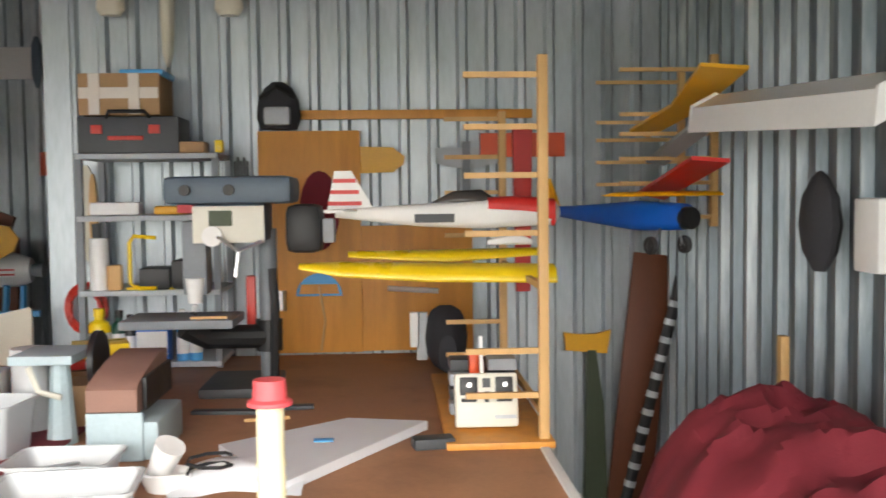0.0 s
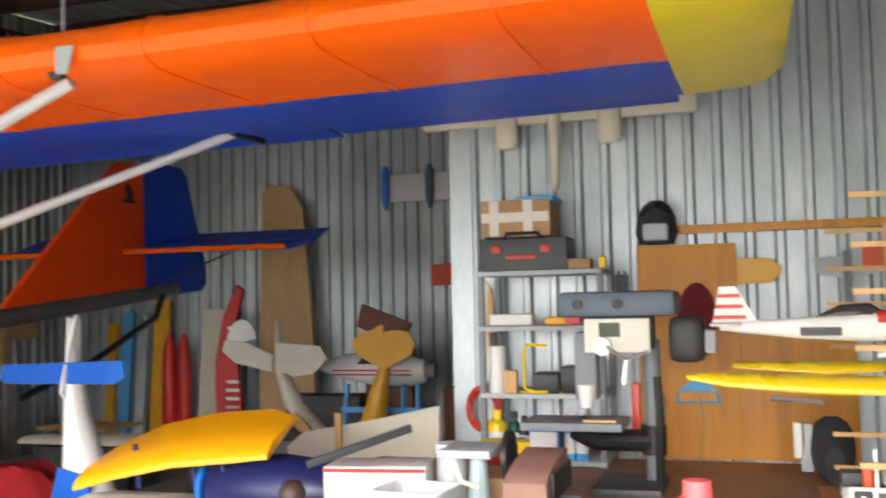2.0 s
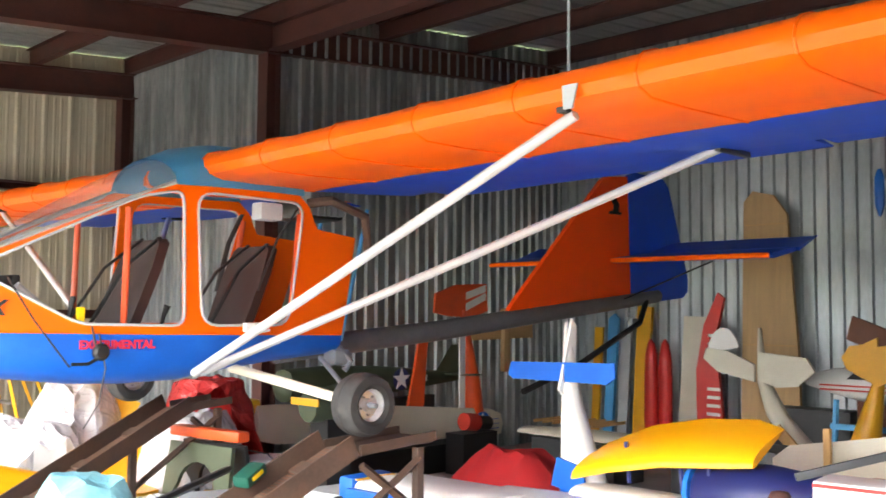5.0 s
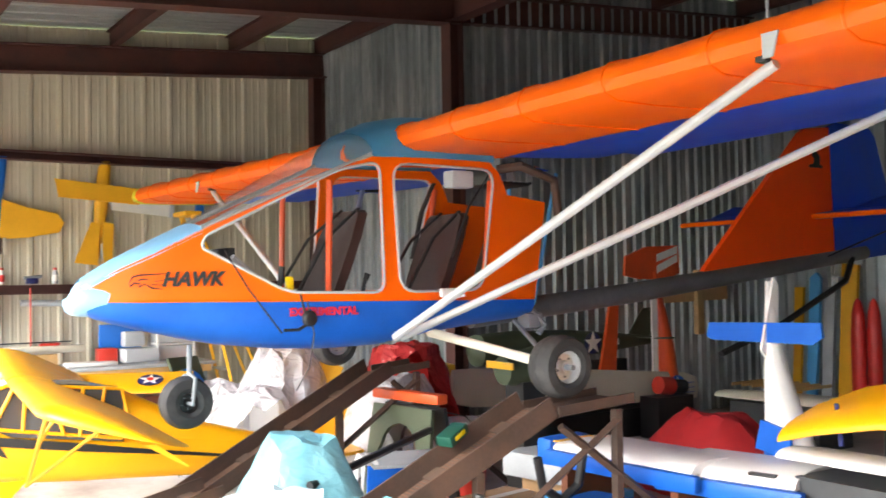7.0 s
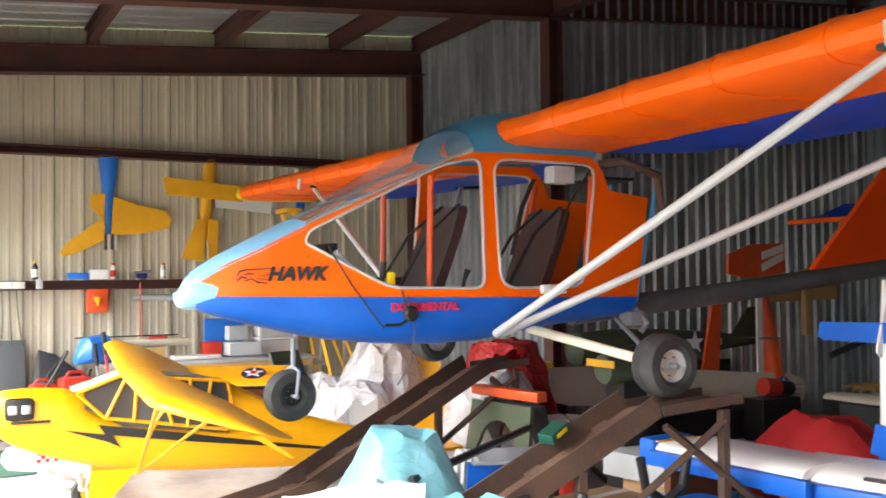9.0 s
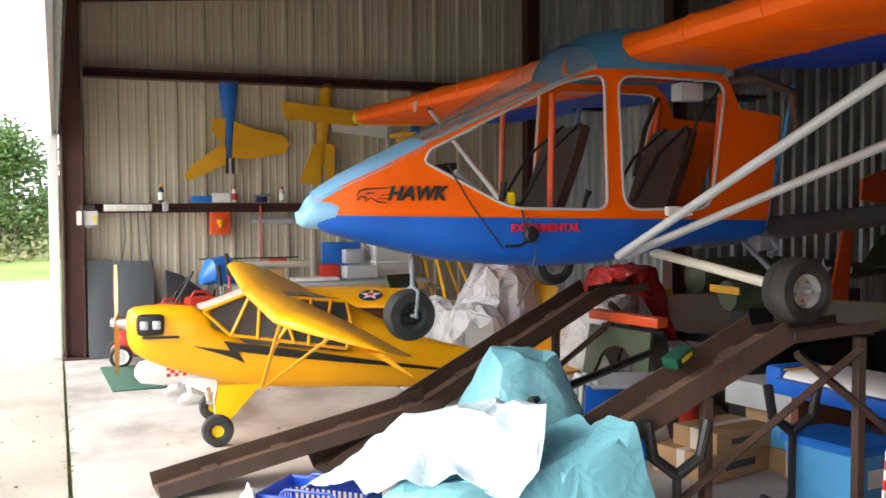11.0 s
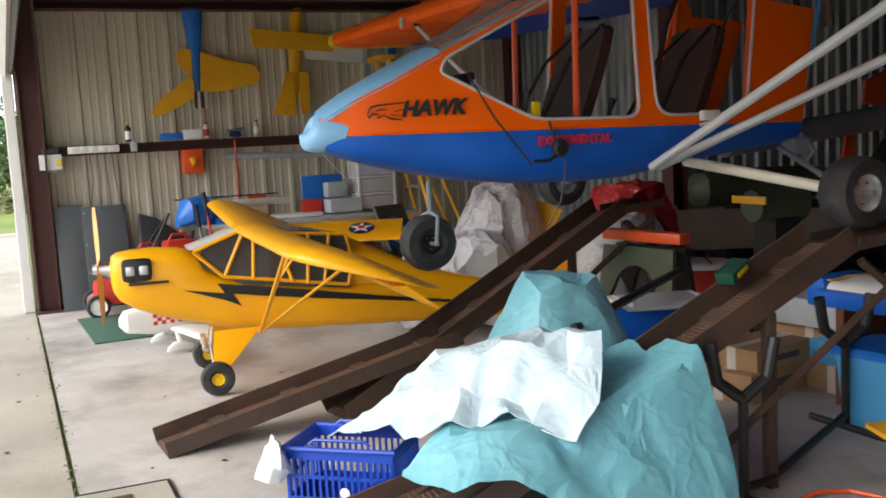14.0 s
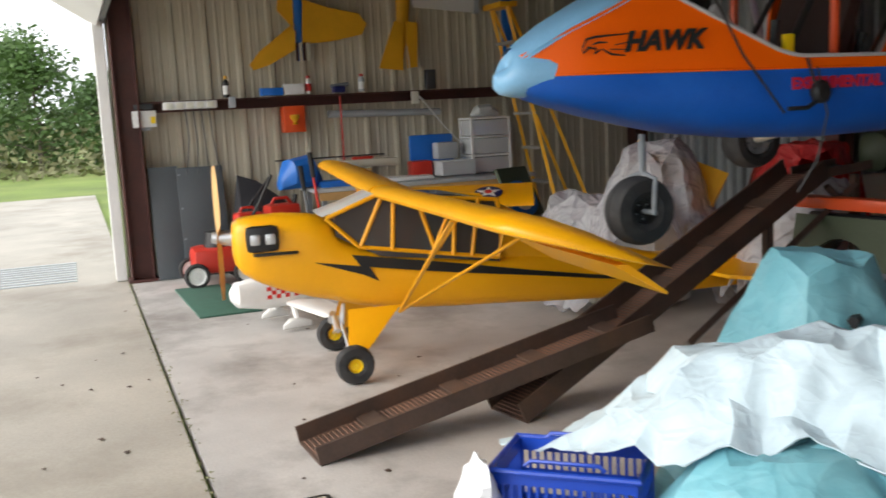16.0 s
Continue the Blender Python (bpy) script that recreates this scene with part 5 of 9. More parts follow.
def crumpled_sheet(outline, height, material, label, seed, step, jitter, fine, under=None, name="tarpaulin"):
    """A stiff sheet thrown over a heap: flat facets of uneven size that meet in sharp creases, each facet slightly wrinkled."""
    rng = random.Random(seed)
    loop = []
    for a, b in zip(outline, outline[1:] + outline[:1]):
        n = max(1, int(math.dist(a, b) / (step * 0.7)))
        for k in range(n):
            f = k / n
            loop.append((a[0] + (b[0] - a[0]) * f + rng.uniform(-0.02, 0.02), a[1] + (b[1] - a[1]) * f + rng.uniform(-0.02, 0.02)))
    pts = list(loop)
    xs, ys = [p[0] for p in outline], [p[1] for p in outline]
    for _ in range(4000):
        p = (rng.uniform(min(xs), max(xs)), rng.uniform(min(ys), max(ys)))
        if all(math.dist(p, q) > step * (0.55 + 0.45 * abs(noise.noise(V3((p[0] * 3, p[1] * 3, seed))))) for q in pts):
            pts.append(p)
    n = len(loop)
    vs, _, fs, *_ = geometry.delaunay_2d_cdt([Vector(p) for p in pts], [], [list(range(n))], 1, 1e-5)
    bm = bmesh.new()
    bv = [bm.verts.new((v.x, v.y, max(0.012, height(v.x, v.y) + rng.uniform(-0.35, 1.0) * jitter))) for v in vs]
    for f in fs:
        bm.faces.new([bv[i] for i in f])
    bmesh.ops.subdivide_edges(bm, edges=bm.edges[:], cuts=3, use_grid_fill=True)
    bmesh.ops.smooth_vert(bm, verts=[v for v in bm.verts if not v.is_boundary], factor=0.2, use_axis_x=True, use_axis_y=True, use_axis_z=True)
    for v in bm.verts:
        p = v.co * 5.5 + V3((seed, 0, 0))
        r = abs(noise.noise(p)) + 0.5 * abs(noise.noise(p * 2.1))
        v.co.z = max(0.010, v.co.z + fine * (0.4 - r) + 1.6 * fine * max(0.0, 0.35 - creases(v.co.x, v.co.y, 5.0, seed)), under(v.co.x, v.co.y) if under else 0.0)
        v.co.x += fine * noise.noise(p + V3((9, 3, 1)))
        v.co.y += fine * noise.noise(p + V3((2, 7, 5)))
    skin = bm.faces[:]
    bmesh.ops.solidify(bm, geom=skin, thickness=0.004)
    bmesh.ops.recalc_face_normals(bm, faces=bm.faces[:])
    return solid(name, bm, material, label, name.replace("_", " "), smooth=24)


crumpled_sheet([(-4.42, 0.66), (-4.12, 0.56), (-3.92, 0.50), (-3.66, 0.58), (-3.46, 0.95), (-3.38, 1.30), (-3.36, 1.62), (-3.60, 1.60), (-3.80, 1.50), (-4.02, 1.52), (-4.22, 1.80), (-4.6, 1.90), (-4.90, 1.62), (-4.88, 1.25), (-4.62, 0.92)],
               teal_height, TARP, "pale teal tarpaulin heaped over a ramp", 3, 0.15, 0.028, 0.020, over_ramp)
crumpled_sheet([(-4.98, 0.46), (-4.78, 0.40), (-4.45, 0.44), (-4.2, 0.44), (-3.96, 0.60), (-3.80, 0.78), (-3.68, 0.93), (-3.55, 1.02), (-3.58, 1.16), (-3.67, 1.25), (-3.85, 1.28), (-4.05, 1.15), (-4.22, 1.08), (-4.42, 0.98), (-4.6, 0.84), (-4.8, 0.68)],
               white_height, TARPW, "crumpled pale blue-white tarpaulin lying on the teal one", 7, 0.125, 0.040, 0.024, lambda x, y: teal_height(x, y) + 0.004)


def shopping_basket():
    a = V3((-4.40, 0.17, 0.0))
    u, v = V3((0.66, 0.75, 0)).normalized(), V3((-0.75, 0.66, 0)).normalized()
    m = Matrix(((u.x, v.x, 0, a.x), (u.y, v.y, 0, a.y), (0, 0, 1, 0.004), (0, 0, 0, 1)))
    b = thing("shopping_basket", m, "blue plastic shopping basket with slotted sides on the floor", "basket")
    L, W, H = 0.46, 0.31, 0.29
    def wallp(p0, p1, n):
        p0, p1 = V3(p0), V3(p1)
        bm = bmesh.new()
        d = p1 - p0
        nrm = d.cross(V3((0, 0, 1))).normalized() * 0.006
        def slab(t0, t1, z0, z1, bm):
            q = [p0 + d * t0, p0 + d * t1]
            loft(bm, [[q[0] + nrm * k + V3((0, 0, z0)), q[1] + nrm * k + V3((0, 0, z0)), q[1] + nrm * k + V3((0, 0, z1)), q[0] + nrm * k + V3((0, 0, z1))] for k in (-0.5, 0.5)])
        slab(0, 1, 0.0, 0.09, bm)
        slab(0, 1, H - 0.045, H, bm)
        slab(0, 1, 0.165, 0.18, bm)
        panel = part("basket_side", bm, BASKET, b, "", 0)
        for i in range(n + 1):
            bm = bmesh.new()
            slab(i / n * 0.97, i / n * 0.97 + 0.35 / n, 0.09, H - 0.045, bm)
            part("side_bar", bm, BASKET, panel, "", 0)
    cs = [(0, 0), (L, 0), (L, W), (0, W)]
    for i, n in enumerate((16, 11, 16, 11)):
        p, q = cs[i], cs[(i + 1) % 4]
        wallp((*p, 0), (*q, 0), n)
    bm = bmesh.new()
    box(bm, (L / 2, W / 2, 0.006), (L, W, 0.01))
    part("basket_floor", bm, BASKET, b)
    bm = bmesh.new()
    rim = [(-0.01, -0.01, H), (L + 0.01, -0.01, H), (L + 0.01, W + 0.01, H), (-0.01, W + 0.01, H), (-0.01, -0.01, H)]
    tube(bm, rim, 0.011, 8)
    part("basket_rim", bm, BASKET, b)
    for s in (0.02, W - 0.02):
        bm = bmesh.new()
        tube(bm, [(0.10, s, H + 0.012), (0.12, s, H + 0.03), (L - 0.12, s, H + 0.03), (L - 0.10, s, H + 0.012)], 0.007, 6)
        part("carry_handle", bm, BASKET, b)
    bm = bmesh.new()
    box(bm, (L * 0.55, -0.008, 0.075), (0.15, 0.004, 0.035))
    part("maker_mark", bm, WHITE, b, "white printed mark")
    bm = bmesh.new()
    prism(bm, arc_poly(0, 0, 0.022, 0.022, 0, 360, 14)[:-1], 0.004, Matrix.Translation((L * 0.55, -0.008, 0.115)) @ pose(0, 0, 0, 90, 0, 0))
    part("maker_mark", bm, WHITE, b, "white printed mark")
    return b


shopping_basket()
bm = bmesh.new()
rings = []
for k in range(9):
    t = k / 8
    rings.append([V3((-4.40 + 0.10 * math.cos(a) * (0.5 + 0.5 * math.sin(3 * t)) - 0.05 * t, 0.13 + 0.09 * t * math.sin(a) + 0.02 * noise.noise(V3((k, a, 1))), 0.335 - 0.17 * t + 0.03 * noise.noise(V3((k * 0.7, a * 2, 5))))) for a in [2 * math.pi * i / 12 for i in range(12)]])
loft(bm, rings)
solid("rag", bm, FOAM, "crumpled white rag over the basket's rim", "rag", smooth=25)

# steel floor hatch by the door
bm = bmesh.new()
box(bm, (-4.94, -0.41, 0.004), (0.40, 0.42, 0.006))
hatch = solid("floor_hatch", bm, CONC_OUT, "square floor hatch with a rusted lifting ring", "hatch", smooth=0)
bm = bmesh.new()
box(bm, (-4.96, -0.44, 0.009), (0.13, 0.12, 0.006), None, 0.002)
part("rusted_recess", bm, RUSTY, hatch)
for c, s in (((-4.94, -0.205, 0.006), (0.40, 0.016, 0.008)), ((-4.74, -0.30, 0.006), (0.016, 0.20, 0.008)), ((-5.14, -0.41, 0.006), (0.012, 0.40, 0.008))):
    bm = bmesh.new()
    box(bm, c, s)
    part("hatch_gap", bm, BLACK, hatch)

# ---- round the cream wall ----
def boxy(name, c, s, material, label, category, bev=0.006, rot=0, group=""):
    bm = bmesh.new()
    box(bm, (0, 0, 0), s, None, min(bev, min(s) * 0.3))
    ob = solid(name, bm, material, label, category, "", group)
    ob.matrix_world = Matrix.Translation(c) @ pose(0, 0, 0, 0, 0, rot)
    return ob


def bottle(name, c, r, h, body, cap, label, neck=0.45):
    b = thing(name, pose(*c), label, "bottle")
    bm = bmesh.new()
    revolve(bm, [(0.001, 0), (r, 0.002), (r, h * 0.66), (r * 0.85, h * 0.74), (r * neck, h * 0.80), (r * neck, h * 0.86), (0.001, h * 0.86)], Matrix.Identity(4), 18)
    part("bottle_body", bm, body, b)
    bm = bmesh.new()
    revolve(bm, [(0.001, h * 0.86), (r * neck * 1.2, h * 0.86), (r * neck * 1.15, h), (0.001, h)], Matrix.Identity(4), 14)
    part("cap", bm, cap, b)
    bm = bmesh.new()
    revolve(bm, [(r * 1.01, h * 0.15), (r * 1.012, h * 0.16), (r * 1.012, h * 0.55), (r * 1.01, h * 0.56)], Matrix.Identity(4), 18)
    part("paper_label", bm, WHITE if body is not WHITE else RED, b)
    return b


WX = -10.93
sw = thing("switch_box", pose(WX, -0.34, 1.5), "white electrical box with a yellow label on the wall", "switch box")
bm = bmesh.new(); box(bm, (0.03, 0, -0.03), (0.09, 0.21, 0.15), None, 0.01); part("housing", bm, WHITE, sw)
bm = bmesh.new(); box(bm, (0.03, 0, 0.08), (0.08, 0.16, 0.05), None, 0.008); part("timer", bm, DKGREY, sw)
bm = bmesh.new(); box(bm, (0.077, 0.075, -0.04), (0.004, 0.04, 0.06)); part("yellow_label", bm, YBRIGHT, sw)
bm = bmesh.new(); box(bm, (0.03, 0, -0.12), (0.04, 0.10, 0.03), None, 0.006); part("lower_knockout", bm, GREYPL, sw)
ps = thing("power_strip", pose(WX + 0.14, 0.06, 1.575), "long white power strip with plugged cords on the ledge", "power strip")
bm = bmesh.new(); box(bm, (0, 0, 0), (0.04, 0.48, 0.07), None, 0.008); part("strip_body", bm, WHITE, ps)
for k in range(5):
    bm = bmesh.new(); box(bm, (0.024, -0.18 + 0.09 * k, 0), (0.012, 0.06, 0.05), None, 0.004); part("socket", bm, IVORY, ps)
for k in range(4):
    bm = bmesh.new()
    y = -0.05 + 0.07 * k
    tube(bm, [(0.03, y, -0.03), (0.03, y + 0.015, -0.3), (0.02, y + 0.03 * (k - 1), -0.62)], 0.006, 6)
    part("cord", bm, DKGREY, ps)
bottle("sealant_tube", (WX + 0.10, 0.40, 1.626), 0.03, 0.20, BLACK, AMBER, "black sealant bottle standing on the steel ledge")
boxy("outlet_box", (WX + 0.14, 0.44, 1.585), (0.05, 0.06, 0.10), GREYPL, "small grey outlet box on the steel ledge", "outlet")
boxy("blue_case", (WX + 0.09, 0.82, 1.665), (0.10, 0.21, 0.07), MODBLUE, "flat blue plastic case on the steel ledge", "case")
boxy("white_carton", (WX + 0.09, 1.03, 1.68), (0.09, 0.19, 0.10), WHITE, "small white carton on the steel ledge", "carton")
bottle("spray_can", (WX + 0.09, 1.175, 1.63), 0.028, 0.17, WHITE, REDPL, "white spray can with red cap on the ledge", 0.6)
tv = thing("bench_vise", pose(WX + 0.09, 1.47, 1.63), "small dark blue vise on the steel ledge", "vise")
bm = bmesh.new(); box(bm, (0, 0, 0.03), (0.08, 0.12, 0.06), None, 0.012); part("vise_base", bm, NAVY, tv)
bm = bmesh.new(); tube(bm, [(0, -0.08, 0.06), (0, 0.10, 0.08)], 0.018, 8); part("vise_screw", bm, GREYM, tv)
bottle("spray_can", (WX + 0.09, 1.70, 1.63), 0.03, 0.17, GREYPL, REDPL, "grey spray can with red cap on the ledge", 0.6)
boxy("wall_phone", (WX + 0.09, 2.41, 1.72), (0.08, 0.10, 0.19), DKGREY, "dark wall telephone above the steel ledge", "telephone")
boxy("outlet_box", (WX + 0.14, 2.225, 1.55), (0.05, 0.07, 0.12), IVORY, "cream outlet box on the steel ledge", "outlet")
bm = bmesh.new(); tube(bm, [(WX + 0.17, 2.26, 1.56), (WX + 0.2, 2.5, 1.25), (WX + 0.3, 2.75, 0.95), (WX + 0.35, 2.95, 0.90), (WX + 0.3, 3.15, 0.98)], 0.007, 6)
solid("cable", bm, WHITE, "white cord looping down from the outlet", "cord")
bm = bmesh.new(); tube(bm, [(WX + 0.1, 2.22, 1.62), (WX + 0.1, 2.18, 2.05)], 0.006, 6)
solid("conduit", bm, IVORY, "thin cream cable running up the wall", "cable")
fa = thing("display_box", pose(WX + 0.03, 1.025, 1.40), "orange framed box with a gold cup inside on the wall", "box")
bm = bmesh.new(); box(bm, (-0.03, 0, 0), (0.16, 0.21, 0.25), None, 0.012); part("case_back", bm, REDOR, fa)
bm = bmesh.new(); revolve(bm, [(0.001, -0.05), (0.03, -0.05), (0.012, -0.03), (0.035, 0.0), (0.045, 0.04), (0.001, 0.045)], Matrix.Translation((0.06, 0, 0)), 14); part("gold_cup", bm, AMBER, fa)
bm = bmesh.new(); tube(bm, [(WX - 0.08, 1.39, 1.43), (WX - 0.08, 1.97, 1.415)], 0.035, 12); tube(bm, [(WX - 0.08, 1.97, 1.415), (WX - 0.08, 2.56, 1.40)], 0.033, 12)
solid("pipe", bm, GREYPL, "pale grey plastic pipe fixed to the cream wall", "pipe")
# slate board leaning on the wall
gb = thing("leaning_board", pose(-10.80, -0.02, 0.0, 0, -6, 3), "slate-grey riveted metal sheet leaning on the wall", "panel")
bm = bmesh.new(); box(bm, (0, -0.20, 0.52), (0.02, 0.26, 1.03), None, 0.004); part("board", bm, GREYSHEET, gb)
bm = bmesh.new(); box(bm, (0.014, 0.13, 0.51), (0.02, 0.42, 1.01), None, 0.004); part("board", bm, GREYSHEET, gb)
for z in (0.08, 0.36, 0.64, 0.95):
    bm = bmesh.new(); revolve(bm, [(0.001, 0.006), (0.008, 0.002), (0.008, 0)], Matrix.Translation((0.025, -0.06, z)) @ pose(0, 0, 0, 0, 90, 0), 8); part("rivet", bm, GREYPL, gb)
# lawn mower
lm = thing("lawn_mower", pose(-10.35, 0.12, 0), "red push mower with white wheels and black handle", "lawn mower")
bm = bmesh.new(); box(bm, (0, 0, 0.22), (0.42, 0.42, 0.22), None, 0.06); part("deck", bm, REDPL, lm)
bm = bmesh.new(); cyl(bm, (0, 0.02, 0.32), (0, 0.02, 0.46), 0.12, 0.10, 16); part("engine", bm, BLACK, lm)
for x in (-0.2, 0.2):
    for y in (-0.2, 0.22):
        build_wheel("wheel", lm, (x * 1.15, y, 0.11), 0.11, 0.05, 0.075, WHITE, hub=False)
bm = bmesh.new(); tube(bm, [(0.16, 0.15, 0.3), (0.14, 0.4, 0.7), (0.12, 0.52, 0.92)], 0.014, 8); tube(bm, [(-0.16, 0.15, 0.3), (-0.18, 0.4, 0.7), (0.12, 0.52, 0.92)], 0.014, 8); part("handle", bm, BLACK, lm)
# fuel cans on a low crate
boxy("crate", (-10.45, 0.62, 0.20), (0.5, 0.62, 0.40), DKGREY, "dark plastic crate by the cream wall", "crate", 0.02)
def fuel_can(x, y, z, s):
    f = thing("fuel_can", pose(x, y, z, 0, 0, 12), "red plastic fuel can on the crate", "fuel can", "fuel cans")
    bm = bmesh.new(); box(bm, (0, 0, 0.13 * s), (0.2 * s, 0.30 * s, 0.26 * s), None, 0.04 * s); part("can_body", bm, REDPL, f)
    bm = bmesh.new(); tube(bm, [(0, -0.1 * s, 0.25 * s), (0, -0.06 * s, 0.31 * s), (0, 0.06 * s, 0.31 * s), (0, 0.1 * s, 0.25 * s)], 0.016 * s, 8); part("handle", bm, REDPL, f)
    bm = bmesh.new(); cyl(bm, (0, 0.12 * s, 0.24 * s), (0, 0.15 * s, 0.33 * s), 0.025 * s, 0.02 * s); part("spout", bm, BLACK, f)
fuel_can(-10.30, 0.42, 0.402, 0.8)
fuel_can(-10.28, 0.72, 0.402, 1.0)
bm = bmesh.new()
loft(bm, [superring(y, hw, 0.0, zt, 14, 0.9) for y, hw, zt in ((0.30, 0.04, 0.4), (0.38, 0.10, 0.92), (0.55, 0.12, 0.86), (0.8, 0.10, 0.66), (0.95, 0.03, 0.45))])
hp = solid("dark_cover", bm, HAZE, "dark grey cloth cover bundled against the wall", "cover")
hp.matrix_world = pose(-10.80, 0.05, 0.002)
for dx, dy, top, mtl, lab in ((-10.1, 0.98, 1.0, GREYM, "thin pole with black grip leaning by the table"), (-9.95, 1.05, 1.12, REDPL, "red-shafted pole with black foam grip")):
    p = thing("pole", pose(dx, dy, 0.0, 6, 0, 0), lab, "pole")
    bm = bmesh.new(); tube(bm, [(0, 0, 0), (0, 0, top)], 0.012, 8); part("shaft", bm, mtl, p)
    bm = bmesh.new(); tube(bm, [(0, 0, top - 0.22), (0, 0, top)], 0.022, 8); part("grip", bm, BLACK, p)
boxy("green_mat", (-9.5, -0.02, 0.008), (1.35, 0.46, 0.014), MAT_G, "green ribbed rubber mat on the floor", "mat", 0.003, 2)

# folding table with models and tubs
tb = thing("folding_table", pose(-10.5, 2.1, 0), "grey-topped folding table beside the cream wall", "table")
bm = bmesh.new(); box(bm, (0, 0, 0.755), (0.72, 2.2, 0.035), None, 0.008); part("tabletop", bm, GREYPL, tb)
bm = bmesh.new(); box(bm, (0.34, 0, 0.70), (0.03, 2.1, 0.07)); part("apron", bm, PINE, tb)
for x in (-0.3, 0.3):
    for y in (-1.0, 0, 1.0):
        bm = bmesh.new(); box(bm, (x, y, 0.37), (0.04, 0.04, 0.74)); part("leg", bm, GREYM, tb)
bt = thing("model_boat", pose(-10.55, 1.50, 0.93), "cream model boat hull with red trim on the table", "model boat")
bm = bmesh.new(); loft(bm, [[V3((0.10 * w * math.cos(a), y, 0.06 + 0.09 * (1 - w * 0.2) * math.sin(a))) for a in [math.pi + math.pi * k / 10 for k in range(11)]] for y, w in ((-0.42, 0.1), (-0.32, 0.7), (0, 1), (0.3, 0.9), (0.42, 0.6))]); part("hull", bm, CREAM, bt, "", 50)
bm = bmesh.new(); box(bm, (0, 0, 0.058), (0.15, 0.62, 0.012), None, 0.004); part("deck", bm, CREAM, bt)
bm = bmesh.new(); box(bm, (0, 0.08, 0.075), (0.07, 0.20, 0.03), None, 0.008); part("hatch", bm, REDPL, bt, "red deck hatch")
bm = bmesh.new(); box(bm, (0, 0, -0.09), (0.10, 0.3, 0.13)); part("cradle", bm, PINE, bt)
bm = bmesh.new(); tube(bm, [(0, -0.1, 0.06), (0, -0.1, 0.66)], 0.008, 6); part("mast", bm, REDPL, bt)
bm = bmesh.new(); tube(bm, [(0, -0.75, 0.10), (0, 0.3, 0.10)], 0.008, 6); part("boom_spar", bm, BLACK, bt)
dr = thing("drawer_unit", pose(-10.55, 2.85, 0.775), "white-framed clear plastic drawer tower on the table", "drawers")
for k in range(3):
    bm = bmesh.new(); box(bm, (0, 0, 0.09 + 0.18 * k), (0.30, 0.38, 0.15), None, 0.01); part("drawer", bm, CLEARPL, dr, "clear drawer")
    bm = bmesh.new(); box(bm, (0, 0, 0.18 + 0.18 * k), (0.33, 0.42, 0.018), None, 0.004); part("shelf_frame", bm, WHITE, dr)
    bm = bmesh.new(); box(bm, (0, 0.02, 0.07 + 0.18 * k), (0.2, 0.26, 0.08), None, 0.02); part("contents", bm, (REDPL, GREYPL, MODBLUE)[k], dr)
for x in (-0.15, 0.15):
    for y in (-0.2, 0.2):
        bm = bmesh.new(); box(bm, (x, y, 0.27), (0.022, 0.022, 0.54)); part("corner_post", bm, WHITE, dr)
bm = bmesh.new(); loft(bm, [superring(y, 0.09 * k, 0.0, 0.12 * k, 12, 0.9) for y, k in ((-0.14, 0.3), (-0.08, 0.9), (0.05, 1), (0.14, 0.5))])
bg2 = solid("plastic_bag", bm, CLEARPL, "bag of green and red parts on the drawers", "bag")
bg2.matrix_world = pose(-10.55, 2.85, 1.33)
for c, s, mtl, lab, cat in (((-10.45, 2.45, 0.86), (0.3, 0.36, 0.14), CLEARPL, "clear plastic tub on the table", "tub"), ((-10.62, 2.45, 1.02), (0.14, 0.22, 0.16), GREYPL, "grey boxed motor on the clear tub", "box"), ((-10.75, 2.35, 0.98), (0.05, 0.45, 0.40), MODBLUE, "blue folder standing against the wall", "folder"), ((-10.55, 2.15, 0.86), (0.2, 0.2, 0.16), REDPL, "red plastic toy hull on the table", "toy"), ((-10.35, 1.3, 0.80), (0.2, 0.4, 0.06), MODBLUE, "folded blue bag on the table", "bag"), ((-10.40, 1.95, 0.795), (0.24, 0.5, 0.035), WHITE, "white model wing panel on the table", "wing panel")):
    boxy(cat.replace(" ", "_"), c, s, mtl, lab, cat, 0.015, random.uniform(-8, 8))
bm = bmesh.new(); loft(bm, [superring(y, 0.16 * k, 0.0, 0.3 * k, 12, 0.8) for y, k in ((-0.2, 0.3), (-0.1, 0.9), (0.1, 1), (0.22, 0.4))])
bb = solid("sail_bag", bm, MODBLUE, "crumpled blue cloth bag hanging at the table's end", "bag"); bb.matrix_world = pose(-10.4, 0.92, 0.774, 0, 0, 20)
# ladder
ld = thing("step_ladder", pose(-10.45, 3.35, 0), "yellow fibreglass stepladder leaning by the table", "ladder")
for a, b in (((0.0, -0.42, 2.35), (0.0, 0.12, 0.0)), ((0.36, -0.42, 2.35), (0.40, 0.12, 0.0)), ((0.0, -0.40, 2.35), (0.0, 0.55, 0.0)), ((0.36, -0.40, 2.35), (0.40, 0.55, 0.0))):
    bm = bmesh.new(); tube(bm, [a, b], 0.035, 4, 0.5); part("rail", bm, AMBER, ld, "", 0)
for k in range(1, 7):
    t = k / 7
    bm = bmesh.new(); box(bm, (0.19, 0.12 - 0.54 * t, 2.35 * t), (0.38, 0.08, 0.025)); part("step", bm, ALU, ld)
bm = bmesh.new(); box(bm, (0.18, -0.41, 2.36), (0.42, 0.18, 0.05), None, 0.01); part("ladder_top", bm, AMBER, ld)

# models hung on the cream wall
hm = thing("hanging_model", pose(-10.98, 1.15, 2.0), "blue and yellow model aeroplane hung nose-up on the wall", "model aeroplane", "models on the cream wall")
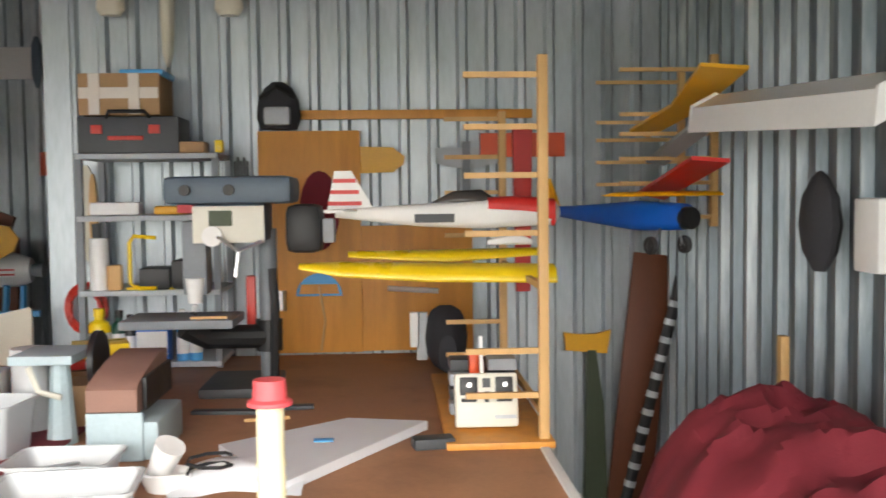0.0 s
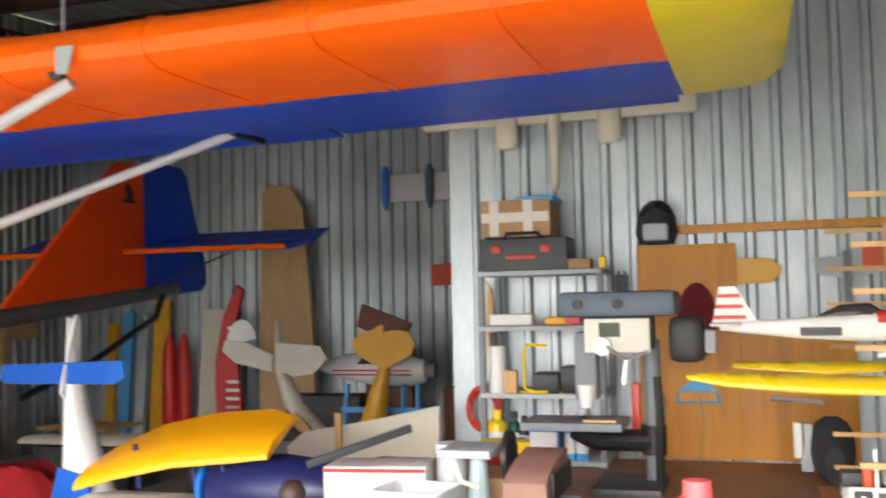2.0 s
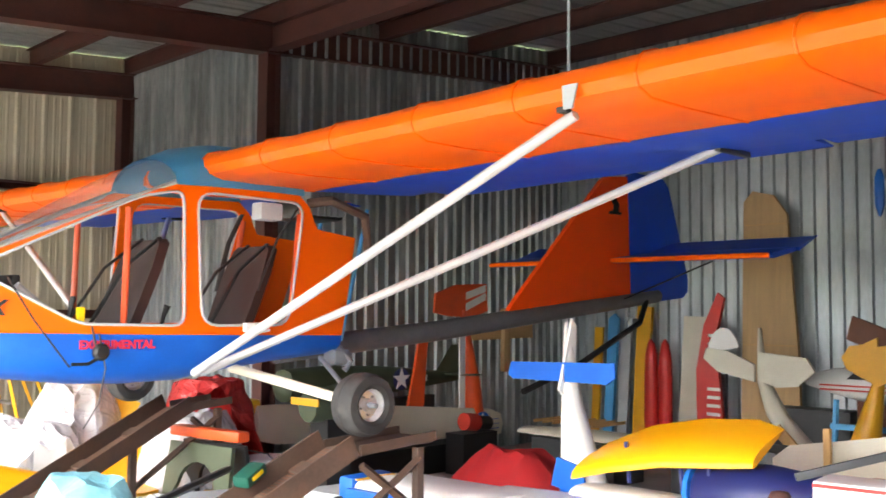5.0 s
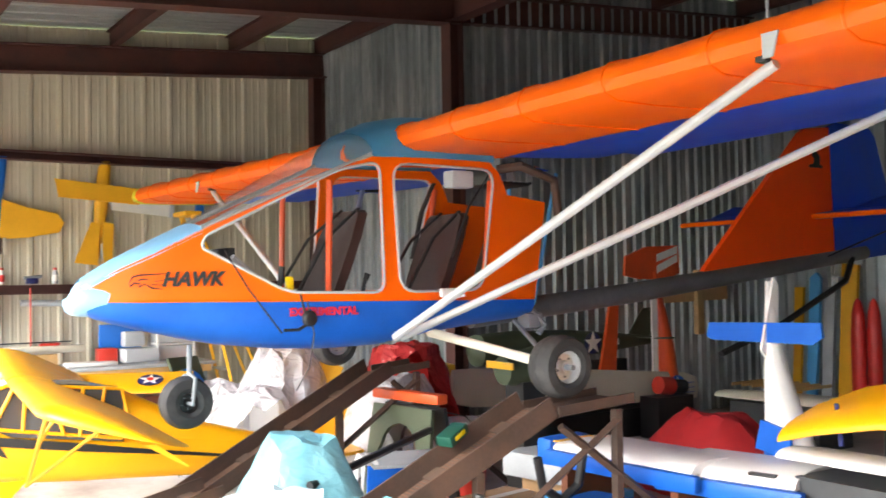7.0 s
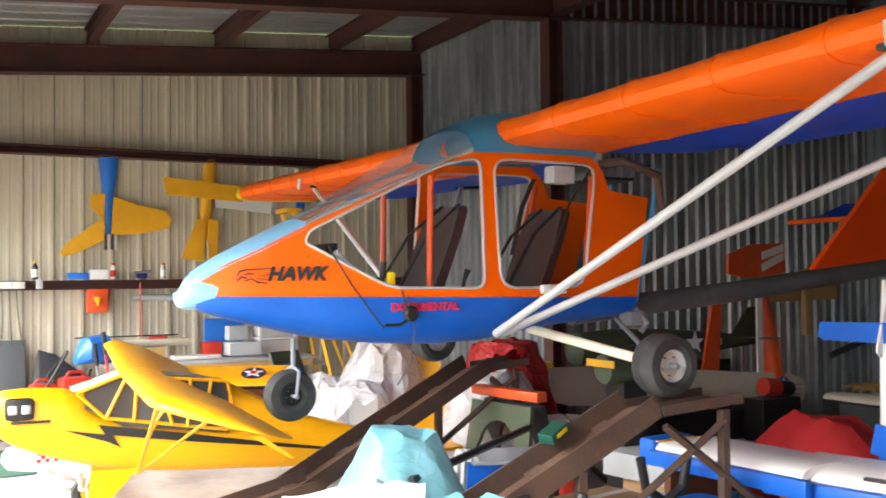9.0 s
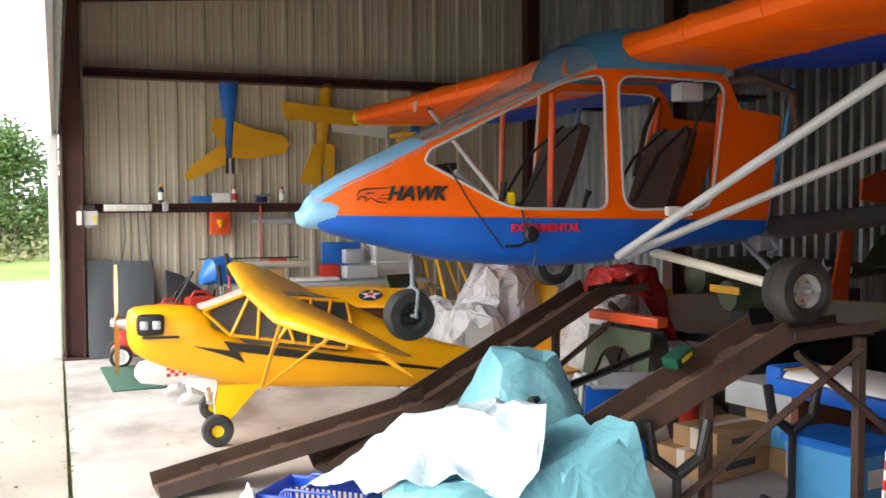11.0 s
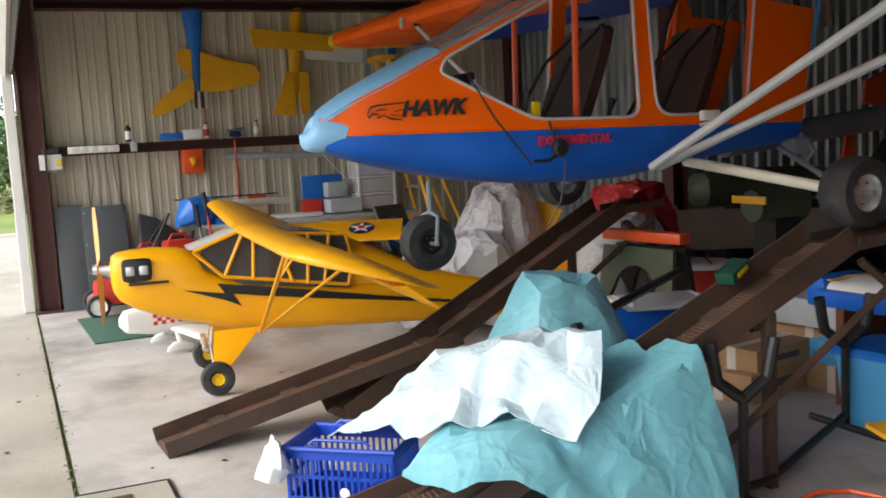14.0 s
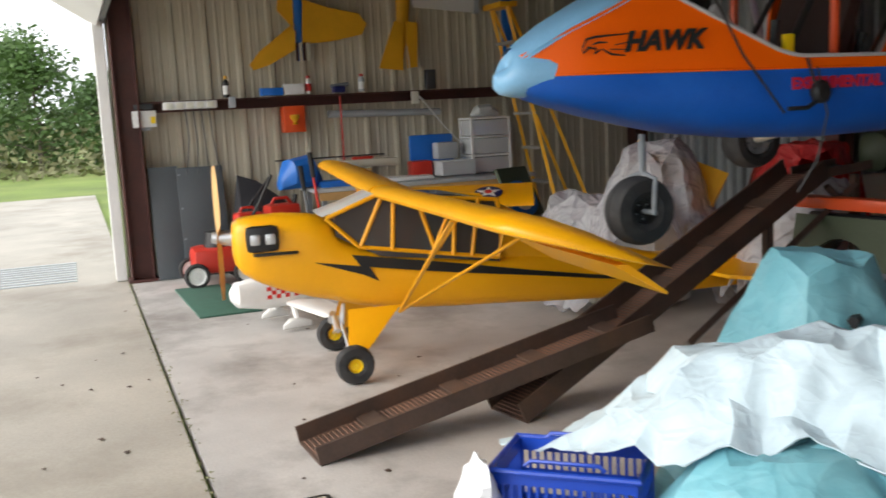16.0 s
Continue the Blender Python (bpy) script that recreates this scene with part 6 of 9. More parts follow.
bm = bmesh.new(); loft(bm, [[V3((r * 0.5 * math.cos(a), r * math.sin(a), z)) for a in [2 * math.pi * k / 14 for k in range(14)]] for r, z in ((0.03, -0.05), (0.045, 0.3), (0.06, 0.55), (0.10, 0.85), (0.105, 0.97))]); part("fuselage", bm, MODBLUE, hm, "", 50)
mw = Matrix(((0, 0, 1, 0), (1, 0, 0, 0), (0, 1, 0, 0), (0, 0, 0, 1)))
for poly, mtl, x in (([(0.02, 0.10), (0.05, 0.52), (0.3, 0.44), (0.60, 0.38), (0.67, 0.28), (0.62, 0.18), (0.3, 0.12)], AMBER, 0.03), ([(-0.04, 0.22), (-0.08, 0.28), (-0.40, 0.04), (-0.50, -0.08), (-0.46, -0.13), (-0.3, -0.08), (-0.05, 0.05)], AMBER, 0.04), ([(-0.05, 0.25), (-0.20, 0.42), (-0.18, 0.55), (-0.04, 0.55)], AMBER, 0.02)):
    bm = bmesh.new(); prism(bm, poly, 0.014, Matrix.Translation((x, 0, 0)) @ mw); part("tail_surface", bm, mtl, hm)
for k in range(4):
    bm = bmesh.new(); prism(bm, [(-0.07 + 0.035 * k, -0.05), (-0.045 + 0.035 * k, -0.06), (-0.045 + 0.035 * k, 0.12), (-0.07 + 0.035 * k, 0.11)], 0.02, Matrix.Translation((0.05, 0.02, 0)) @ mw); part("rudder_stripe", bm, BROWNS if k % 2 == 0 else CREAM, hm)
hy = thing("hanging_model", pose(-11.0, 2.2, 2.4), "amber yellow model aeroplane hung tail-down on the wall", "model aeroplane", "models on the cream wall")
bm = bmesh.new(); loft(bm, [[V3((r * 0.6 * math.cos(a), r * math.sin(a) + oy, z)) for a in [2 * math.pi * k / 12 for k in range(12)]] for r, z, oy in ((0.03, -0.55, -0.05), (0.06, -0.2, 0), (0.08, 0.2, 0.03), (0.07, 0.5, 0.06), (0.04, 0.58, 0.08))]); part("fuselage", bm, AMBER, hy, "", 50)
for poly in ([(-0.48, 0.36), (-0.44, 0.16), (0.42, 0.10), (0.47, 0.18), (0.42, 0.28)], [(-0.28, -0.55), (-0.10, -0.1), (-0.02, -0.12), (-0.03, -0.58)], [(0.01, -0.56), (0.03, -0.1), (0.14, -0.12), (0.12, -0.55)]):
    bm = bmesh.new(); prism(bm, poly, 0.018, Matrix.Translation((0.06, 0, 0)) @ mw); part("wing_panel", bm, AMBER, hy)
hw = thing("wing_panel", pose(-11.02, 2.68, 2.5), "white model wing panel hung on the wall", "wing panel")
bm = bmesh.new(); prism(bm, [(-0.36, 0.02), (-0.30, 0.1), (0.36, 0.12), (0.38, 0.0), (0.30, -0.12), (-0.34, -0.06)], 0.03, mw); part("panel", bm, WHITE, hw)
bm = bmesh.new(); prism(bm, [(0.30, -0.13), (0.36, -0.13), (0.37, 0.12), (0.33, 0.12)], 0.05, mw); part("end_cap", bm, GREYPL, hw)
bb2 = boxy("blue_float", (-11.02, 3.35, 2.25), (0.06, 0.10, 0.65), MODBLUE, "narrow blue model float hung on the wall", "float", 0.015)

# white model with red checks under the big yellow one
wc = model_plane("model_aeroplane", pose(-8.2, -0.08, 0.02, 0, 0, 8), "white low-wing model aeroplane with red chequer trim on floor", [(0, 0.03, 0.20, 0.27), (0.04, 0.085, 0.15, 0.32), (0.2, 0.10, 0.12, 0.34), (0.5, 0.10, 0.12, 0.32), (0.8, 0.07, 0.16, 0.28), (1.15, 0.025, 0.2, 0.25)], WHITE,
                 dict(span=1.7, chord=0.28, y=0.35, z=0.14, tip=0.8, dihedral=0.04), WHITE, (0.5, 0.16, 1.0, 0.25, 0.1), WHITE, [(0.95, 0.25), (1.08, 0.48), (1.18, 0.48), (1.2, 0.22)], WHITE)
for x in (-0.22, 0.22):
    bm = bmesh.new(); loft(bm, [superring(y, w, 0.0, h, 10, 0.9) for y, w, h in ((0.28, 0.012, 0.03), (0.33, 0.03, 0.07), (0.40, 0.03, 0.07), (0.48, 0.01, 0.04))]); ob = part("wheel_pant", bm, WHITE, wc); ob.location.x = x
    bm = bmesh.new(); tube(bm, [(x, 0.38, 0.06), (x * 0.7, 0.38, 0.15)], 0.02, 6); part("gear_leg", bm, WHITE, wc)
for i in range(7):
    for j in range(3):
        if (i + j) % 2 == 0:
            bm = bmesh.new(); box(bm, (0.1, 0.24 + 0.032 * i, 0.21 + 0.028 * j), (0.006, 0.031, 0.027)); part("red_check", bm, RED, wc)

# yellow star wing, roundel and the film-covered heap
yw = thing("star_wing", Matrix.Translation((-8.62, 1.86, 0.70)) @ pose(0, 0, 0, 20, 0, 65), "yellow model wing with a star roundel lying flat", "wing panel")
bm = bmesh.new(); loft(bm, [wing_ring((x, -0.1, 0), 0.42, 0.8, (0, 1, 0), (0, 0, 1)) for x in (-0.5, 0.2, 0.5)]); part("wing_skin", bm, YELLOW, yw)
def star(r, n=5):
    return [((r if k % 2 == 0 else r * 0.4) * math.sin(math.pi * k / n), (r if k % 2 == 0 else r * 0.4) * math.cos(math.pi * k / n)) for k in range(2 * n)]
def disc(r, n=20):
    return [(r * math.cos(2 * math.pi * k / n), r * math.sin(2 * math.pi * k / n)) for k in range(n)]
for poly, mtl, z in ((disc(0.11), NAVY, 0.040), (star(0.10), WHITE, 0.045), (disc(0.03), RED, 0.05)):
    bm = bmesh.new(); prism(bm, poly, 0.004, Matrix.Translation((0.15, 0.08, z))); part("roundel", bm, mtl, yw)
boxy("wooden_trestle", (-8.85, 2.0, 0.31), (0.5, 0.4, 0.62), DKWOOD, "dark wooden trestle box beneath the star wing", "trestle", 0.01)
rd = thing("roundel_panel", Matrix.Translation((-9.25, 2.6, 0.62)) @ pose(0, 0, 0, 0, 62, 20), "olive model panel with blue white and red roundel", "wing panel")
bm = bmesh.new(); prism(bm, [(-0.3, -0.16), (0.3, -0.16), (0.3, 0.2), (-0.3, 0.2)], 0.03, Matrix.Identity(4)); part("panel", bm, OLIVE, rd)
for r, mtl, z in ((0.17, MODBLUE, 0.018), (0.11, WHITE, 0.021), (0.04, RED, 0.024)):
    bm = bmesh.new(); prism(bm, disc(r), 0.006, Matrix.Translation((0, 0, z))); part("roundel", bm, mtl, rd)
boxy("crate", (-9.3, 2.65, 0.24), (0.4, 0.5, 0.48), DKGREY, "dark crate behind the star wing", "crate", 0.02)


def heap(*peaks):
    return lambda x, y: max(0.02, *[tent(x, y, *p) for p in peaks])


crumpled_sheet([(-8.45, 2.55), (-8.2, 2.15), (-7.7, 1.98), (-7.2, 2.05), (-6.9, 2.35), (-6.80, 2.9), (-7.05, 3.4), (-7.6, 3.5), (-8.2, 3.1)], heap((-7.42, 2.76, 0.66, 0.66, 1.06, 0.35), (-7.15, 2.45, 0.50, 0.42, 0.72, 0.5), (-7.95, 2.45, 0.55, 0.48, 0.70, 0.4)),
               FILM, "clear crumpled plastic dust sheet draped over stored models", 11, 0.11, 0.085, 0.03, name="dust_sheet")
crumpled_sheet([(-6.98, 3.2), (-6.75, 2.8), (-6.35, 2.72), (-6.06, 3.0), (-6.05, 3.5), (-6.4, 3.8), (-6.85, 3.7)], heap((-6.5, 3.25, 0.55, 0.58, 0.84, 0.45)),
               FILM, "clear plastic dust sheet over an amber stored wing", 15, 0.10, 0.07, 0.03, name="dust_sheet")
crumpled_sheet([(-7.5, 3.45), (-7.2, 3.22), (-6.85, 3.30), (-6.62, 3.75), (-6.8, 4.15), (-7.3, 4.2), (-7.6, 3.9)], heap((-7.0, 3.68, 0.60, 0.55, 1.03, 0.5)),
               REDFILM, "red plastic sheet heaped beside the clear one", 19, 0.12, 0.06, 0.03, name="plastic_sheet")
for c, s, mtl, lab, r in (((-7.45, 2.75, 0.42), (0.42, 0.4, 0.82), WHITE, "white stored fuselage under the plastic sheet", 14), ((-7.0, 3.68, 0.46), (0.30, 0.35, 0.90), RED, "red stored model beneath the red plastic sheet", -10), ((-6.5, 3.25, 0.33), (0.34, 0.36, 0.62), AMBER, "amber stored wing under the plastic sheet", 25), ((-7.55, 2.4, 0.22), (0.3, 0.2, 0.4), CREAM, "cream stored box under the plastic sheet", -15)):
    boxy("stored_model", c, s, mtl, lab, "model part", 0.08, r)
aw = thing("wing_panel", Matrix.Translation((-7.5, 2.9, 0.9)) @ pose(0, 0, 0, 70, 20, 30), "amber model wing poking out of the plastic sheet", "wing panel")
bm = bmesh.new(); loft(bm, [wing_ring((x, -0.14, 0), 0.3, 0.8, (0, 1, 0), (0, 0, 1)) for x in (-0.3, 0.2, 0.42)]); part("wing_skin", bm, AMBER, aw)

# ---- stored things below and behind the ultralight ----
def saw_stool():
    s = thing("sawhorse", pose(-5.85, 3.0, 0, 0, 0, 8), "folding plastic sawhorse with orange top and olive body", "sawhorse")
    bm = bmesh.new(); box(bm, (0, 0, 0.80), (0.72, 0.10, 0.07), None, 0.015); part("top_bar", bm, REDOR, s)
    for yy in (-0.12, 0.12):
        bm = bmesh.new()
        out = [(-0.36, 0.0), (-0.32, 0.74), (0.32, 0.74), (0.36, 0.0), (0.28, 0.0), (0.22, 0.42)] + arc_poly(0, 0.42, 0.2, 0.2, 10, 170, 8) + [(-0.22, 0.42), (-0.28, 0.0)]
        prism(bm, out, 0.03, Matrix.Translation((0, yy * 1.3, 0)) @ pose(0, 0, 0, 90 + (8 if yy > 0 else -8), 0, 0))
        part("side_frame", bm, OLIVE if yy < 0 else BLACK, s)
    bm = bmesh.new(); box(bm, (0, 0, 0.36), (0.5, 0.24, 0.02)); part("tray", bm, BLACK, s)
saw_stool()
yc = thing("yellow_case", pose(-7.55, 4.3, 0), "tall yellow plastic case with black latch", "case")
bm = bmesh.new(); box(bm, (0, 0, 0.42), (0.42, 0.28, 0.84), None, 0.04); part("case_body", bm, YBRIGHT, yc)
bm = bmesh.new(); box(bm, (0.05, -0.145, 0.68), (0.14, 0.02, 0.12), None, 0.01); part("latch", bm, BLACK, yc)
rb = thing("bucket", pose(-5.95, 3.55, 0), "red plastic bucket with a white lid", "bucket")
bm = bmesh.new(); revolve(bm, [(0.001, 0), (0.14, 0), (0.18, 0.52), (0.185, 0.53), (0.001, 0.53)], Matrix.Identity(4), 24); part("pail", bm, REDPL, rb)
bm = bmesh.new(); revolve(bm, [(0.19, 0.53), (0.195, 0.56), (0.17, 0.575), (0.001, 0.57)], Matrix.Identity(4), 24); part("lid", bm, WHITE, rb)
bm = bmesh.new(); tube(bm, [(0.19, 0, 0.5), (0.15, -0.1, 0.62), (-0.15, -0.1, 0.62), (-0.19, 0, 0.5)], 0.005, 6); part("bail", bm, BLACK, rb)

# folding chair, blue sling in a white tube frame
fc = thing("folding_chair", pose(-5.05, 2.40, 0, 0, 0, -20), "folded lawn chair with blue sling and white frame", "chair")
for y in (-0.24, -0.20, 0.22):
    bm = bmesh.new(); tube(bm, [(-0.10, y, 0.02), (0.06, y, 0.56), (0.12, y, 0.60), (0.50, y, 0.62)], 0.014, 8); part("frame_tube", bm, WHITE, fc)
bm = bmesh.new(); box(bm, (0, 0, 0), (0.02, 0.40, 0.52), Matrix.Translation((0.02, 0.02, 0.30)) @ pose(0, 0, 0, 0, 16, 0), 0.006); part("sling", bm, BLUE_POD, fc, "blue fabric sling")
bm = bmesh.new(); box(bm, (0.32, 0, 0.60), (0.42, 0.44, 0.02), None, 0.006); part("sling", bm, GREYPL, fc, "pale grey fabric")
bm = bmesh.new(); tube(bm, [(-4.16, 1.40, 0.66), (-5.0, 2.62, 0.70)], 0.022, 6)
solid("black_bar", bm, BLACK, "long black bar resting between tarpaulin and chair", "bar")
ch = thing("battery_charger", Matrix.Translation((-3.86, 2.02, 0.845)) @ pose(0, 0, 0, 21, 0, 20), "green battery charger with yellow mark on the ramp", "charger")
bm = bmesh.new(); box(bm, (0, 0, 0.035), (0.09, 0.15, 0.055), None, 0.012); part("charger_case", bm, GREEN, ch)
bm = bmesh.new(); box(bm, (0.047, 0, 0.038), (0.004, 0.08, 0.02)); part("yellow_mark", bm, YBRIGHT, ch)

# padded tubular model stand
st = thing("model_stand", pose(-3.72, 2.2, 0), "black tubular model stand with foam-padded cradle arms", "stand")
for cx, cy in ((0.15, -0.40), (-0.30, 0.62)):
    bm = bmesh.new(); tube(bm, [(cx, cy, 0.02), (cx, cy, 0.44)], 0.02, 8); part("post", bm, BLACK, st)
    for s in (1, -1):
        bm = bmesh.new(); tube(bm, [(cx, cy, 0.42), (cx + 0.03 * s, cy + 0.10 * s, 0.50), (cx + 0.035 * s, cy + 0.13 * s, 0.66)], 0.026, 10); part("padded_arm", bm, BLACK, st)
    bm = bmesh.new(); tube(bm, [(cx - 0.22, cy, 0.02), (cx + 0.24, cy, 0.02)], 0.018, 8); part("foot", bm, BLACK, st)
bm = bmesh.new(); tube(bm, [(0.15, -0.40, 0.06), (0.12, -0.25, 0.05), (-0.26, 0.48, 0.05), (-0.30, 0.62, 0.08)], 0.018, 8); part("base_rail", bm, BLACK, st)

# cartons and bins on the floor
def carton(c, s, mtl, lab, rot=0, tape=True):
    o = thing("carton", Matrix.Translation((c[0], c[1], c[2])) @ pose(0, 0, 0, 0, 0, rot), lab, "carton", "floor cartons")
    bm = bmesh.new(); box(bm, (0, 0, s[2] / 2), s, None, 0.006); part("carton_body", bm, mtl, o)
    if tape:
        bm = bmesh.new(); box(bm, (0, 0, s[2] / 2), (0.06, s[1] + 0.004, s[2] + 0.004)); part("tape", bm, TAPE, o)
    bm = bmesh.new(); box(bm, (s[0] / 2 + 0.001, 0, s[2] * 0.5), (0.003, s[1] * 0.5, s[2] * 0.28)); part("printed_panel", bm, DKGREY if mtl is CARD else WHITE, o)
carton((-4.85, 2.95, 0.002), (0.42, 0.55, 0.16), CARD, "flat brown cardboard carton on the floor", 15)
carton((-4.80, 3.0, 0.165), (0.34, 0.48, 0.12), CARD, "brown carton with dark printing on another", 10)
carton((-4.5, 3.55, 0.002), (0.5, 0.6, 0.15), CARD, "brown cardboard carton on the floor", -5)
carton((-4.55, 3.5, 0.156), (0.30, 0.5, 0.13), SKYBLUE, "turquoise printed carton on a brown one", 5, False)
carton((-5.0, 3.75, 0.30), (0.6, 0.7, 0.16), GREYPL, "wide grey kit box on a stack", 8, False)
carton((-5.0, 3.78, 0.002), (0.5, 0.5, 0.295), CARD, "brown carton beneath the kit box", 8)
bn = thing("storage_bin", pose(-3.92, 3.05, 0, 0, 0, 8), "blue plastic storage bin with a fitted lid", "bin")
bm = bmesh.new(); loft(bm, [[V3((x * k, y * k, z)) for x, y in rounded(0.46, 0.36, 0.04)] for z, k in ((0.002, 0.86), (0.36, 1.0))]); part("bin_body", bm, SKYBLUE, bn)
bm = bmesh.new(); loft(bm, [[V3((x * k, y * k, z)) for x, y in rounded(0.50, 0.40, 0.05)] for z, k in ((0.36, 1.0), (0.385, 1.0), (0.40, 0.93))]); part("bin_lid", bm, MODBLUE, bn)
bm = bmesh.new(); box(bm, (0.235, -0.05, 0.24), (0.006, 0.11, 0.09)); part("paper_label", bm, WHITE, bn)

# orange extension lead and blue bar on the floor
bm = bmesh.new()
tube(bm, [(-3.25 + 0.22 * math.cos(k * 0.6), 1.95 + 0.25 * math.sin(k * 0.6) + 0.02 * k, 0.014 + 0.002 * (k % 3)) for k in range(14)], 0.009, 6)
solid("extension_lead", bm, REDOR, "orange extension lead coiled on the floor", "lead")
bm = bmesh.new(); box(bm, (0, 0, 0.03), (0.05, 2.0, 0.05), None, 0.006)
o = solid("steel_bar", bm, BLUE_POD, "blue painted steel bar on the floor", "bar"); o.matrix_world = pose(-3.20, 2.75, 0.002, 0, 0, 24)
bm = bmesh.new(); box(bm, (0, 0, 0.03), (0.06, 1.9, 0.06), None, 0.006)
o = solid("steel_bar", bm, RUSTY, "brown rusted steel bar on the floor", "bar"); o.matrix_world = pose(-3.38, 2.80, 0.002, 0, 0, 24)

# red-striped rudder and yellow tail of a model lying at the near side
rt = thing("model_tail", pose(-2.30, 2.05, 0.0), "yellow model tailplane with red and white striped rudder", "model part")
bm = bmesh.new(); prism(bm, [(-0.30, 0.0), (0.02, 0.10), (0.10, 0.0), (0.0, -0.22), (-0.24, -0.10)], 0.014, pose(-0.05, 0.05, 0.60, 8, -10, 20)); part("tailplane", bm, YELLOW, rt)
for k in range(6):
    bm = bmesh.new(); box(bm, (0.02, 0.0, 0.50 + 0.045 * k), (0.016, 0.16 - 0.012 * k, 0.045)); part("rudder_stripe", bm, RED if k % 2 == 0 else WHITE, rt)
bm = bmesh.new(); loft(bm, [superring(y, w, 0.38, 0.38 + h, 12) for y, w, h in ((0.0, 0.03, 0.12), (0.5, 0.10, 0.22), (0.9, 0.12, 0.24))]); part("fuselage", bm, YELLOW, rt)
bm = bmesh.new(); box(bm, (0.0, 0.75, 0.19), (0.3, 0.3, 0.375)); part("cradle", bm, DKWOOD, rt)

# white-and-blue model: wing panel laid level, fuselage standing on its nose
ww = thing("wing_panel", pose(-3.95, 3.25, 0, 0, 0, 4), "white model wing with blue edge laid on trestles", "wing panel")
bm = bmesh.new(); loft(bm, [wing_ring((x, -0.15, 0.62), 0.5, 0.9, (0, 1, 0.05), (0, 0, 1)) for x in (-0.44, 0.0, 0.55)]); part("wing_skin", bm, WHITE, ww)
bm = bmesh.new(); box(bm, (0.06, -0.16, 0.575), (1.08, 0.06, 0.09), None, 0.02); part("leading_edge", bm, BLUE_POD, ww)
bm = bmesh.new(); box(bm, (-0.50, 0.0, 0.60), (0.12, 0.34, 0.16), None, 0.03); part("wing_tip", bm, BLUE_POD, ww)
bm = bmesh.new(); box(bm, (-0.40, -0.02, 0.672), (0.03, 0.3, 0.006)); part("orange_line", bm, AMBER, ww)
for x in (-0.4, 0.4):
    bm = bmesh.new(); box(bm, (x, 0.1, 0.29), (0.05, 0.4, 0.58)); part("trestle", bm, DKWOOD, ww)
w2 = thing("wing_panel", pose(-3.25, 3.45, 0, 0, 0, 12), "white and blue model wing with black square on trestle", "wing panel")
bm = bmesh.new(); loft(bm, [wing_ring((x, -0.2, 0.60), 0.5, 0.9, (0, 1, 0.1), (0, 0, 1)) for x in (-0.42, 0.30)]); part("wing_skin", bm, WHITE, w2)
bm = bmesh.new(); box(bm, (-0.05, -0.21, 0.55), (0.8, 0.06, 0.09), None, 0.02); part("leading_edge", bm, BLUE_POD, w2)
bm = bmesh.new(); box(bm, (0.12, -0.10, 0.638), (0.14, 0.14, 0.02)); part("black_square", bm, BLACK, w2)
bm = bmesh.new(); box(bm, (0, 0.1, 0.27), (0.3, 0.3, 0.54)); part("trestle", bm, DKWOOD, w2)

vf = thing("standing_model", pose(-3.42, 3.95, 0), "white and blue model fuselage standing on its nose", "model aeroplane")
bm = bmesh.new()
loft(bm, [[V3((cx + w * math.cos(a), d * math.sin(a), z)) for a in [2 * math.pi * k / 14 for k in range(14)]] for z, w, d, cx in ((0.02, 0.10, 0.10, 0.06), (0.30, 0.16, 0.14, 0.06), (0.62, 0.16, 0.14, 0.03), (0.66, 0.155, 0.14, 0.03))])
part("nose_section", bm, BLUE_POD, vf, "bright blue nose section", 50)
bm = bmesh.new()
loft(bm, [[V3((cx + w * math.cos(a), d * math.sin(a), z)) for a in [2 * math.pi * k / 14 for k in range(14)]] for z, w, d, cx in ((0.66, 0.145, 0.13, 0.02), (0.85, 0.10, 0.11, -0.02), (1.1, 0.055, 0.08, -0.065), (1.35, 0.03, 0.05, -0.088), (1.58, 0.010, 0.02, -0.105))])
part("tail_section", bm, WHITE, vf, "white tapering tail section", 50)
bm = bmesh.new(); prism(bm, [(-0.42, -0.04), (-0.40, 0.04), (0.35, 0.06), (0.36, -0.02), (0.3, -0.06), (-0.38, -0.06)], 0.015, Matrix.Translation((-0.08, -0.06, 1.30)) @ pose(0, 0, 0, 90, 0, 0)); part("tailplane", bm, BLUE_POD, vf, "bright blue tailplane")
bm = bmesh.new(); prism(bm, [(-0.14, 0.66), (0.10, 0.62), (0.08, 0.78), (-0.1, 0.82)], 0.02, Matrix.Translation((0.03, -0.13, 0)) @ pose(0, 0, 0, 90, 0, 0)); part("canopy_frame", bm, BLUE_POD, vf)
bm = bmesh.new(); prism(bm, [(0.0, 1.05), (0.02, 1.56), (-0.02, 1.6), (-0.14, 1.2)], 0.014, Matrix.Translation((-0.08, 0.03, 0)) @ pose(0, 0, 0, 90, 0, 90)); part("tail_fin", bm, WHITE, vf)

# big yellow biplane wing with navy cowl near the bench
yb = thing("yellow_wing", pose(-2.55, 3.62, 0.0), "yellow model wing standing on navy struts over fuselage", "model aeroplane")
bm = bmesh.new(); loft(bm, [wing_ring((x, -0.22, 0.90 + dz), c, 1.0, (0, 0.9, 0.42), (0, -0.42, 0.9)) for x, c, dz in ((-0.52, 0.36, -0.10), (-0.3, 0.46, -0.04), (0.0, 0.46, 0.02), (0.3, 0.44, 0.05), (0.47, 0.34, 0.07))]); part("upper_wing", bm, YELLOW, yb)
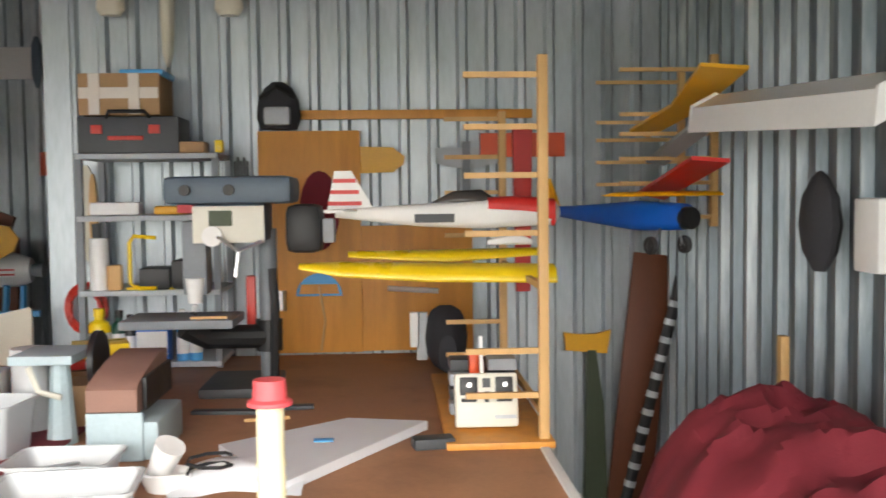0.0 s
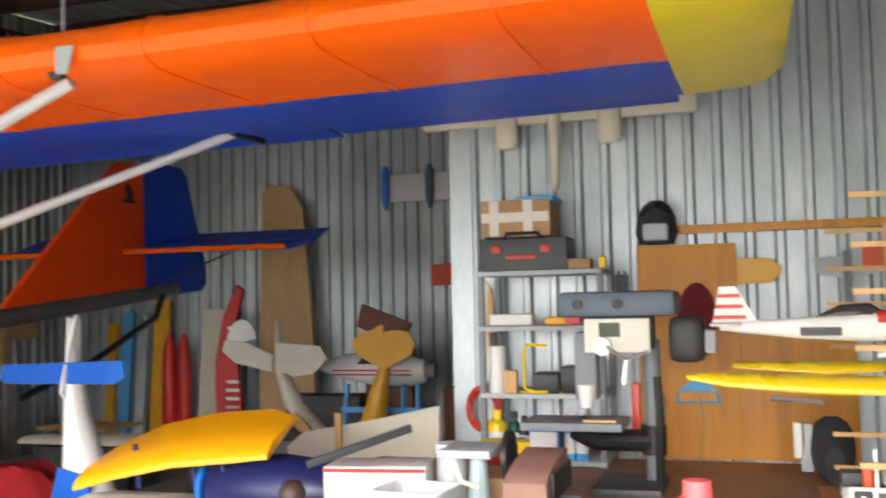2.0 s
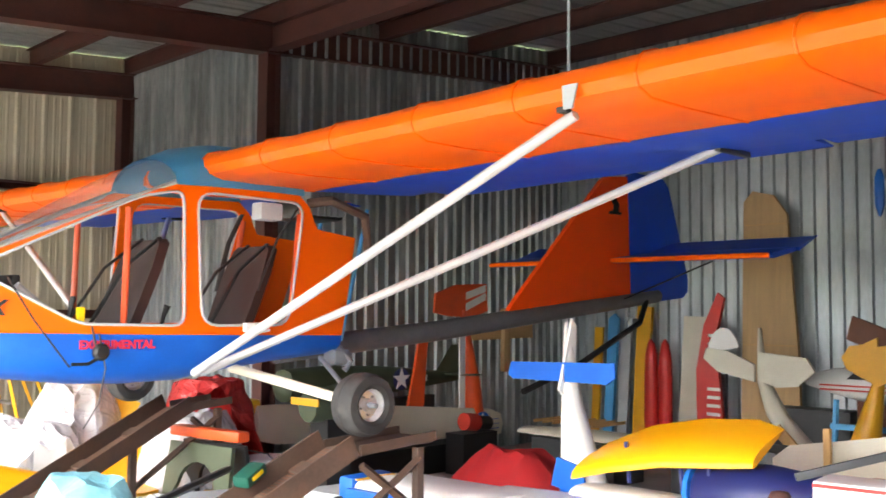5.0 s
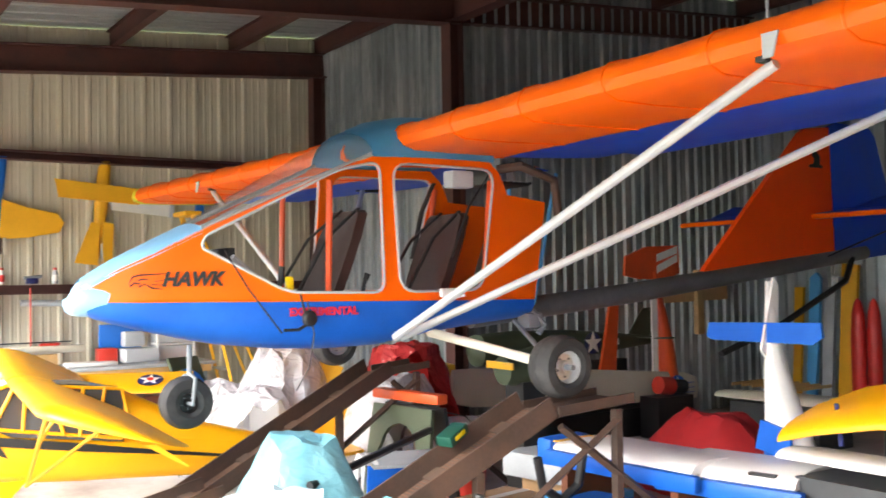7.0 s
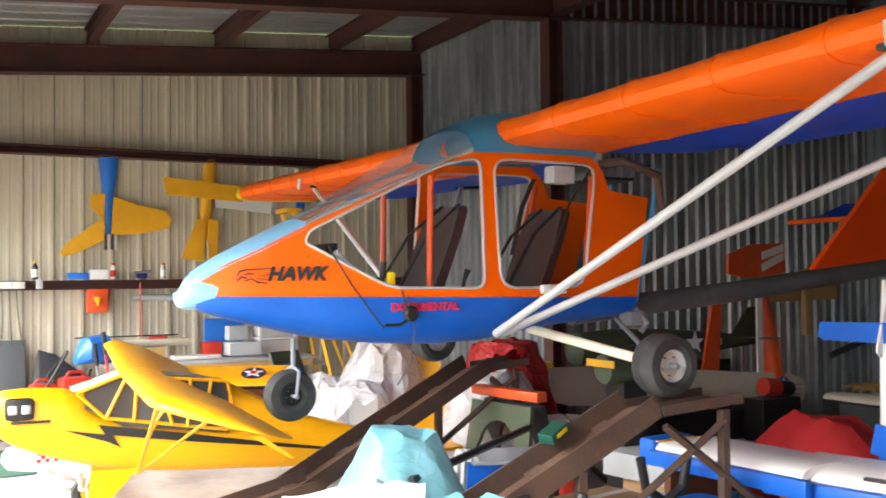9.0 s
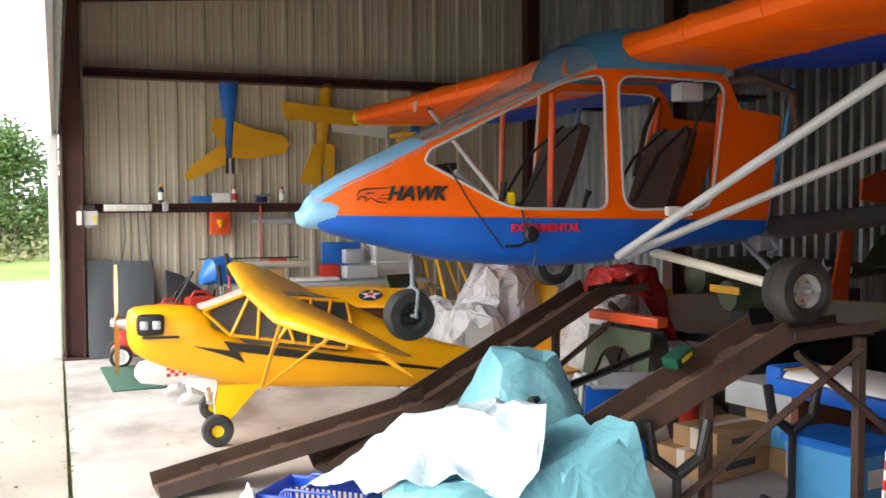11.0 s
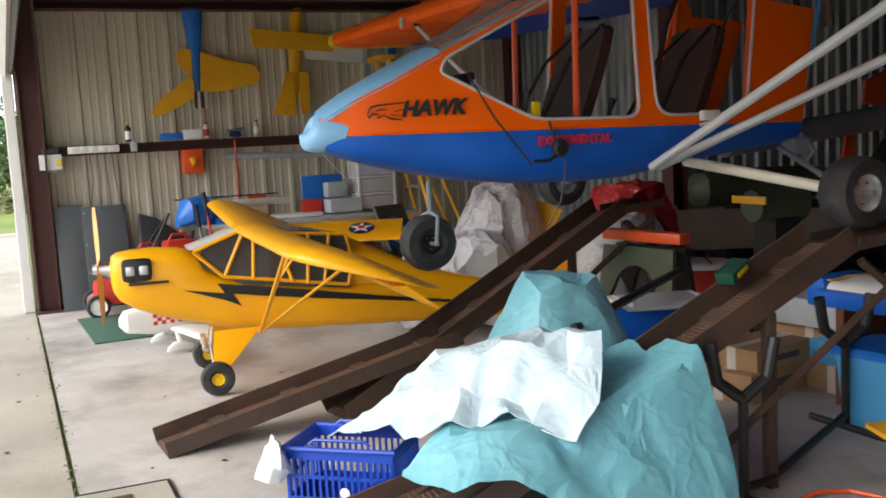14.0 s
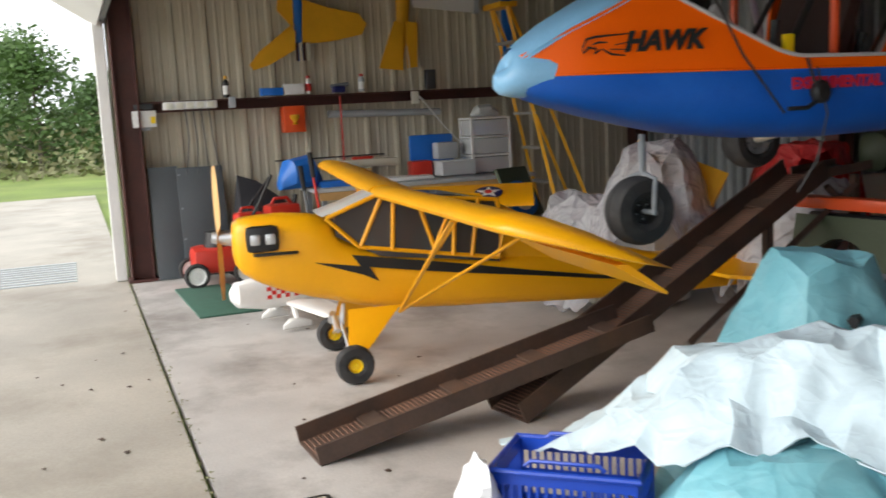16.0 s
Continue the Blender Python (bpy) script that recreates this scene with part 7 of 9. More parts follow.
bm = bmesh.new(); loft(bm, [[V3((x, r * math.cos(a), 0.80 + r * math.sin(a))) for a in [2 * math.pi * k / 16 for k in range(16)]] for x, r in ((0.08, 0.10), (0.12, 0.14), (0.45, 0.16), (0.75, 0.13), (0.82, 0.05))]); part("fuselage", bm, NAVY, yb, "navy blue round fuselage", 50)
bm = bmesh.new(); revolve(bm, [(0.001, 0.02), (0.13, 0.01), (0.14, -0.02)], Matrix.Translation((0.07, 0, 0.80)) @ pose(0, 0, 0, 0, -90, 0), 16); part("engine_face", bm, MODBLUE, yb)
for x in (-0.25, 0.05, 0.2):
    bm = bmesh.new(); tube(bm, [(x, -0.1, 0.80), (x - 0.02, -0.1, 1.0)], 0.012, 6); part("strut", bm, NAVY, yb)
bm = bmesh.new(); loft(bm, [wing_ring((x, -0.20, 0.72), 0.4, 0.9, (0, 1, 0), (0, 0, 1)) for x in (-0.55, 0.1)]); part("lower_wing", bm, WHITE, yb)
bm = bmesh.new(); box(bm, (0.1, 0, 0.33), (1.0, 0.5, 0.65)); part("support_box", bm, DKGREY, yb)

cw = thing("wing_panel", pose(-2.1, 4.72, 0), "long cream model wing standing on edge", "wing panel")
bm = bmesh.new(); loft(bm, [[V3((x, y * 0.8, z)) for y, z in ((0, zt), (0.03, zt - 0.1), (0.035, zt - 0.35), (0.0, 0.3), (-0.02, zt - 0.35))] for x, zt in ((-0.55, 0.82), (-0.45, 0.90), (0.0, 0.98), (0.37, 1.06))]); part("wing_skin", bm, CREAM, cw)
bm = bmesh.new(); box(bm, (0, 0.02, 0.15), (0.9, 0.2, 0.31)); part("support_box", bm, DKWOOD, cw)
bm = bmesh.new(); box(bm, (-0.2, -0.07, 0.92), (0.035, 0.03, 0.2)); part("wooden_clip", bm, PINE, cw)

cloth("cover_sheet", lambda x, y: 0.52 * sg((x + 5.2) / 0.62, (y - 5.4) / 0.42), -6.1, -4.4, 4.7, 6.1, CLOTH_R, "red cloth draped over a low stack", "cloth", 44, 36, 0.10, 5.1)

# big cream wing with star, olive fuselage and orange tail along the dark wall
sw2 = thing("star_wing", pose(-7.25, 5.9, 0), "long cream model wing with a blue star roundel", "wing panel")
bm = bmesh.new(); loft(bm, [[V3((0.05, y, zb)), V3((0.08, y, (zb + zt) / 2)), V3((0.04, y, zt)), V3((-0.03, y, (zb + zt) / 2))] for y, zb, zt in ((-1.6, 0.50, 0.80), (-1.4, 0.45, 0.80), (0, 0.36, 0.70), (1.4, 0.28, 0.58), (1.58, 0.30, 0.52))]); part("wing_skin", bm, CREAM, sw2)
for poly, mtl, x in ((disc(0.13), BLUE_POD, 0.078), (star(0.12), WHITE, 0.083)):
    bm = bmesh.new(); prism(bm, poly, 0.01, Matrix.Translation((x, 1.25, 0.43)) @ pose(0, 0, 0, 90, 0, 90)); part("roundel", bm, mtl, sw2)
for k in range(3):
    bm = bmesh.new(); box(bm, (0.078, 1.43, 0.37 + 0.05 * k), (0.01, 0.16, 0.006)); part("bar_line", bm, BLUE_POD, sw2)
bm = bmesh.new(); box(bm, (0, 0, 0.14), (0.3, 2.6, 0.28)); part("support_shelf", bm, BLACK, sw2)
o = model_plane("model_aeroplane", Matrix.Translation((-7.5, 5.0, 0.72)) @ pose(0, 0, 0, 0, 0, 0), "olive green warbird model with white star above wing", [(-0.3, 0.05, 0.16, 0.26), (-0.22, 0.15, 0.06, 0.36), (0.2, 0.16, 0.04, 0.38), (0.9, 0.14, 0.06, 0.36), (1.6, 0.08, 0.12, 0.30), (2.1, 0.03, 0.16, 0.24)], OLIVE, None, None, (0.8, 0.25, 1.85, 0.24, 0.15), OLIVE, [(1.75, 0.25), (2.0, 0.55), (2.15, 0.55), (2.2, 0.2)], OLIVE)
for poly, mtl, x in ((disc(0.11), NAVY, 0.125), (star(0.12), WHITE, 0.13)):
    bm = bmesh.new(); prism(bm, poly, 0.01, Matrix.Translation((x, 1.15, 0.22)) @ pose(0, 0, 0, 90, 0, 90)); part("roundel", bm, mtl, o)
bm = bmesh.new(); box(bm, (0.14, 1.4, 0.22), (0.008, 0.2, 0.06)); part("white_bar", bm, WHITE, o)
bm = bmesh.new(); box(bm, (0, 0.9, -0.22), (0.1, 1.6, 0.5)); part("stand_box", bm, BLACK, o)
oc = thing("amber_wing", pose(-7.3, 4.05, 0), "amber model wing tip beside the cream wing", "wing panel")
bm = bmesh.new(); loft(bm, [[V3((0.03, y, zb)), V3((0.06, y, (zb + zt) / 2)), V3((0.02, y, zt)), V3((-0.03, y, (zb + zt) / 2))] for y, zb, zt in ((-0.35, 0.60, 0.72), (-0.25, 0.5, 0.80), (0.3, 0.46, 0.80))]); part("wing_skin", bm, AMBER, oc)
bm = bmesh.new(); box(bm, (0, 0, 0.22), (0.2, 0.4, 0.46)); part("support_box", bm, BLACK, oc)
ot = thing("standing_model", pose(-7.3, 6.95, 0), "orange-red model with white tail stripes on end", "model aeroplane")
bm = bmesh.new(); prism(bm, [(-0.42, 1.62), (-0.40, 1.82), (-0.1, 1.92), (0.38, 1.94), (0.40, 1.64), (0.2, 1.58), (-0.2, 1.58)], 0.03, pose(0, 0, 0, 90, 0, 90)); part("tailplane", bm, REDOR, ot)
for k in range(2):
    bm = bmesh.new(); prism(bm, [(0.05, 1.64 + 0.12 * k), (0.05, 1.72 + 0.12 * k), (0.36, 1.84 + 0.09 * k), (0.36, 1.76 + 0.09 * k)], 0.008, Matrix.Translation((0.018, 0, 0)) @ pose(0, 0, 0, 90, 0, 90)); part("white_stripe", bm, WHITE, ot)
bm = bmesh.new(); loft(bm, [[V3((w * math.cos(a), 0.02 + w * math.sin(a) + dy, z)) for a in [2 * math.pi * k / 12 for k in range(12)]] for z, w, dy in ((0.3, 0.13, 0.2), (0.9, 0.11, 0.12), (1.3, 0.07, 0.05), (1.65, 0.03, 0))]); part("fuselage", bm, REDOR, ot, "", 50)
bm = bmesh.new(); box(bm, (0.06, -0.05, 1.0), (0.02, 0.08, 0.9)); part("white_band", bm, WHITE, ot)
bm = bmesh.new(); box(bm, (0, 0.2, 0.15), (0.3, 0.3, 0.3)); part("stand_box", bm, BLACK, ot)
of = thing("orange_fin", pose(-7.35, 6.35, 0), "tall orange-red model fin leaning on the wall", "model part")
bm = bmesh.new(); prism(bm, [(-0.15, 0.6), (0.02, 1.36), (0.14, 1.36), (0.08, 0.6)], 0.03, pose(0, 0, 0, 90, 0, 90)); part("fin", bm, REDOR, of)
bm = bmesh.new(); box(bm, (0, 0, 0.3), (0.2, 0.25, 0.6)); part("stand_box", bm, BLACK, of)
bw = thing("brown_model", pose(-7.72, 8.0, 0), "brown unfinished model wing and fuselage on the wall", "model aeroplane")
bm = bmesh.new(); prism(bm, [(-0.55, 1.3), (-0.5, 1.5), (0.6, 1.52), (0.62, 1.32)], 0.04, pose(0, 0, 0, 90, 0, 90)); part("wing_panel", bm, BALSA, bw)
bm = bmesh.new(); box(bm, (0.03, 0.1, 1.3), (0.08, 0.12, 0.75), None, 0.03); part("fuselage", bm, BALSA, bw)
eng = thing("model_engine", pose(-6.9, 6.7, 0.0), "red and black model engine on a dark stand", "engine")
bm = bmesh.new(); tube(bm, [(0, -0.12, 0.52), (0, 0.06, 0.50)], 0.09, 14); part("cylinder", bm, REDPL, eng)
bm = bmesh.new(); tube(bm, [(0, 0.06, 0.50), (0, 0.25, 0.48)], 0.07, 12); part("crankcase", bm, BLACK, eng)
bm = bmesh.new(); box(bm, (0, 0, 0.2), (0.25, 0.5, 0.42)); part("stand_box", bm, BLACK, eng)
mx = thing("propeller_model", pose(-5.35, 3.45, 0), "grey cowl with an orange wooden propeller", "model part")
bm = bmesh.new(); tube(bm, [(0, 0, 0.98), (0.0, 0.35, 1.0)], [0.10, 0.15], 16); part("cowl", bm, OLIVE, mx)
bm = bmesh.new(); box(bm, (0, -0.02, 1.02), (0.30, 0.015, 0.05), None, 0.006); part("propeller", bm, AMBER, mx)
bm = bmesh.new(); box(bm, (0, 0.2, 0.45), (0.2, 0.2, 0.9)); part("stand_box", bm, BLACK, mx)
car = thing("toy_car", pose(-5.15, 1.55, 0, 0, 0, -30), "yellow and red radio-controlled buggy under the ramp", "toy car")
bm = bmesh.new(); loft(bm, [superring(y, w, 0.07, h, 12) for y, w, h in ((-0.22, 0.05, 0.10), (-0.1, 0.09, 0.16), (0.08, 0.09, 0.20), (0.22, 0.07, 0.15))]); part("body_shell", bm, YBRIGHT, car)
bm = bmesh.new(); box(bm, (0, 0.14, 0.2), (0.14, 0.08, 0.03), None, 0.01); part("rear_wing", bm, RED, car)
for x in (-0.13, 0.13):
    for y in (-0.15, 0.15):
        build_wheel("wheel", car, (x, y, 0.06), 0.06, 0.06, 0.03, WHITE, hub=False)

# tail of a model with a striped rudder and amber tailplane
tm = thing("model_tail", pose(-3.30, 2.62, 0), "amber model tail with red and white striped rudder", "model part")
bm = bmesh.new(); prism(bm, [(-0.24, -0.20), (-0.10, -0.26), (0.42, -0.12), (0.44, 0.16), (0.0, 0.12), (-0.14, 0.0)], 0.02, Matrix.Translation((0, 0, 0.23)) @ pose(0, 0, 0, 4, 3, 8)); part("tailplane", bm, AMBER, tm)
bm = bmesh.new(); loft(bm, [[V3((0.05 + w * math.cos(a), y, 0.11 + h * math.sin(a))) for a in [2 * math.pi * i / 12 for i in range(12)]] for y, w, h in ((0.14, 0.02, 0.08), (0.5, 0.05, 0.10), (0.9, 0.07, 0.105))]); part("fuselage", bm, AMBER, tm)
for k in range(7):
    bm = bmesh.new(); box(bm, (0.05, 0.10, 0.245 + 0.042 * k), (0.012, 0.20 - 0.008 * k, 0.042)); part("rudder_stripe", bm, RED if k % 2 else WHITE, tm)

# ---- tail bay back wall ----
TY = YT - 0.10
def leaning(name, outline, th, material, label, category, y=TY, lean=4, group=""):
    """A flat panel given by its outline in x, z, leaning back on the wall."""
    o = thing(name, pose(0, y, 0), label, category, group)
    bm = bmesh.new()
    zmin = min(z for _, z in outline)
    prism(bm, outline, th, Matrix.Translation((0, -th / 2 - 0.02, 0)) @ pose(0, 0, 0, 90, 0, 0))
    for v in bm.verts:
        v.co.y -= math.tan(radians(lean)) * (max(z for _, z in outline) - v.co.z)
    part("panel", bm, material, o)
    return o

bw = leaning("balsa_wing", [(-5.22, 0.02), (-4.54, 0.02), (-4.60, 1.2), (-4.76, 2.70), (-4.92, 2.92), (-5.16, 2.98), (-5.26, 2.86)], 0.05, BALSA, "tall bare balsa wing panel leaning on the wall", "wing panel")
for a, b in (((-5.22, 1.30), (-4.60, 1.30)), ((-5.24, 2.6), (-4.76, 2.6))):
    bm = bmesh.new(); box(bm, ((a[0] + b[0]) / 2, -0.085 - math.tan(radians(4)) * (2.98 - a[1]), a[1]), (b[0] - a[0], 0.006, 0.012)); part("sheet_joint", bm, PINE, bw)
rw = leaning("red_wing", [(-5.66, 0.02), (-5.30, 0.02), (-5.42, 0.9), (-5.48, 1.35), (-5.38, 1.80), (-5.46, 1.86), (-5.62, 1.5), (-5.70, 1.0)], 0.05, RED, "tapered red model wing with white bars", "wing panel", TY - 0.25, 3)
for k in range(9):
    z = 0.45 + 0.09 * k if k < 5 else 1.12 + 0.09 * (k - 5)
    bm = bmesh.new(); box(bm, (-5.47, -0.085 - math.tan(radians(3)) * (1.86 - z), z), (0.16, 0.006, 0.035)); part("white_bar", bm, WHITE, rw)
leaning("cream_wing", [(-6.06, 0.02), (-5.66, 0.02), (-5.62, 1.59), (-6.02, 1.60)], 0.06, CREAM, "cream ribbed foam wing panel leaning on the wall", "wing panel")
for x in (-6.42, -6.23):
    o = thing("red_float", pose(x, TY - 0.15, 0.0), "long red model float standing on end", "float", "red floats")
    bm = bmesh.new(); loft(bm, [[V3((0.085 * k * math.cos(a), 0.07 * k * math.sin(a), z)) for a in [2 * math.pi * i / 14 for i in range(14)]] for z, k in ((0.002, 0.8), (0.3, 1), (0.9, 1), (1.15, 0.85), (1.28, 0.5), (1.33, 0.1))]); part("float_body", bm, RED, o)
leaning("amber_wing", [(-6.68, 0.02), (-6.50, 0.02), (-6.46, 1.70), (-6.66, 1.72)], 0.05, AMBER, "tall amber model wing leaning on the wall", "wing panel")
leaning("blue_strip", [(-7.10, 0.02), (-6.98, 0.02), (-6.94, 1.56), (-7.0, 1.62), (-7.08, 1.56)], 0.05, SKYBLUE, "narrow light blue model wing leaning on the wall", "wing panel")
leaning("grey_wing", [(-6.92, 0.02), (-6.78, 0.02), (-6.76, 1.4), (-6.88, 1.45)], 0.04, GREYPL, "narrow grey model wing leaning on the wall", "wing panel")
leaning("amber_wing", [(-7.3, 0.02), (-7.2, 0.02), (-7.18, 1.45), (-7.3, 1.45)], 0.04, AMBER, "short amber strip leaning on the wall", "wing panel")
boxy("purple_board", (-5.60, TY - 0.2, 0.75), (0.06, 0.05, 1.5), NAVY, "narrow dark violet strip beside the red wing", "board", 0.01)

cm = thing("cream_model", pose(-4.4, 8.0, 0), "cream model fuselage standing tail-up before the wall", "model aeroplane")
bm = bmesh.new(); loft(bm, [[V3((cx + w * math.cos(a), d * math.sin(a), z)) for a in [2 * math.pi * k / 14 for k in range(14)]] for z, w, d, cx in ((0.12, 0.15, 0.15, 0.62), (0.35, 0.14, 0.14, 0.45), (0.70, 0.10, 0.10, 0.16), (1.0, 0.06, 0.07, 0.03), (1.3, 0.03, 0.04, 0.0), (1.5, 0.012, 0.02, -0.01))]); part("fuselage", bm, CREAM, cm, "", 50)
for s, poly in ((1, [(0.02, 1.28), (0.48, 1.24), (0.56, 1.12), (0.40, 0.98), (0.2, 0.96), (0.02, 1.02)]), (-1, [(-0.02, 1.16), (-0.30, 1.28), (-0.52, 1.30), (-0.55, 1.20), (-0.40, 1.08), (-0.02, 1.00)])):
    bm = bmesh.new(); prism(bm, poly, 0.03, Matrix.Translation((0, -0.08, 0)) @ pose(0, 0, 0, 90, 0, 0)); part("tailplane", bm, CREAM, cm)
bm = bmesh.new(); prism(bm, arc_poly(-0.36, 1.22, 0.17, 0.28, 20, 175, 10), 0.02, Matrix.Translation((0, -0.04, 0)) @ pose(0, 0, 0, 90, 0, 0)); part("white_rudder", bm, WHITE, cm)
bm = bmesh.new(); prism(bm, [(0.18, 0.58), (0.26, 0.64), (0.58, 0.32), (0.5, 0.26)], 0.03, Matrix.Translation((0, -0.17, 0)) @ pose(0, 0, 0, 90, 0, 0)); part("wooden_strip", bm, PINE, cm)
ym = thing("yellow_model", pose(-3.3, 8.0, 0), "amber yellow model standing tail-up before the wall", "model aeroplane")
bm = bmesh.new(); loft(bm, [[V3((cx + w * math.cos(a), w * math.sin(a), z)) for a in [2 * math.pi * k / 12 for k in range(12)]] for z, w, cx in ((0.02, 0.16, -0.2), (0.45, 0.14, -0.16), (0.8, 0.09, -0.08), (1.05, 0.05, -0.02), (1.25, 0.02, 0.0))]); part("fuselage", bm, AMBER, ym, "", 50)
for s in (1, -1):
    bm = bmesh.new(); prism(bm, [(0.0, 1.02)] + [(s * x, z) for x, z in ((0.12, 1.08), (0.27, 1.16), (0.31, 1.26), (0.24, 1.36), (0.12, 1.38))] + [(0.0, 1.44 if s < 0 else 1.36)], 0.025, Matrix.Translation((0, -0.06, 0)) @ pose(0, 0, 0, 90, 0, 0)); part("tailplane", bm, AMBER, ym)
leaning("patterned_board", [(-3.86, 1.40), (-3.36, 1.20), (-3.28, 1.42), (-3.80, 1.62)], 0.05, DKWOOD, "dark brown patterned board behind the yellow tail", "board", 8.70, 0)
boxy("board_stand", (-3.55, 8.75, 0.62), (0.5, 0.1, 1.24), DKWOOD, "dark wooden stand behind the yellow tail", "stand", 0.01)
cp = thing("cabin_model", pose(-3.5, 8.35, 0), "white cabin model with red lines on a blue stand", "model aeroplane")
bm = bmesh.new(); loft(bm, [[V3((x, 0.10 * w * math.cos(a), zc + h * math.sin(a))) for a in [2 * math.pi * k / 12 for k in range(12)]] for x, w, zc, h in ((-0.62, 0.3, 1.02, 0.05), (-0.35, 0.8, 1.02, 0.12), (0.0, 1, 1.0, 0.17), (0.35, 1, 0.98, 0.14), (0.46, 0.8, 0.98, 0.10))]); part("fuselage", bm, WHITE, cp, "", 50)
for z in (0.95, 0.99):
    bm = bmesh.new(); box(bm, (-0.05, -0.105, z), (0.8, 0.008, 0.014)); part("red_line", bm, RED, cp)
bm = bmesh.new(); prism(bm, [(-0.2, 1.05), (0.05, 1.05), (0.05, 1.15), (-0.1, 1.15)], 0.01, Matrix.Translation((0, -0.10, 0)) @ pose(0, 0, 0, 90, 0, 0)); part("window", bm, TINT, cp)
bm = bmesh.new(); cyl(bm, (0.46, 0, 0.98), (0.56, 0, 0.98), 0.05, 0.07, 12); part("engine", bm, GREYM, cp)
for x in (0.28, 0.42, -0.3):
    bm = bmesh.new(); tube(bm, [(x - 0.05, -0.1, 0.02), (x, -0.1, 0.86)], 0.028, 6); part("stand_leg", bm, SKYBLUE, cp)
bm = bmesh.new(); box(bm, (0.1, -0.1, 0.62), (0.9, 0.05, 0.05)); part("stand_rail", bm, SKYBLUE, cp)
wb = thing("white_wing", pose(-3.45, YT - 0.035, 2.86), "white model wing with blue floats hung on the wall", "model aeroplane")
bm = bmesh.new(); box(bm, (0.0, -0.03, 0), (0.78, 0.04, 0.30), None, 0.015); part("wing_panel", bm, WHITE, wb)
for x in (-0.36, 0.14):
    bm = bmesh.new(); loft(bm, [[V3((x + 0.05 * k * math.cos(a), -0.08 + 0.04 * k * math.sin(a), z)) for a in [2 * math.pi * i / 10 for i in range(10)]] for z, k in ((-0.24, 0.3), (-0.12, 1), (0.15, 1), (0.24, 0.4))]); part("blue_float", bm, MODBLUE if x < 0 else STEELBLUE, wb)
ro = thing("red_model_part", pose(-1.98, 7.4, 1.85), "orange-red model tail hung on the wall edge", "model part")
bm = bmesh.new(); prism(bm, [(-0.30, 0.12), (0.2, 0.16), (0.2, -0.35), (0.02, -0.30), (0.0, -0.10), (-0.30, -0.10)], 0.04, pose(0, 0, 0, 90, 0, 0)); part("tail_surface", bm, REDOR, ro)
ro.matrix_world = pose(-3.02, YT - 0.07, 1.90)
lw = thing("cream_wing", pose(-6.0, 7.3, 0), "large cream model wing lying level on boxes", "wing panel")
bm = bmesh.new(); loft(bm, [wing_ring((x, -0.3, 0.42), c, 0.9, (0, 1, 0), (0, 0, 1)) for x, c in ((-0.55, 0.5), (0.0, 0.7), (0.75, 0.7))]); part("wing_skin", bm, CREAM, lw)
bm = bmesh.new(); box(bm, (0.1, 0, 0.19), (1.0, 0.5, 0.38)); part("support_box", bm, DKGREY, lw)
for k in range(7):
    bm = bmesh.new(); box(bm, (-0.35 + 0.12 * k, 0, 0.545), (0.012, 0.55, 0.03)); part("bare_rib", bm, PINE, lw)
for c, s, mtl, lab in (((-4.3, 8.9, 0.35), (0.8, 0.3, 0.70), DKGREY, "dark toolbox stack against the back wall"), ((-2.7, 8.8, 0.4), (0.5, 0.4, 0.8), DKWOOD, "dark wooden cabinet against the back wall"), ((-5.0, 8.2, 0.25), (0.5, 0.4, 0.5), DKGREY, "dark grey crate on the floor"), ((-3.9, 6.6, 0.3), (0.9, 0.5, 0.6), DKGREY, "dark covered crate in the tail bay")):
    boxy("storage_crate", c, s, mtl, lab, "crate", 0.02, random.uniform(-6, 6))

# ---- workbench and the wall behind it ----
BZ = 0.78
wb = thing("workbench", pose(-0.75, 3.55, 0), "long workbench with a brown hardboard top", "workbench")
bm = bmesh.new(); box(bm, (-0.05, 0, BZ - 0.02), (2.56, 2.62, 0.04), None, 0.006); part("bench_top", bm, HARDB, wb)
bm = bmesh.new(); box(bm, (1.215, -0.6, BZ - 0.018), (0.03, 1.3, 0.05), None, 0.004); part("edge_strip", bm, WHITE, wb, "scuffed pale edge strip")
for x in (-1.2, 0, 1.15):
    for y in (-1.2, 1.2):
        bm = bmesh.new(); box(bm, (x, y, (BZ - 0.04) / 2), (0.09, 0.09, BZ - 0.04), None, 0.005); part("leg", bm, PINE, wb)
for y in (-1.2, 1.2):
    bm = bmesh.new(); box(bm, (0, y, BZ - 0.10), (2.4, 0.04, 0.12)); part("rail", bm, PINE, wb)

# back boards, beam and small things on the wall
boxy("plywood_sheet", (-0.41, 4.92, 1.34), (0.51, 0.02, 1.12), PLYW, "upright varnished plywood panel leaning on the wall", "panel", 0.003)
boxy("plywood_sheet", (-0.13, 4.945, 1.10), (1.08, 0.02, 0.64), PLYW, "wide varnished plywood panel behind the bench", "panel", 0.003)
boxy("timber_batten", (0.13, 4.93, 1.98), (1.18, 0.035, 0.045), PLYW, "brown timber batten fixed along the wall", "batten", 0.004)
bp = thing("backpack", pose(-0.55, 4.86, 1.905), "grey and black backpack sitting on the panel", "backpack")
bm = bmesh.new(); loft(bm, [[V3((w * math.cos(a), 0.08 * k * math.sin(a), z)) for a in [2 * math.pi * i / 14 for i in range(14)]] for z, w, k in ((0.0, 0.09, 0.8), (0.06, 0.11, 1), (0.14, 0.10, 1), (0.20, 0.07, 0.8), (0.23, 0.03, 0.4))]); part("bag", bm, HAZE, bp)
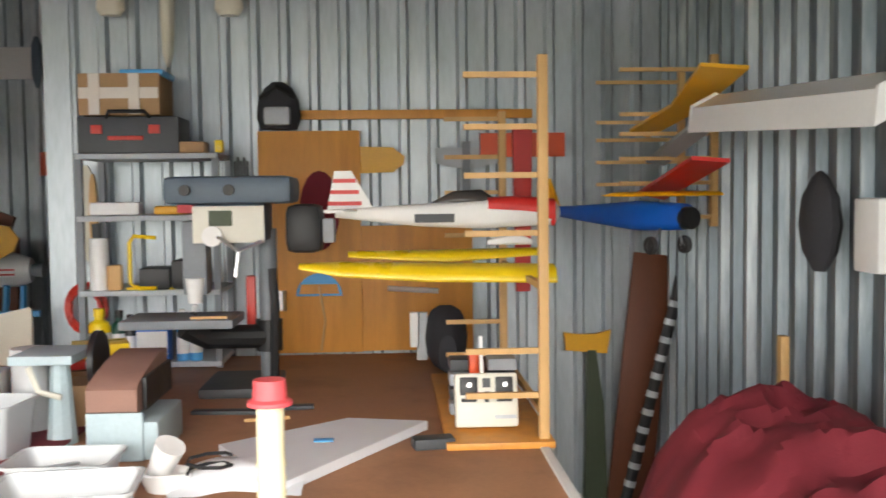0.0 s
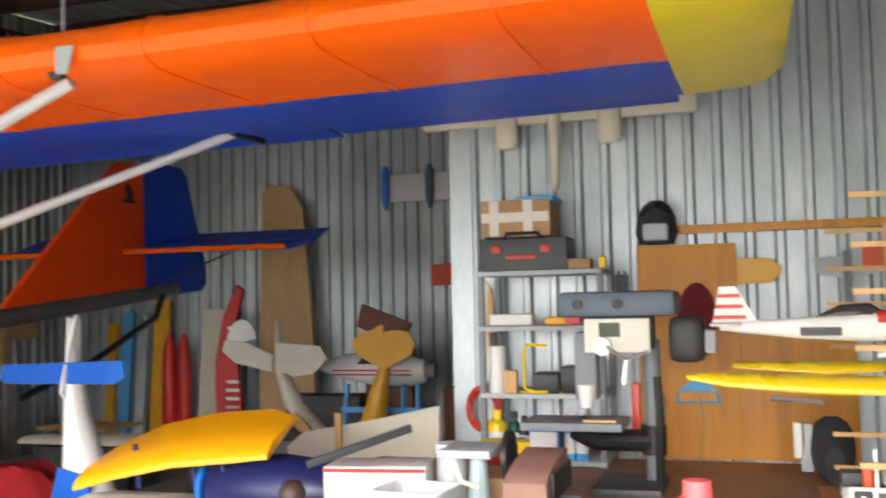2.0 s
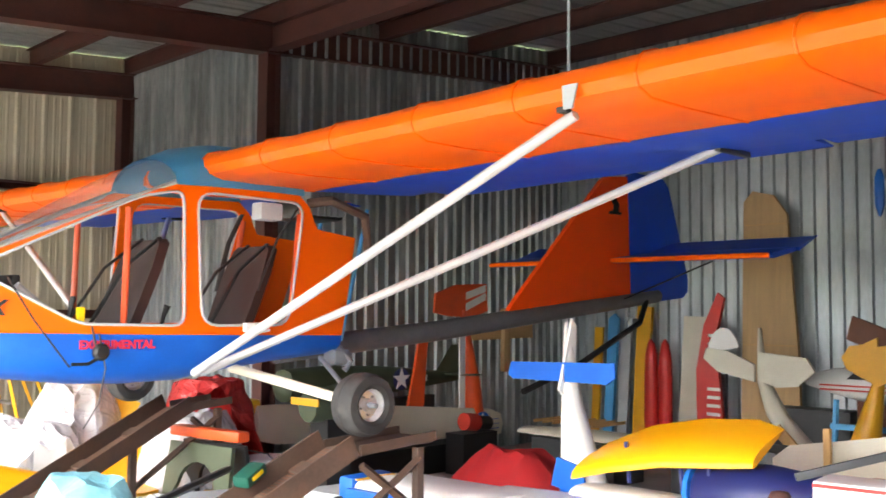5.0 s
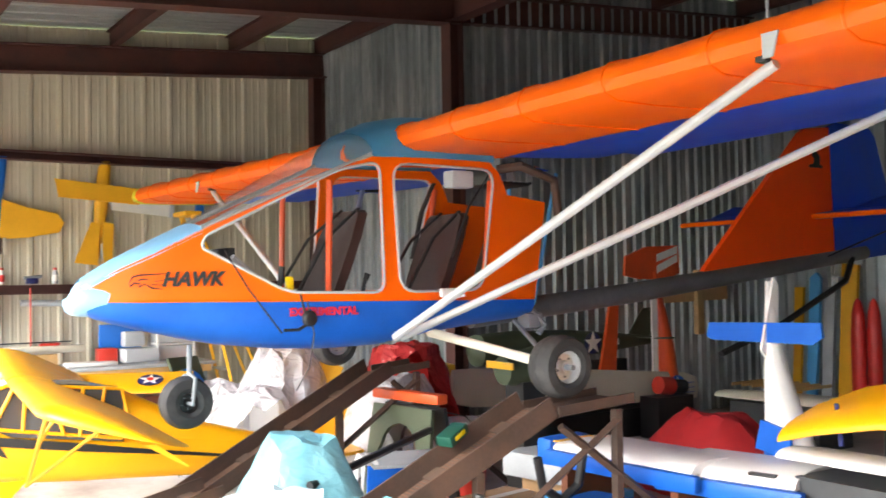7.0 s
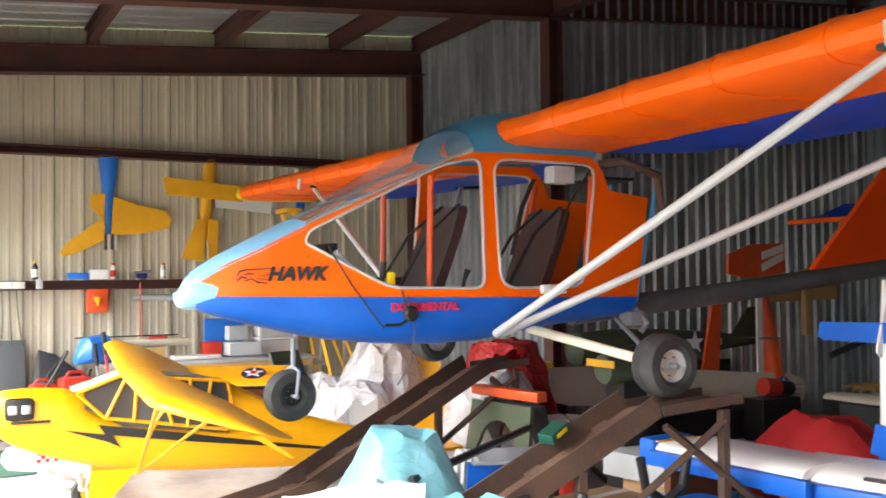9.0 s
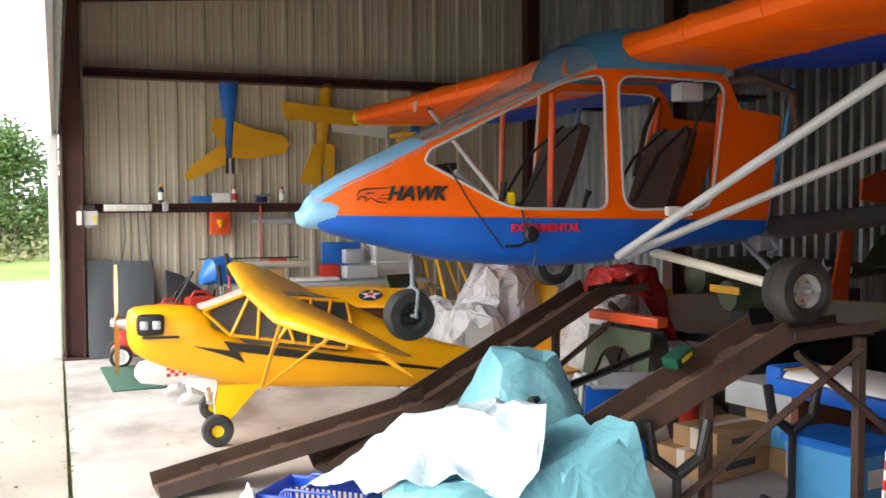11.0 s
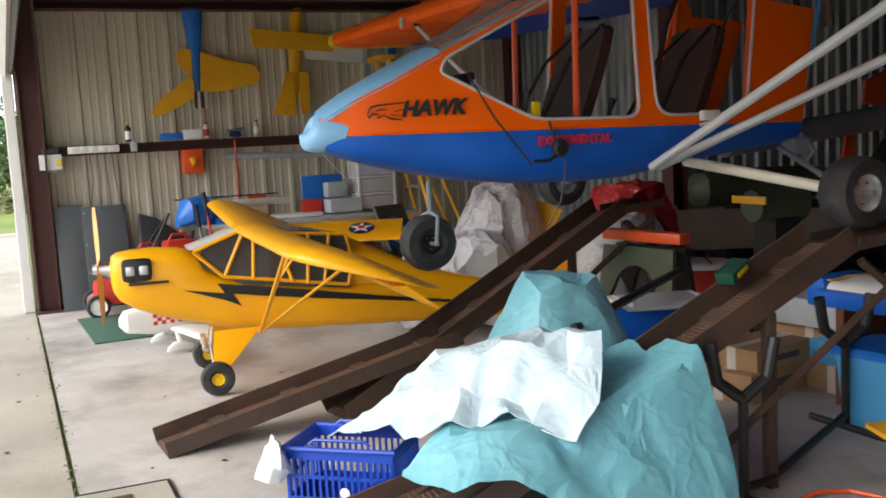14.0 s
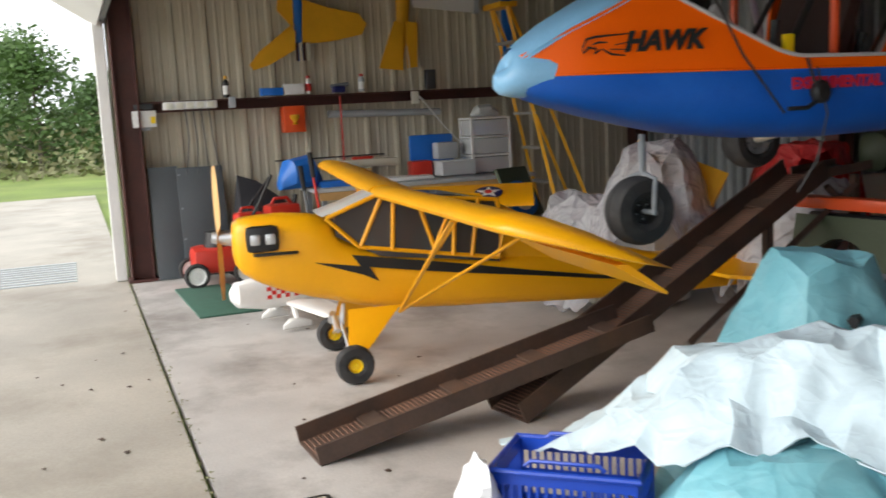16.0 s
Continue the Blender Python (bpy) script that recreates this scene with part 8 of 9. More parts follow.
bm = bmesh.new(); box(bm, (0, -0.075, 0.06), (0.13, 0.05, 0.09), None, 0.02); part("front_pocket", bm, GREYPL, bp)
bm = bmesh.new(); tube(bm, [(-0.08, -0.06, 0.15), (0.0, -0.1, 0.2), (0.08, -0.06, 0.15)], 0.012, 6); part("strap", bm, BLACK, bp)
def wall_model(name, x, z, y, outline_list, label):
    o = thing(name, pose(x, y, z), label, "model aeroplane", "models on the bench wall")
    for nm, poly, mtl, th, dy in outline_list:
        bm = bmesh.new(); prism(bm, poly, th, Matrix.Translation((0, dy, 0)) @ pose(0, 0, 0, 90, 0, 0)); part(nm, bm, mtl, o)
    return o
wall_model("amber_model", -0.05, 1.75, 4.93, [("wing_panel", [(-0.12, -0.065), (0.06, -0.06), (0.115, -0.02), (0.12, 0.02), (0.06, 0.065), (-0.12, 0.07)], AMBER, 0.02, 0)], "amber rounded model wing tip behind the panel")
wall_model("red_model", 0.66, 1.6, 4.90, [("wing_panel", [(-0.21, 0.16), (0.22, 0.16), (0.22, 0.28), (-0.21, 0.28)], REDOR, 0.02, 0), ("fuselage", [(-0.035, -0.52), (0.035, -0.52), (0.05, 0.32), (-0.05, 0.32)], RED, 0.05, -0.02)], "orange-red model aeroplane hung nose-up on the wall")
wall_model("grey_model", 0.38, 1.78, 4.92, [("wing_panel", [(-0.16, 0.03), (-0.15, -0.05), (0, -0.08), (0.17, -0.05), (0.17, 0.03)], GREYPL, 0.02, 0), ("fuselage", [(-0.02, -0.3), (0.02, -0.3), (0.02, 0.06), (-0.02, 0.06)], GREYM, 0.03, -0.01)], "pale grey model wing hung on the wall")
wall_model("maroon_shape", -0.36, 1.5, 4.89, [("panel", arc_poly(0, 0, 0.10, 0.20, 0, 360, 20)[:-1], MAROON, 0.02, 0)], "dark maroon oval panel leaning on the board")
bm = bmesh.new(); prism(bm, arc_poly(0, 0, 0.115, 0.115, 0, 180, 12), 0.012, pose(-0.37, 4.90, 1.07, 90, 0, 0))
hb = solid("half_round_mirror", bm, SKYBLUE, "half-round light blue framed piece with cord", "frame")
bm = bmesh.new(); prism(bm, [(-0.10, 0.012), (0.10, 0.012), (0.09, 0.06), (-0.09, 0.06)], 0.006, pose(-0.37, 4.889, 1.07, 90, 0, 0)); part("brown_inlay", bm, PLYW, hb)
bm = bmesh.new(); tube(bm, [(-0.37, 4.888, 1.12), (-0.34, 4.87, 0.95), (-0.36, 4.85, 0.80)], 0.006, 6); part("cord", bm, PINE, hb)
bt = thing("barometer", pose(-0.56, 4.89, 1.05), "small silver gauge on the plywood", "gauge")
bm = bmesh.new(); tube(bm, [(0, 0, -0.05), (0, 0, 0.05)], 0.025, 10); part("gauge_body", bm, ALU, bt)

# white model wing hung high on the wall
hi = thing("white_model", pose(-1.08, 4.88, 2.66), "white twin-engined model wing hung high on wall", "model aeroplane")
bm = bmesh.new(); box(bm, (0, 0, 0), (1.52, 0.05, 0.13), None, 0.02); part("wing_panel", bm, CREAM, hi)
for x in (-0.27, 0.30):
    bm = bmesh.new(); loft(bm, [[V3((x + 0.07 * k * math.cos(a), -0.03 + 0.05 * k * math.sin(a), z)) for a in [2 * math.pi * i / 12 for i in range(12)]] for z, k in ((-0.20, 0.7), (-0.17, 1), (-0.02, 0.9), (0.03, 0.5))]); part("engine_nacelle", bm, CREAM, hi)
bm = bmesh.new(); loft(bm, [[V3((0.04 * k * math.cos(a), -0.03 + 0.05 * k * math.sin(a), z)) for a in [2 * math.pi * i / 12 for i in range(12)]] for z, k in ((-0.45, 0.2), (-0.38, 0.7), (-0.1, 1), (0.07, 0.8))]); part("fuselage", bm, CREAM, hi)

# steel shelf unit
sh = thing("shelf_unit", pose(-1.12, 4.70, 0), "grey slotted-steel shelf unit with tools and bottles", "shelf")
for x in (-0.31, 0.31):
    for y in (-0.16, 0.2):
        bm = bmesh.new(); box(bm, (x, y, 0.89), (0.03, 0.03, 1.78)); part("post", bm, GREYM, sh)
for z in (1.765, 1.48, 1.135, 0.80):
    bm = bmesh.new(); box(bm, (0, 0.02, z), (0.64, 0.40, 0.025), None, 0.004); part("shelf_board", bm, GREYPL, sh)
cb = thing("cardboard_box", pose(-1.24, 4.68, 1.955), "taped cardboard box with blue bag on toolbox", "box")
bm = bmesh.new(); box(bm, (0, 0, 0.095), (0.37, 0.28, 0.19), None, 0.006); part("carton", bm, CARD, cb)
bm = bmesh.new(); box(bm, (0, -0.142, 0.10), (0.36, 0.004, 0.05)); part("tape", bm, TAPE, cb)
for x in (-0.11, 0.07):
    bm = bmesh.new(); box(bm, (x, -0.144, 0.095), (0.05, 0.004, 0.186)); part("tape", bm, TAPE, cb)
bm = bmesh.new(); box(bm, (0.10, 0.0, 0.195), (0.2, 0.26, 0.03), None, 0.012); part("blue_bag", bm, SKYBLUE, cb)
tb = thing("toolbox", pose(-1.20, 4.66, 1.778), "dark grey toolbox with red latches on the shelf", "toolbox")
bm = bmesh.new(); box(bm, (0, 0, 0.085), (0.46, 0.26, 0.17), None, 0.012); part("toolbox_body", bm, DKGREY, tb)
for x in (-0.14, 0.12):
    bm = bmesh.new(); box(bm, (x, -0.135, 0.11), (0.05, 0.012, 0.04), None, 0.004); part("latch", bm, REDPL, tb)
bm = bmesh.new(); box(bm, (-0.01, -0.135, 0.07), (0.16, 0.012, 0.02), None, 0.004); part("red_strip", bm, REDPL, tb)
bm = bmesh.new(); tube(bm, [(-0.1, -0.12, 0.16), (-0.08, -0.15, 0.19), (0.08, -0.15, 0.19), (0.1, -0.12, 0.16)], 0.01, 6); part("handle", bm, BLACK, tb)
boxy("wicker_tray", (-0.92, 4.60, 1.805), (0.13, 0.12, 0.055), CARD, "small brown basket on the shelf", "basket", 0.015)
boxy("yellow_tin", (-0.80, 4.60, 1.81), (0.04, 0.04, 0.06), YBRIGHT, "small yellow tin on the shelf", "tin", 0.01)
for x, z, s, mtl, lab, cat in ((-1.28, 1.525, (0.22, 0.15, 0.06), WHITE, "white plastic case on the shelf", "case"), (-1.02, 1.515, (0.16, 0.10, 0.04), AMBER, "amber tool on the shelf", "tool"), (-0.95, 1.57, (0.08, 0.12, 0.14), PINKCAP, "pale red box on the shelf", "box"), (-1.10, 1.20, (0.14, 0.2, 0.10), BLACK, "black power tool on the shelf", "tool"), (-0.95, 1.22, (0.14, 0.2, 0.13), BLACK, "black machine on the shelf", "tool"), (-1.12, 1.155, (0.22, 0.12, 0.012), YBRIGHT, "yellow level on the shelf", "level"), (-0.92, 1.155, (0.10, 0.1, 0.03), REDPL, "red tool on the shelf", "tool")):
    boxy(cat, (x, 4.60, z), s, mtl, lab, cat, 0.012, random.uniform(-8, 8))
ht = thing("hacksaw", pose(-1.18, 4.50, 1.15), "yellow hacksaw hanging on the shelf's front", "saw")
bm = bmesh.new(); tube(bm, [(0.10, 0, 0.24), (0.0, 0, 0.25), (-0.02, 0, 0.22), (-0.02, 0, 0.03), (0.02, 0, 0.01), (0.10, 0, 0.01)], 0.010, 6); part("saw_frame", bm, YBRIGHT, ht)
pr = thing("paper_roll", pose(-1.36, 4.58, 1.148), "white paper towel roll on the shelf", "paper roll")
bm = bmesh.new(); cyl(bm, (0, 0, 0), (0, 0, 0.24), 0.045, None, 18); part("roll", bm, WHITE, pr)
gj = thing("glue_jar", pose(-1.28, 4.54, 1.148), "small wooden tool with handle on the shelf", "tool")
bm = bmesh.new(); box(bm, (0, 0, 0.06), (0.07, 0.05, 0.12), None, 0.015); part("block", bm, PINE, gj)
for x, r, h, mtl, cap, lab in ((-1.36, 0.05, 0.25, YBRIGHT, YBRIGHT, "yellow oil bottle on the lower shelf"), (-1.27, 0.035, 0.24, GREEN, BLACK, "green bottle on the lower shelf"), (-1.22, 0.03, 0.22, BLACK, BLACK, "black bottle on the lower shelf"), (-0.98, 0.03, 0.24, SKYBLUE, WHITE, "blue and white bottle on the lower shelf"), (-0.92, 0.03, 0.26, SKYBLUE, WHITE, "tall light blue bottle on the lower shelf")):
    bottle("bottle", (x, 4.55, 0.814), r, h, mtl, cap, lab)
bk = thing("paint_can", pose(-1.11, 4.55, 0.814), "blue and white labelled square can", "can")
bm = bmesh.new(); box(bm, (0, 0, 0.11), (0.15, 0.10, 0.22), None, 0.012); part("can_body", bm, MODBLUE, bk)
bm = bmesh.new(); box(bm, (0, -0.052, 0.09), (0.14, 0.004, 0.11)); part("paper_label", bm, WHITE, bk)
hs = thing("hose_coil", pose(-1.52, 4.86, 1.03), "red and black hose coil hung on the wall", "hose")
bm = bmesh.new()
for r in (0.075, 0.095):
    tube(bm, [(r * math.cos(2 * math.pi * k / 20), 0.02 * (r > 0.08), 0.12 * r / 0.095 * math.sin(2 * math.pi * k / 20)) for k in range(21)], 0.014, 6)
part("coil", bm, REDPL, hs)
sk = thing("carved_paddle", pose(-1.50, 4.88, 1.5), "long pale carved strip hung on the wall", "strip")
bm = bmesh.new(); prism(bm, arc_poly(0, 0, 0.045, 0.24, 0, 360, 18)[:-1], 0.02, pose(0, 0, 0, 90, 0, 0)); part("strip", bm, CREAM, sk)
bm = bmesh.new(); prism(bm, arc_poly(0.03, 0, 0.02, 0.20, 0, 360, 14)[:-1], 0.025, pose(0, 0, 0, 90, 0, 0)); part("wooden_rib", bm, PINE, sk)
bc = thing("belt", pose(-1.46, 4.87, 1.2), "black slotted strap hanging by the shelf", "strap")
bm = bmesh.new(); tube(bm, [(0.0, 0, 0.25), (0.01, 0, 0.05), (-0.03, 0, -0.1)], 0.025, 6, 0.3); part("strap", bm, DKGREY, bc)
for k in range(5):
    boxy("file_tool", (-0.77 + 0.015 * k, 4.86, 1.62 + 0.02 * (k % 2)), (0.012, 0.012, 0.26), BLACK, "dark steel file hung on the wall", "file", 0.003, 0, "hanging files")

# bench drill press
dp = thing("drill_press", pose(-0.62, 4.02, BZ), "blue-grey bench drill press with white front panel", "drill press")
bm = bmesh.new(); box(bm, (0, 0, 0.02), (0.30, 0.42, 0.04), None, 0.012); part("base", bm, DKGREY, dp)
bm = bmesh.new(); cyl(bm, (0.10, 0.06, 0.03), (0.10, 0.06, 0.66), 0.038, None, 18); part("column", bm, GREYM, dp)
bm = bmesh.new(); box(bm, (-0.22, -0.10, 0.30), (0.44, 0.30, 0.035), None, 0.008); part("work_table", bm, GREYM, dp)
bm = bmesh.new(); tube(bm, [(-0.22, -0.06, 0.28), (-0.14, -0.02, 0.22), (0.08, 0.05, 0.21)], [0.06, 0.05, 0.05], 12); cyl(bm, (0.10, 0.06, 0.15), (0.10, 0.06, 0.28), 0.055, None, 18); part("table_arm", bm, BLACK, dp)
bm = bmesh.new(); box(bm, (-0.10, -0.20, 0.323), (0.14, 0.02, 0.01)); part("pencil", bm, PINE, dp)
bm = bmesh.new(); box(bm, (-0.02, -0.02, 0.82), (0.50, 0.36, 0.11), None, 0.03); part("belt_cover", bm, STEELBLUE, dp)
for x in (-0.18, -0.01):
    bm = bmesh.new(); cyl(bm, (x, -0.20, 0.82), (x, -0.225, 0.82), 0.022, None, 12); part("knob", bm, BLACK, dp)
bm = bmesh.new(); box(bm, (-0.02, -0.04, 0.69), (0.28, 0.26, 0.15), None, 0.015); part("head", bm, STEELBLUE, dp)
bm = bmesh.new(); box(bm, (-0.02, -0.174, 0.685), (0.28, 0.012, 0.145), None, 0.004); part("front_panel", bm, IVORY, dp, "white front panel")
bm = bmesh.new(); box(bm, (-0.05, -0.182, 0.71), (0.09, 0.006, 0.06)); part("dial_plate", bm, OLIVE, dp)
bm = bmesh.new(); cyl(bm, (-0.08, -0.18, 0.64), (-0.08, -0.21, 0.64), 0.04, None, 18); part("depth_dial", bm, WHITE, dp)
bm = bmesh.new(); box(bm, (-0.17, -0.05, 0.55), (0.10, 0.12, 0.30), None, 0.02); part("side_guard", bm, GREYM, dp)
bm = bmesh.new(); tube(bm, [(-0.17, -0.10, 0.47), (-0.17, -0.10, 0.37)], [0.04, 0.03], 14); part("chuck", bm, WHITE, dp)
for k in range(3):
    a = 2 * math.pi * k / 3 + 0.4
    bm = bmesh.new(); tube(bm, [(0.02, -0.20, 0.58), (0.02 + 0.10 * math.cos(a), -0.21, 0.58 + 0.10 * math.sin(a))], 0.008, 6); part("feed_handle", bm, ALU, dp)
bm = bmesh.new(); box(bm, (0.26, 0.05, 0.66), (0.15, 0.20, 0.20), None, 0.04); part("motor", bm, BLACK, dp, "black motor housing")
bm = bmesh.new(); box(bm, (0.36, 0.02, 0.65), (0.05, 0.08, 0.10), None, 0.01); part("switch_box", bm, GREYPL, dp)
bm = bmesh.new(); tube(bm, [(0.13, -0.04, 0.03), (0.14, -0.05, 0.35), (0.13, -0.04, 0.5)], 0.018, 8); part("rack_tube", bm, BLACK, dp)
bm = bmesh.new(); box(bm, (0.02, 0.12, 0.33), (0.04, 0.04, 0.26), None, 0.01); part("red_guard", bm, REDPL, dp)

# disc and belt sander
sd = thing("belt_sander", pose(-0.84, 3.12, BZ), "grey-green belt and disc sander with brown belt", "sander")
bm = bmesh.new(); box(bm, (0.02, -0.02, 0.06), (0.22, 0.34, 0.12), None, 0.015); part("sander_base", bm, PALEGR, sd)
bm = bmesh.new(); box(bm, (0, -0.186, 0.075), (0.17, 0.03, 0.15), None, 0.008); part("front_cover", bm, PALEGR, sd)
bm = bmesh.new(); loft(bm, [[V3((x, -0.02 + 0.20 * c, 0.22 + 0.055 * s + 0.03 * c)) for c, s in [(math.copysign(min(1, abs(1.5 * math.cos(a))), math.cos(a)), math.sin(a)) for a in [2 * math.pi * k / 20 for k in range(20)]]] for x in (-0.075, 0.075)]); part("sanding_belt", bm, ABRASIVE, sd, "worn brown sanding belt")
bm = bmesh.new(); box(bm, (0.085, 0.0, 0.2), (0.012, 0.34, 0.10), None, 0.004); part("belt_guard", bm, BLACK, sd)
bm = bmesh.new(); cyl(bm, (-0.12, 0.10, 0.26), (-0.14, 0.10, 0.26), 0.10, None, 24); part("sanding_disc", bm, BLACK, sd)
bm = bmesh.new(); box(bm, (-0.27, 0.08, 0.285), (0.20, 0.24, 0.03), None, 0.006); part("work_table", bm, PALEGR, sd)
bm = bmesh.new(); tube(bm, [(-0.24, 0.06, 0.0), (-0.24, 0.06, 0.27)], [0.05, 0.03], 10); part("table_pedestal", bm, PALEGR, sd)
bm = bmesh.new(); tube(bm, [(-0.32, 0.0, 0.26), (-0.29, 0.0, 0.18), (-0.22, 0.0, 0.16)], 0.01, 6); part("protractor", bm, IVORY, sd)

# wooden display rack with models
rk = thing("display_rack", pose(0.33, 3.55, BZ), "pine peg rack holding model aeroplanes on the bench", "rack")
for x, y, h in ((0.14, -0.55, 1.20), (0.14, 0.55, 1.12)):
    bm = bmesh.new(); box(bm, (x, y, h / 2 + 0.02), (0.032, 0.032, h), None, 0.004); part("rack_post", bm, PINE, rk)
bm = bmesh.new(); box(bm, (0.0, 0, 0.012), (0.34, 1.2, 0.022), None, 0.004); part("rack_base", bm, PLYW, rk)
for k, z in enumerate((1.16, 1.0, 0.85, 0.67, 0.30, 0.16)):
    for y in (-0.55, 0.55):
        bm = bmesh.new(); box(bm, (0.02, y + 0.005, z - (0.05 if y > 0 else 0)), (0.25, 0.018, 0.018)); part("peg", bm, PINE, rk)
for z in (0.10, 0.5):
    bm = bmesh.new(); box(bm, (0.14, 0, z), (0.02, 1.1, 0.02)); part("rack_rail", bm, PINE, rk)
m = Matrix.Translation((0.60, 3.45, 1.49)) @ pose(0, 0, 0, 0, 0, 90)
wp = model_plane("model_aeroplane", m, "white low-wing model with red nose on the rack", [(0.0, 0.02, 0.0, 0.03), (0.02, 0.045, -0.03, 0.06), (0.15, 0.05, -0.035, 0.07), (0.3, 0.05, -0.04, 0.065), (0.5, 0.04, -0.03, 0.05), (0.8, 0.015, 0.005, 0.035)], WHITE, None, None, (0.36, 0.11, 0.72, 0.03, 0.07), WHITE, [(0.66, 0.03), (0.74, 0.17), (0.80, 0.17), (0.83, 0.02)], WHITE, cowl=([(0.02, 0.045, -0.03, 0.06), (0.15, 0.05, -0.0, 0.072), (0.26, 0.05, 0.02, 0.068)], RED), canopy=[(0.22, 0.01, 0.05, 0.06), (0.28, 0.035, 0.03, 0.10), (0.38, 0.03, 0.03, 0.095), (0.46, 0.008, 0.04, 0.055)])
for k in range(3):
    bm = bmesh.new(); box(bm, (-0.008, 0.765, 0.055 + 0.04 * k), (0.004, 0.12 - 0.02 * k, 0.014)); part("tail_stripe", bm, RED, wp)
bm = bmesh.new(); box(bm, (-0.05, 0.45, 0.0), (0.004, 0.14, 0.03)); part("side_marking", bm, DKGREY, wp)
bm = bmesh.new(); loft(bm, [superring(y, w, -0.10, -0.10 + h, 10, 0.9) for y, w, h in ((0.10, 0.01, 0.02), (0.16, 0.02, 0.045), (0.26, 0.01, 0.02))]); part("wheel_pant", bm, WHITE, wp)
yl = thing("wing_panel", pose(0.12, 3.42, 1.28), "bright yellow model wing laid across the rack pegs", "wing panel")
bm = bmesh.new(); loft(bm, [wing_ring((x, -0.10, z), c, 1.7, (0, 1, 0.12), (0, -0.12, 1)) for x, c, z in ((-0.44, 0.08, 0.045), (-0.30, 0.20, 0.02), (0.0, 0.25, 0.0), (0.45, 0.25, -0.01))]); part("wing_skin", bm, YBRIGHT, yl)
y2 = thing("wing_panel", pose(0.18, 3.62, 1.33), "second bright yellow model wing on the rack", "wing panel")
bm = bmesh.new(); loft(bm, [wing_ring((x, -0.10, z), c, 1.5, (0, 1, 0.12), (0, -0.12, 1)) for x, c, z in ((-0.34, 0.10, 0.02), (0.0, 0.2, 0.0), (0.36, 0.12, 0.02))]); part("wing_skin", bm, YBRIGHT, y2)
tx = thing("radio_transmitter", Matrix.Translation((0.30, 3.12, BZ + 0.03)) @ pose(0, 0, 0, -12, 0, 0), "ivory two-stick radio control transmitter on the rack", "transmitter")
bm = bmesh.new(); box(bm, (0, 0, 0.09), (0.205, 0.06, 0.175), None, 0.01); part("case", bm, IVORY, tx)
for x in (-0.058, 0.058):
    bm = bmesh.new(); box(bm, (x, -0.031, 0.135), (0.058, 0.006, 0.058), None, 0.004); part("stick_gimbal", bm, BLACK, tx)
    bm = bmesh.new(); cyl(bm, (x, -0.03, 0.137), (x, -0.062, 0.139), 0.006, 0.008, 8); part("stick", bm, ALU, tx)
    bm = bmesh.new(); box(bm, (x, -0.032, 0.09), (0.05, 0.005, 0.012)); part("trim_slot", bm, BLACK, tx)
for c, s, mtl in (((0, -0.032, 0.145), (0.026, 0.006, 0.03), DKGREY), ((0, -0.032, 0.10), (0.014, 0.006, 0.035), DKGREY), ((0.06, -0.032, 0.035), (0.07, 0.004, 0.012), GREYPL)):
    bm = bmesh.new(); box(bm, c, s); part("panel_detail", bm, mtl, tx)
bm = bmesh.new(); box(bm, (-0.01, 0.02, 0.23), (0.012, 0.012, 0.14)); part("antenna", bm, WHITE, tx)
for k in range(4):
    for j, x in enumerate((-0.06, 0.07)):
        boxy("radio_crystal", (0.30 + x, 3.32, BZ + 0.06 + 0.05 * k), (0.10, 0.10, 0.04), DKGREY if (k + j) % 2 else GREYPL, "stacked black and grey radio part on the rack", "radio part", 0.006, 0, "stacked radio parts")
boxy("orange_tube", (0.27, 3.24, BZ + 0.20), (0.035, 0.03, 0.14), REDOR, "orange plastic part on the stacked radios", "part", 0.008)
for x, z, s, mtl, lab in ((0.10, 0.96, (0.05, 0.03, 0.16), WHITE, "white carton leaning behind the rack"), (0.13, 0.93, (0.05, 0.03, 0.22), GREYPL, "grey bracket leaning behind the rack")):
    boxy("bracket", (x, 4.4, z), s, mtl, lab, "bracket", 0.006)
bm = bmesh.new(); loft(bm, [superring(y, w, 0.0, h, 14, 0.85) for y, w, h in ((-0.1, 0.04, 0.17), (-0.03, 0.09, 0.25), (0.07, 0.10, 0.29), (0.16, 0.05, 0.2))])
o = solid("black_pack", bm, HAZE, "dark round camera bag behind the rack", "bag"); o.matrix_world = pose(0.24, 4.35, BZ + 0.001)
bm = bmesh.new(); tube(bm, [(-0.02, 4.3, 1.16), (0.2, 4.25, 1.15)], 0.012, 8)
solid("metal_rod", bm, ALU, "steel rod lying across the parts", "rod").location.z = 0
boxy("dark_block", (0.12, 3.0, BZ + 0.018), (0.13, 0.07, 0.034), DKGREY, "dark grey plastic block on the bench", "block", 0.006, 10)
# foam sheet, tube, papers and tubs
bm = bmesh.new(); prism(bm, [(-0.54, 2.97), (-0.16, 3.29), (0.11, 3.22), (-0.29, 2.56), (-0.40, 2.72)], 0.03, pose(0, 0, BZ + 0.02))
fo = solid("foam_sheet", bm, FOAM, "white foam sheet with a blue label on the bench", "foam sheet")
bm = bmesh.new(); box(bm, (-0.22, 2.98, BZ + 0.038), (0.06, 0.035, 0.004)); part("blue_label", bm, SKYBLUE, fo)
pt = thing("plastic_tube", pose(-0.185, 1.44, 0), "yellowed plastic tube with a red end cap standing upright", "tube")
bm = bmesh.new(); cyl(bm, (0, 0, 0.002), (0, 0, 1.27), 0.021, None, 18); part("tube", bm, PVC, pt)
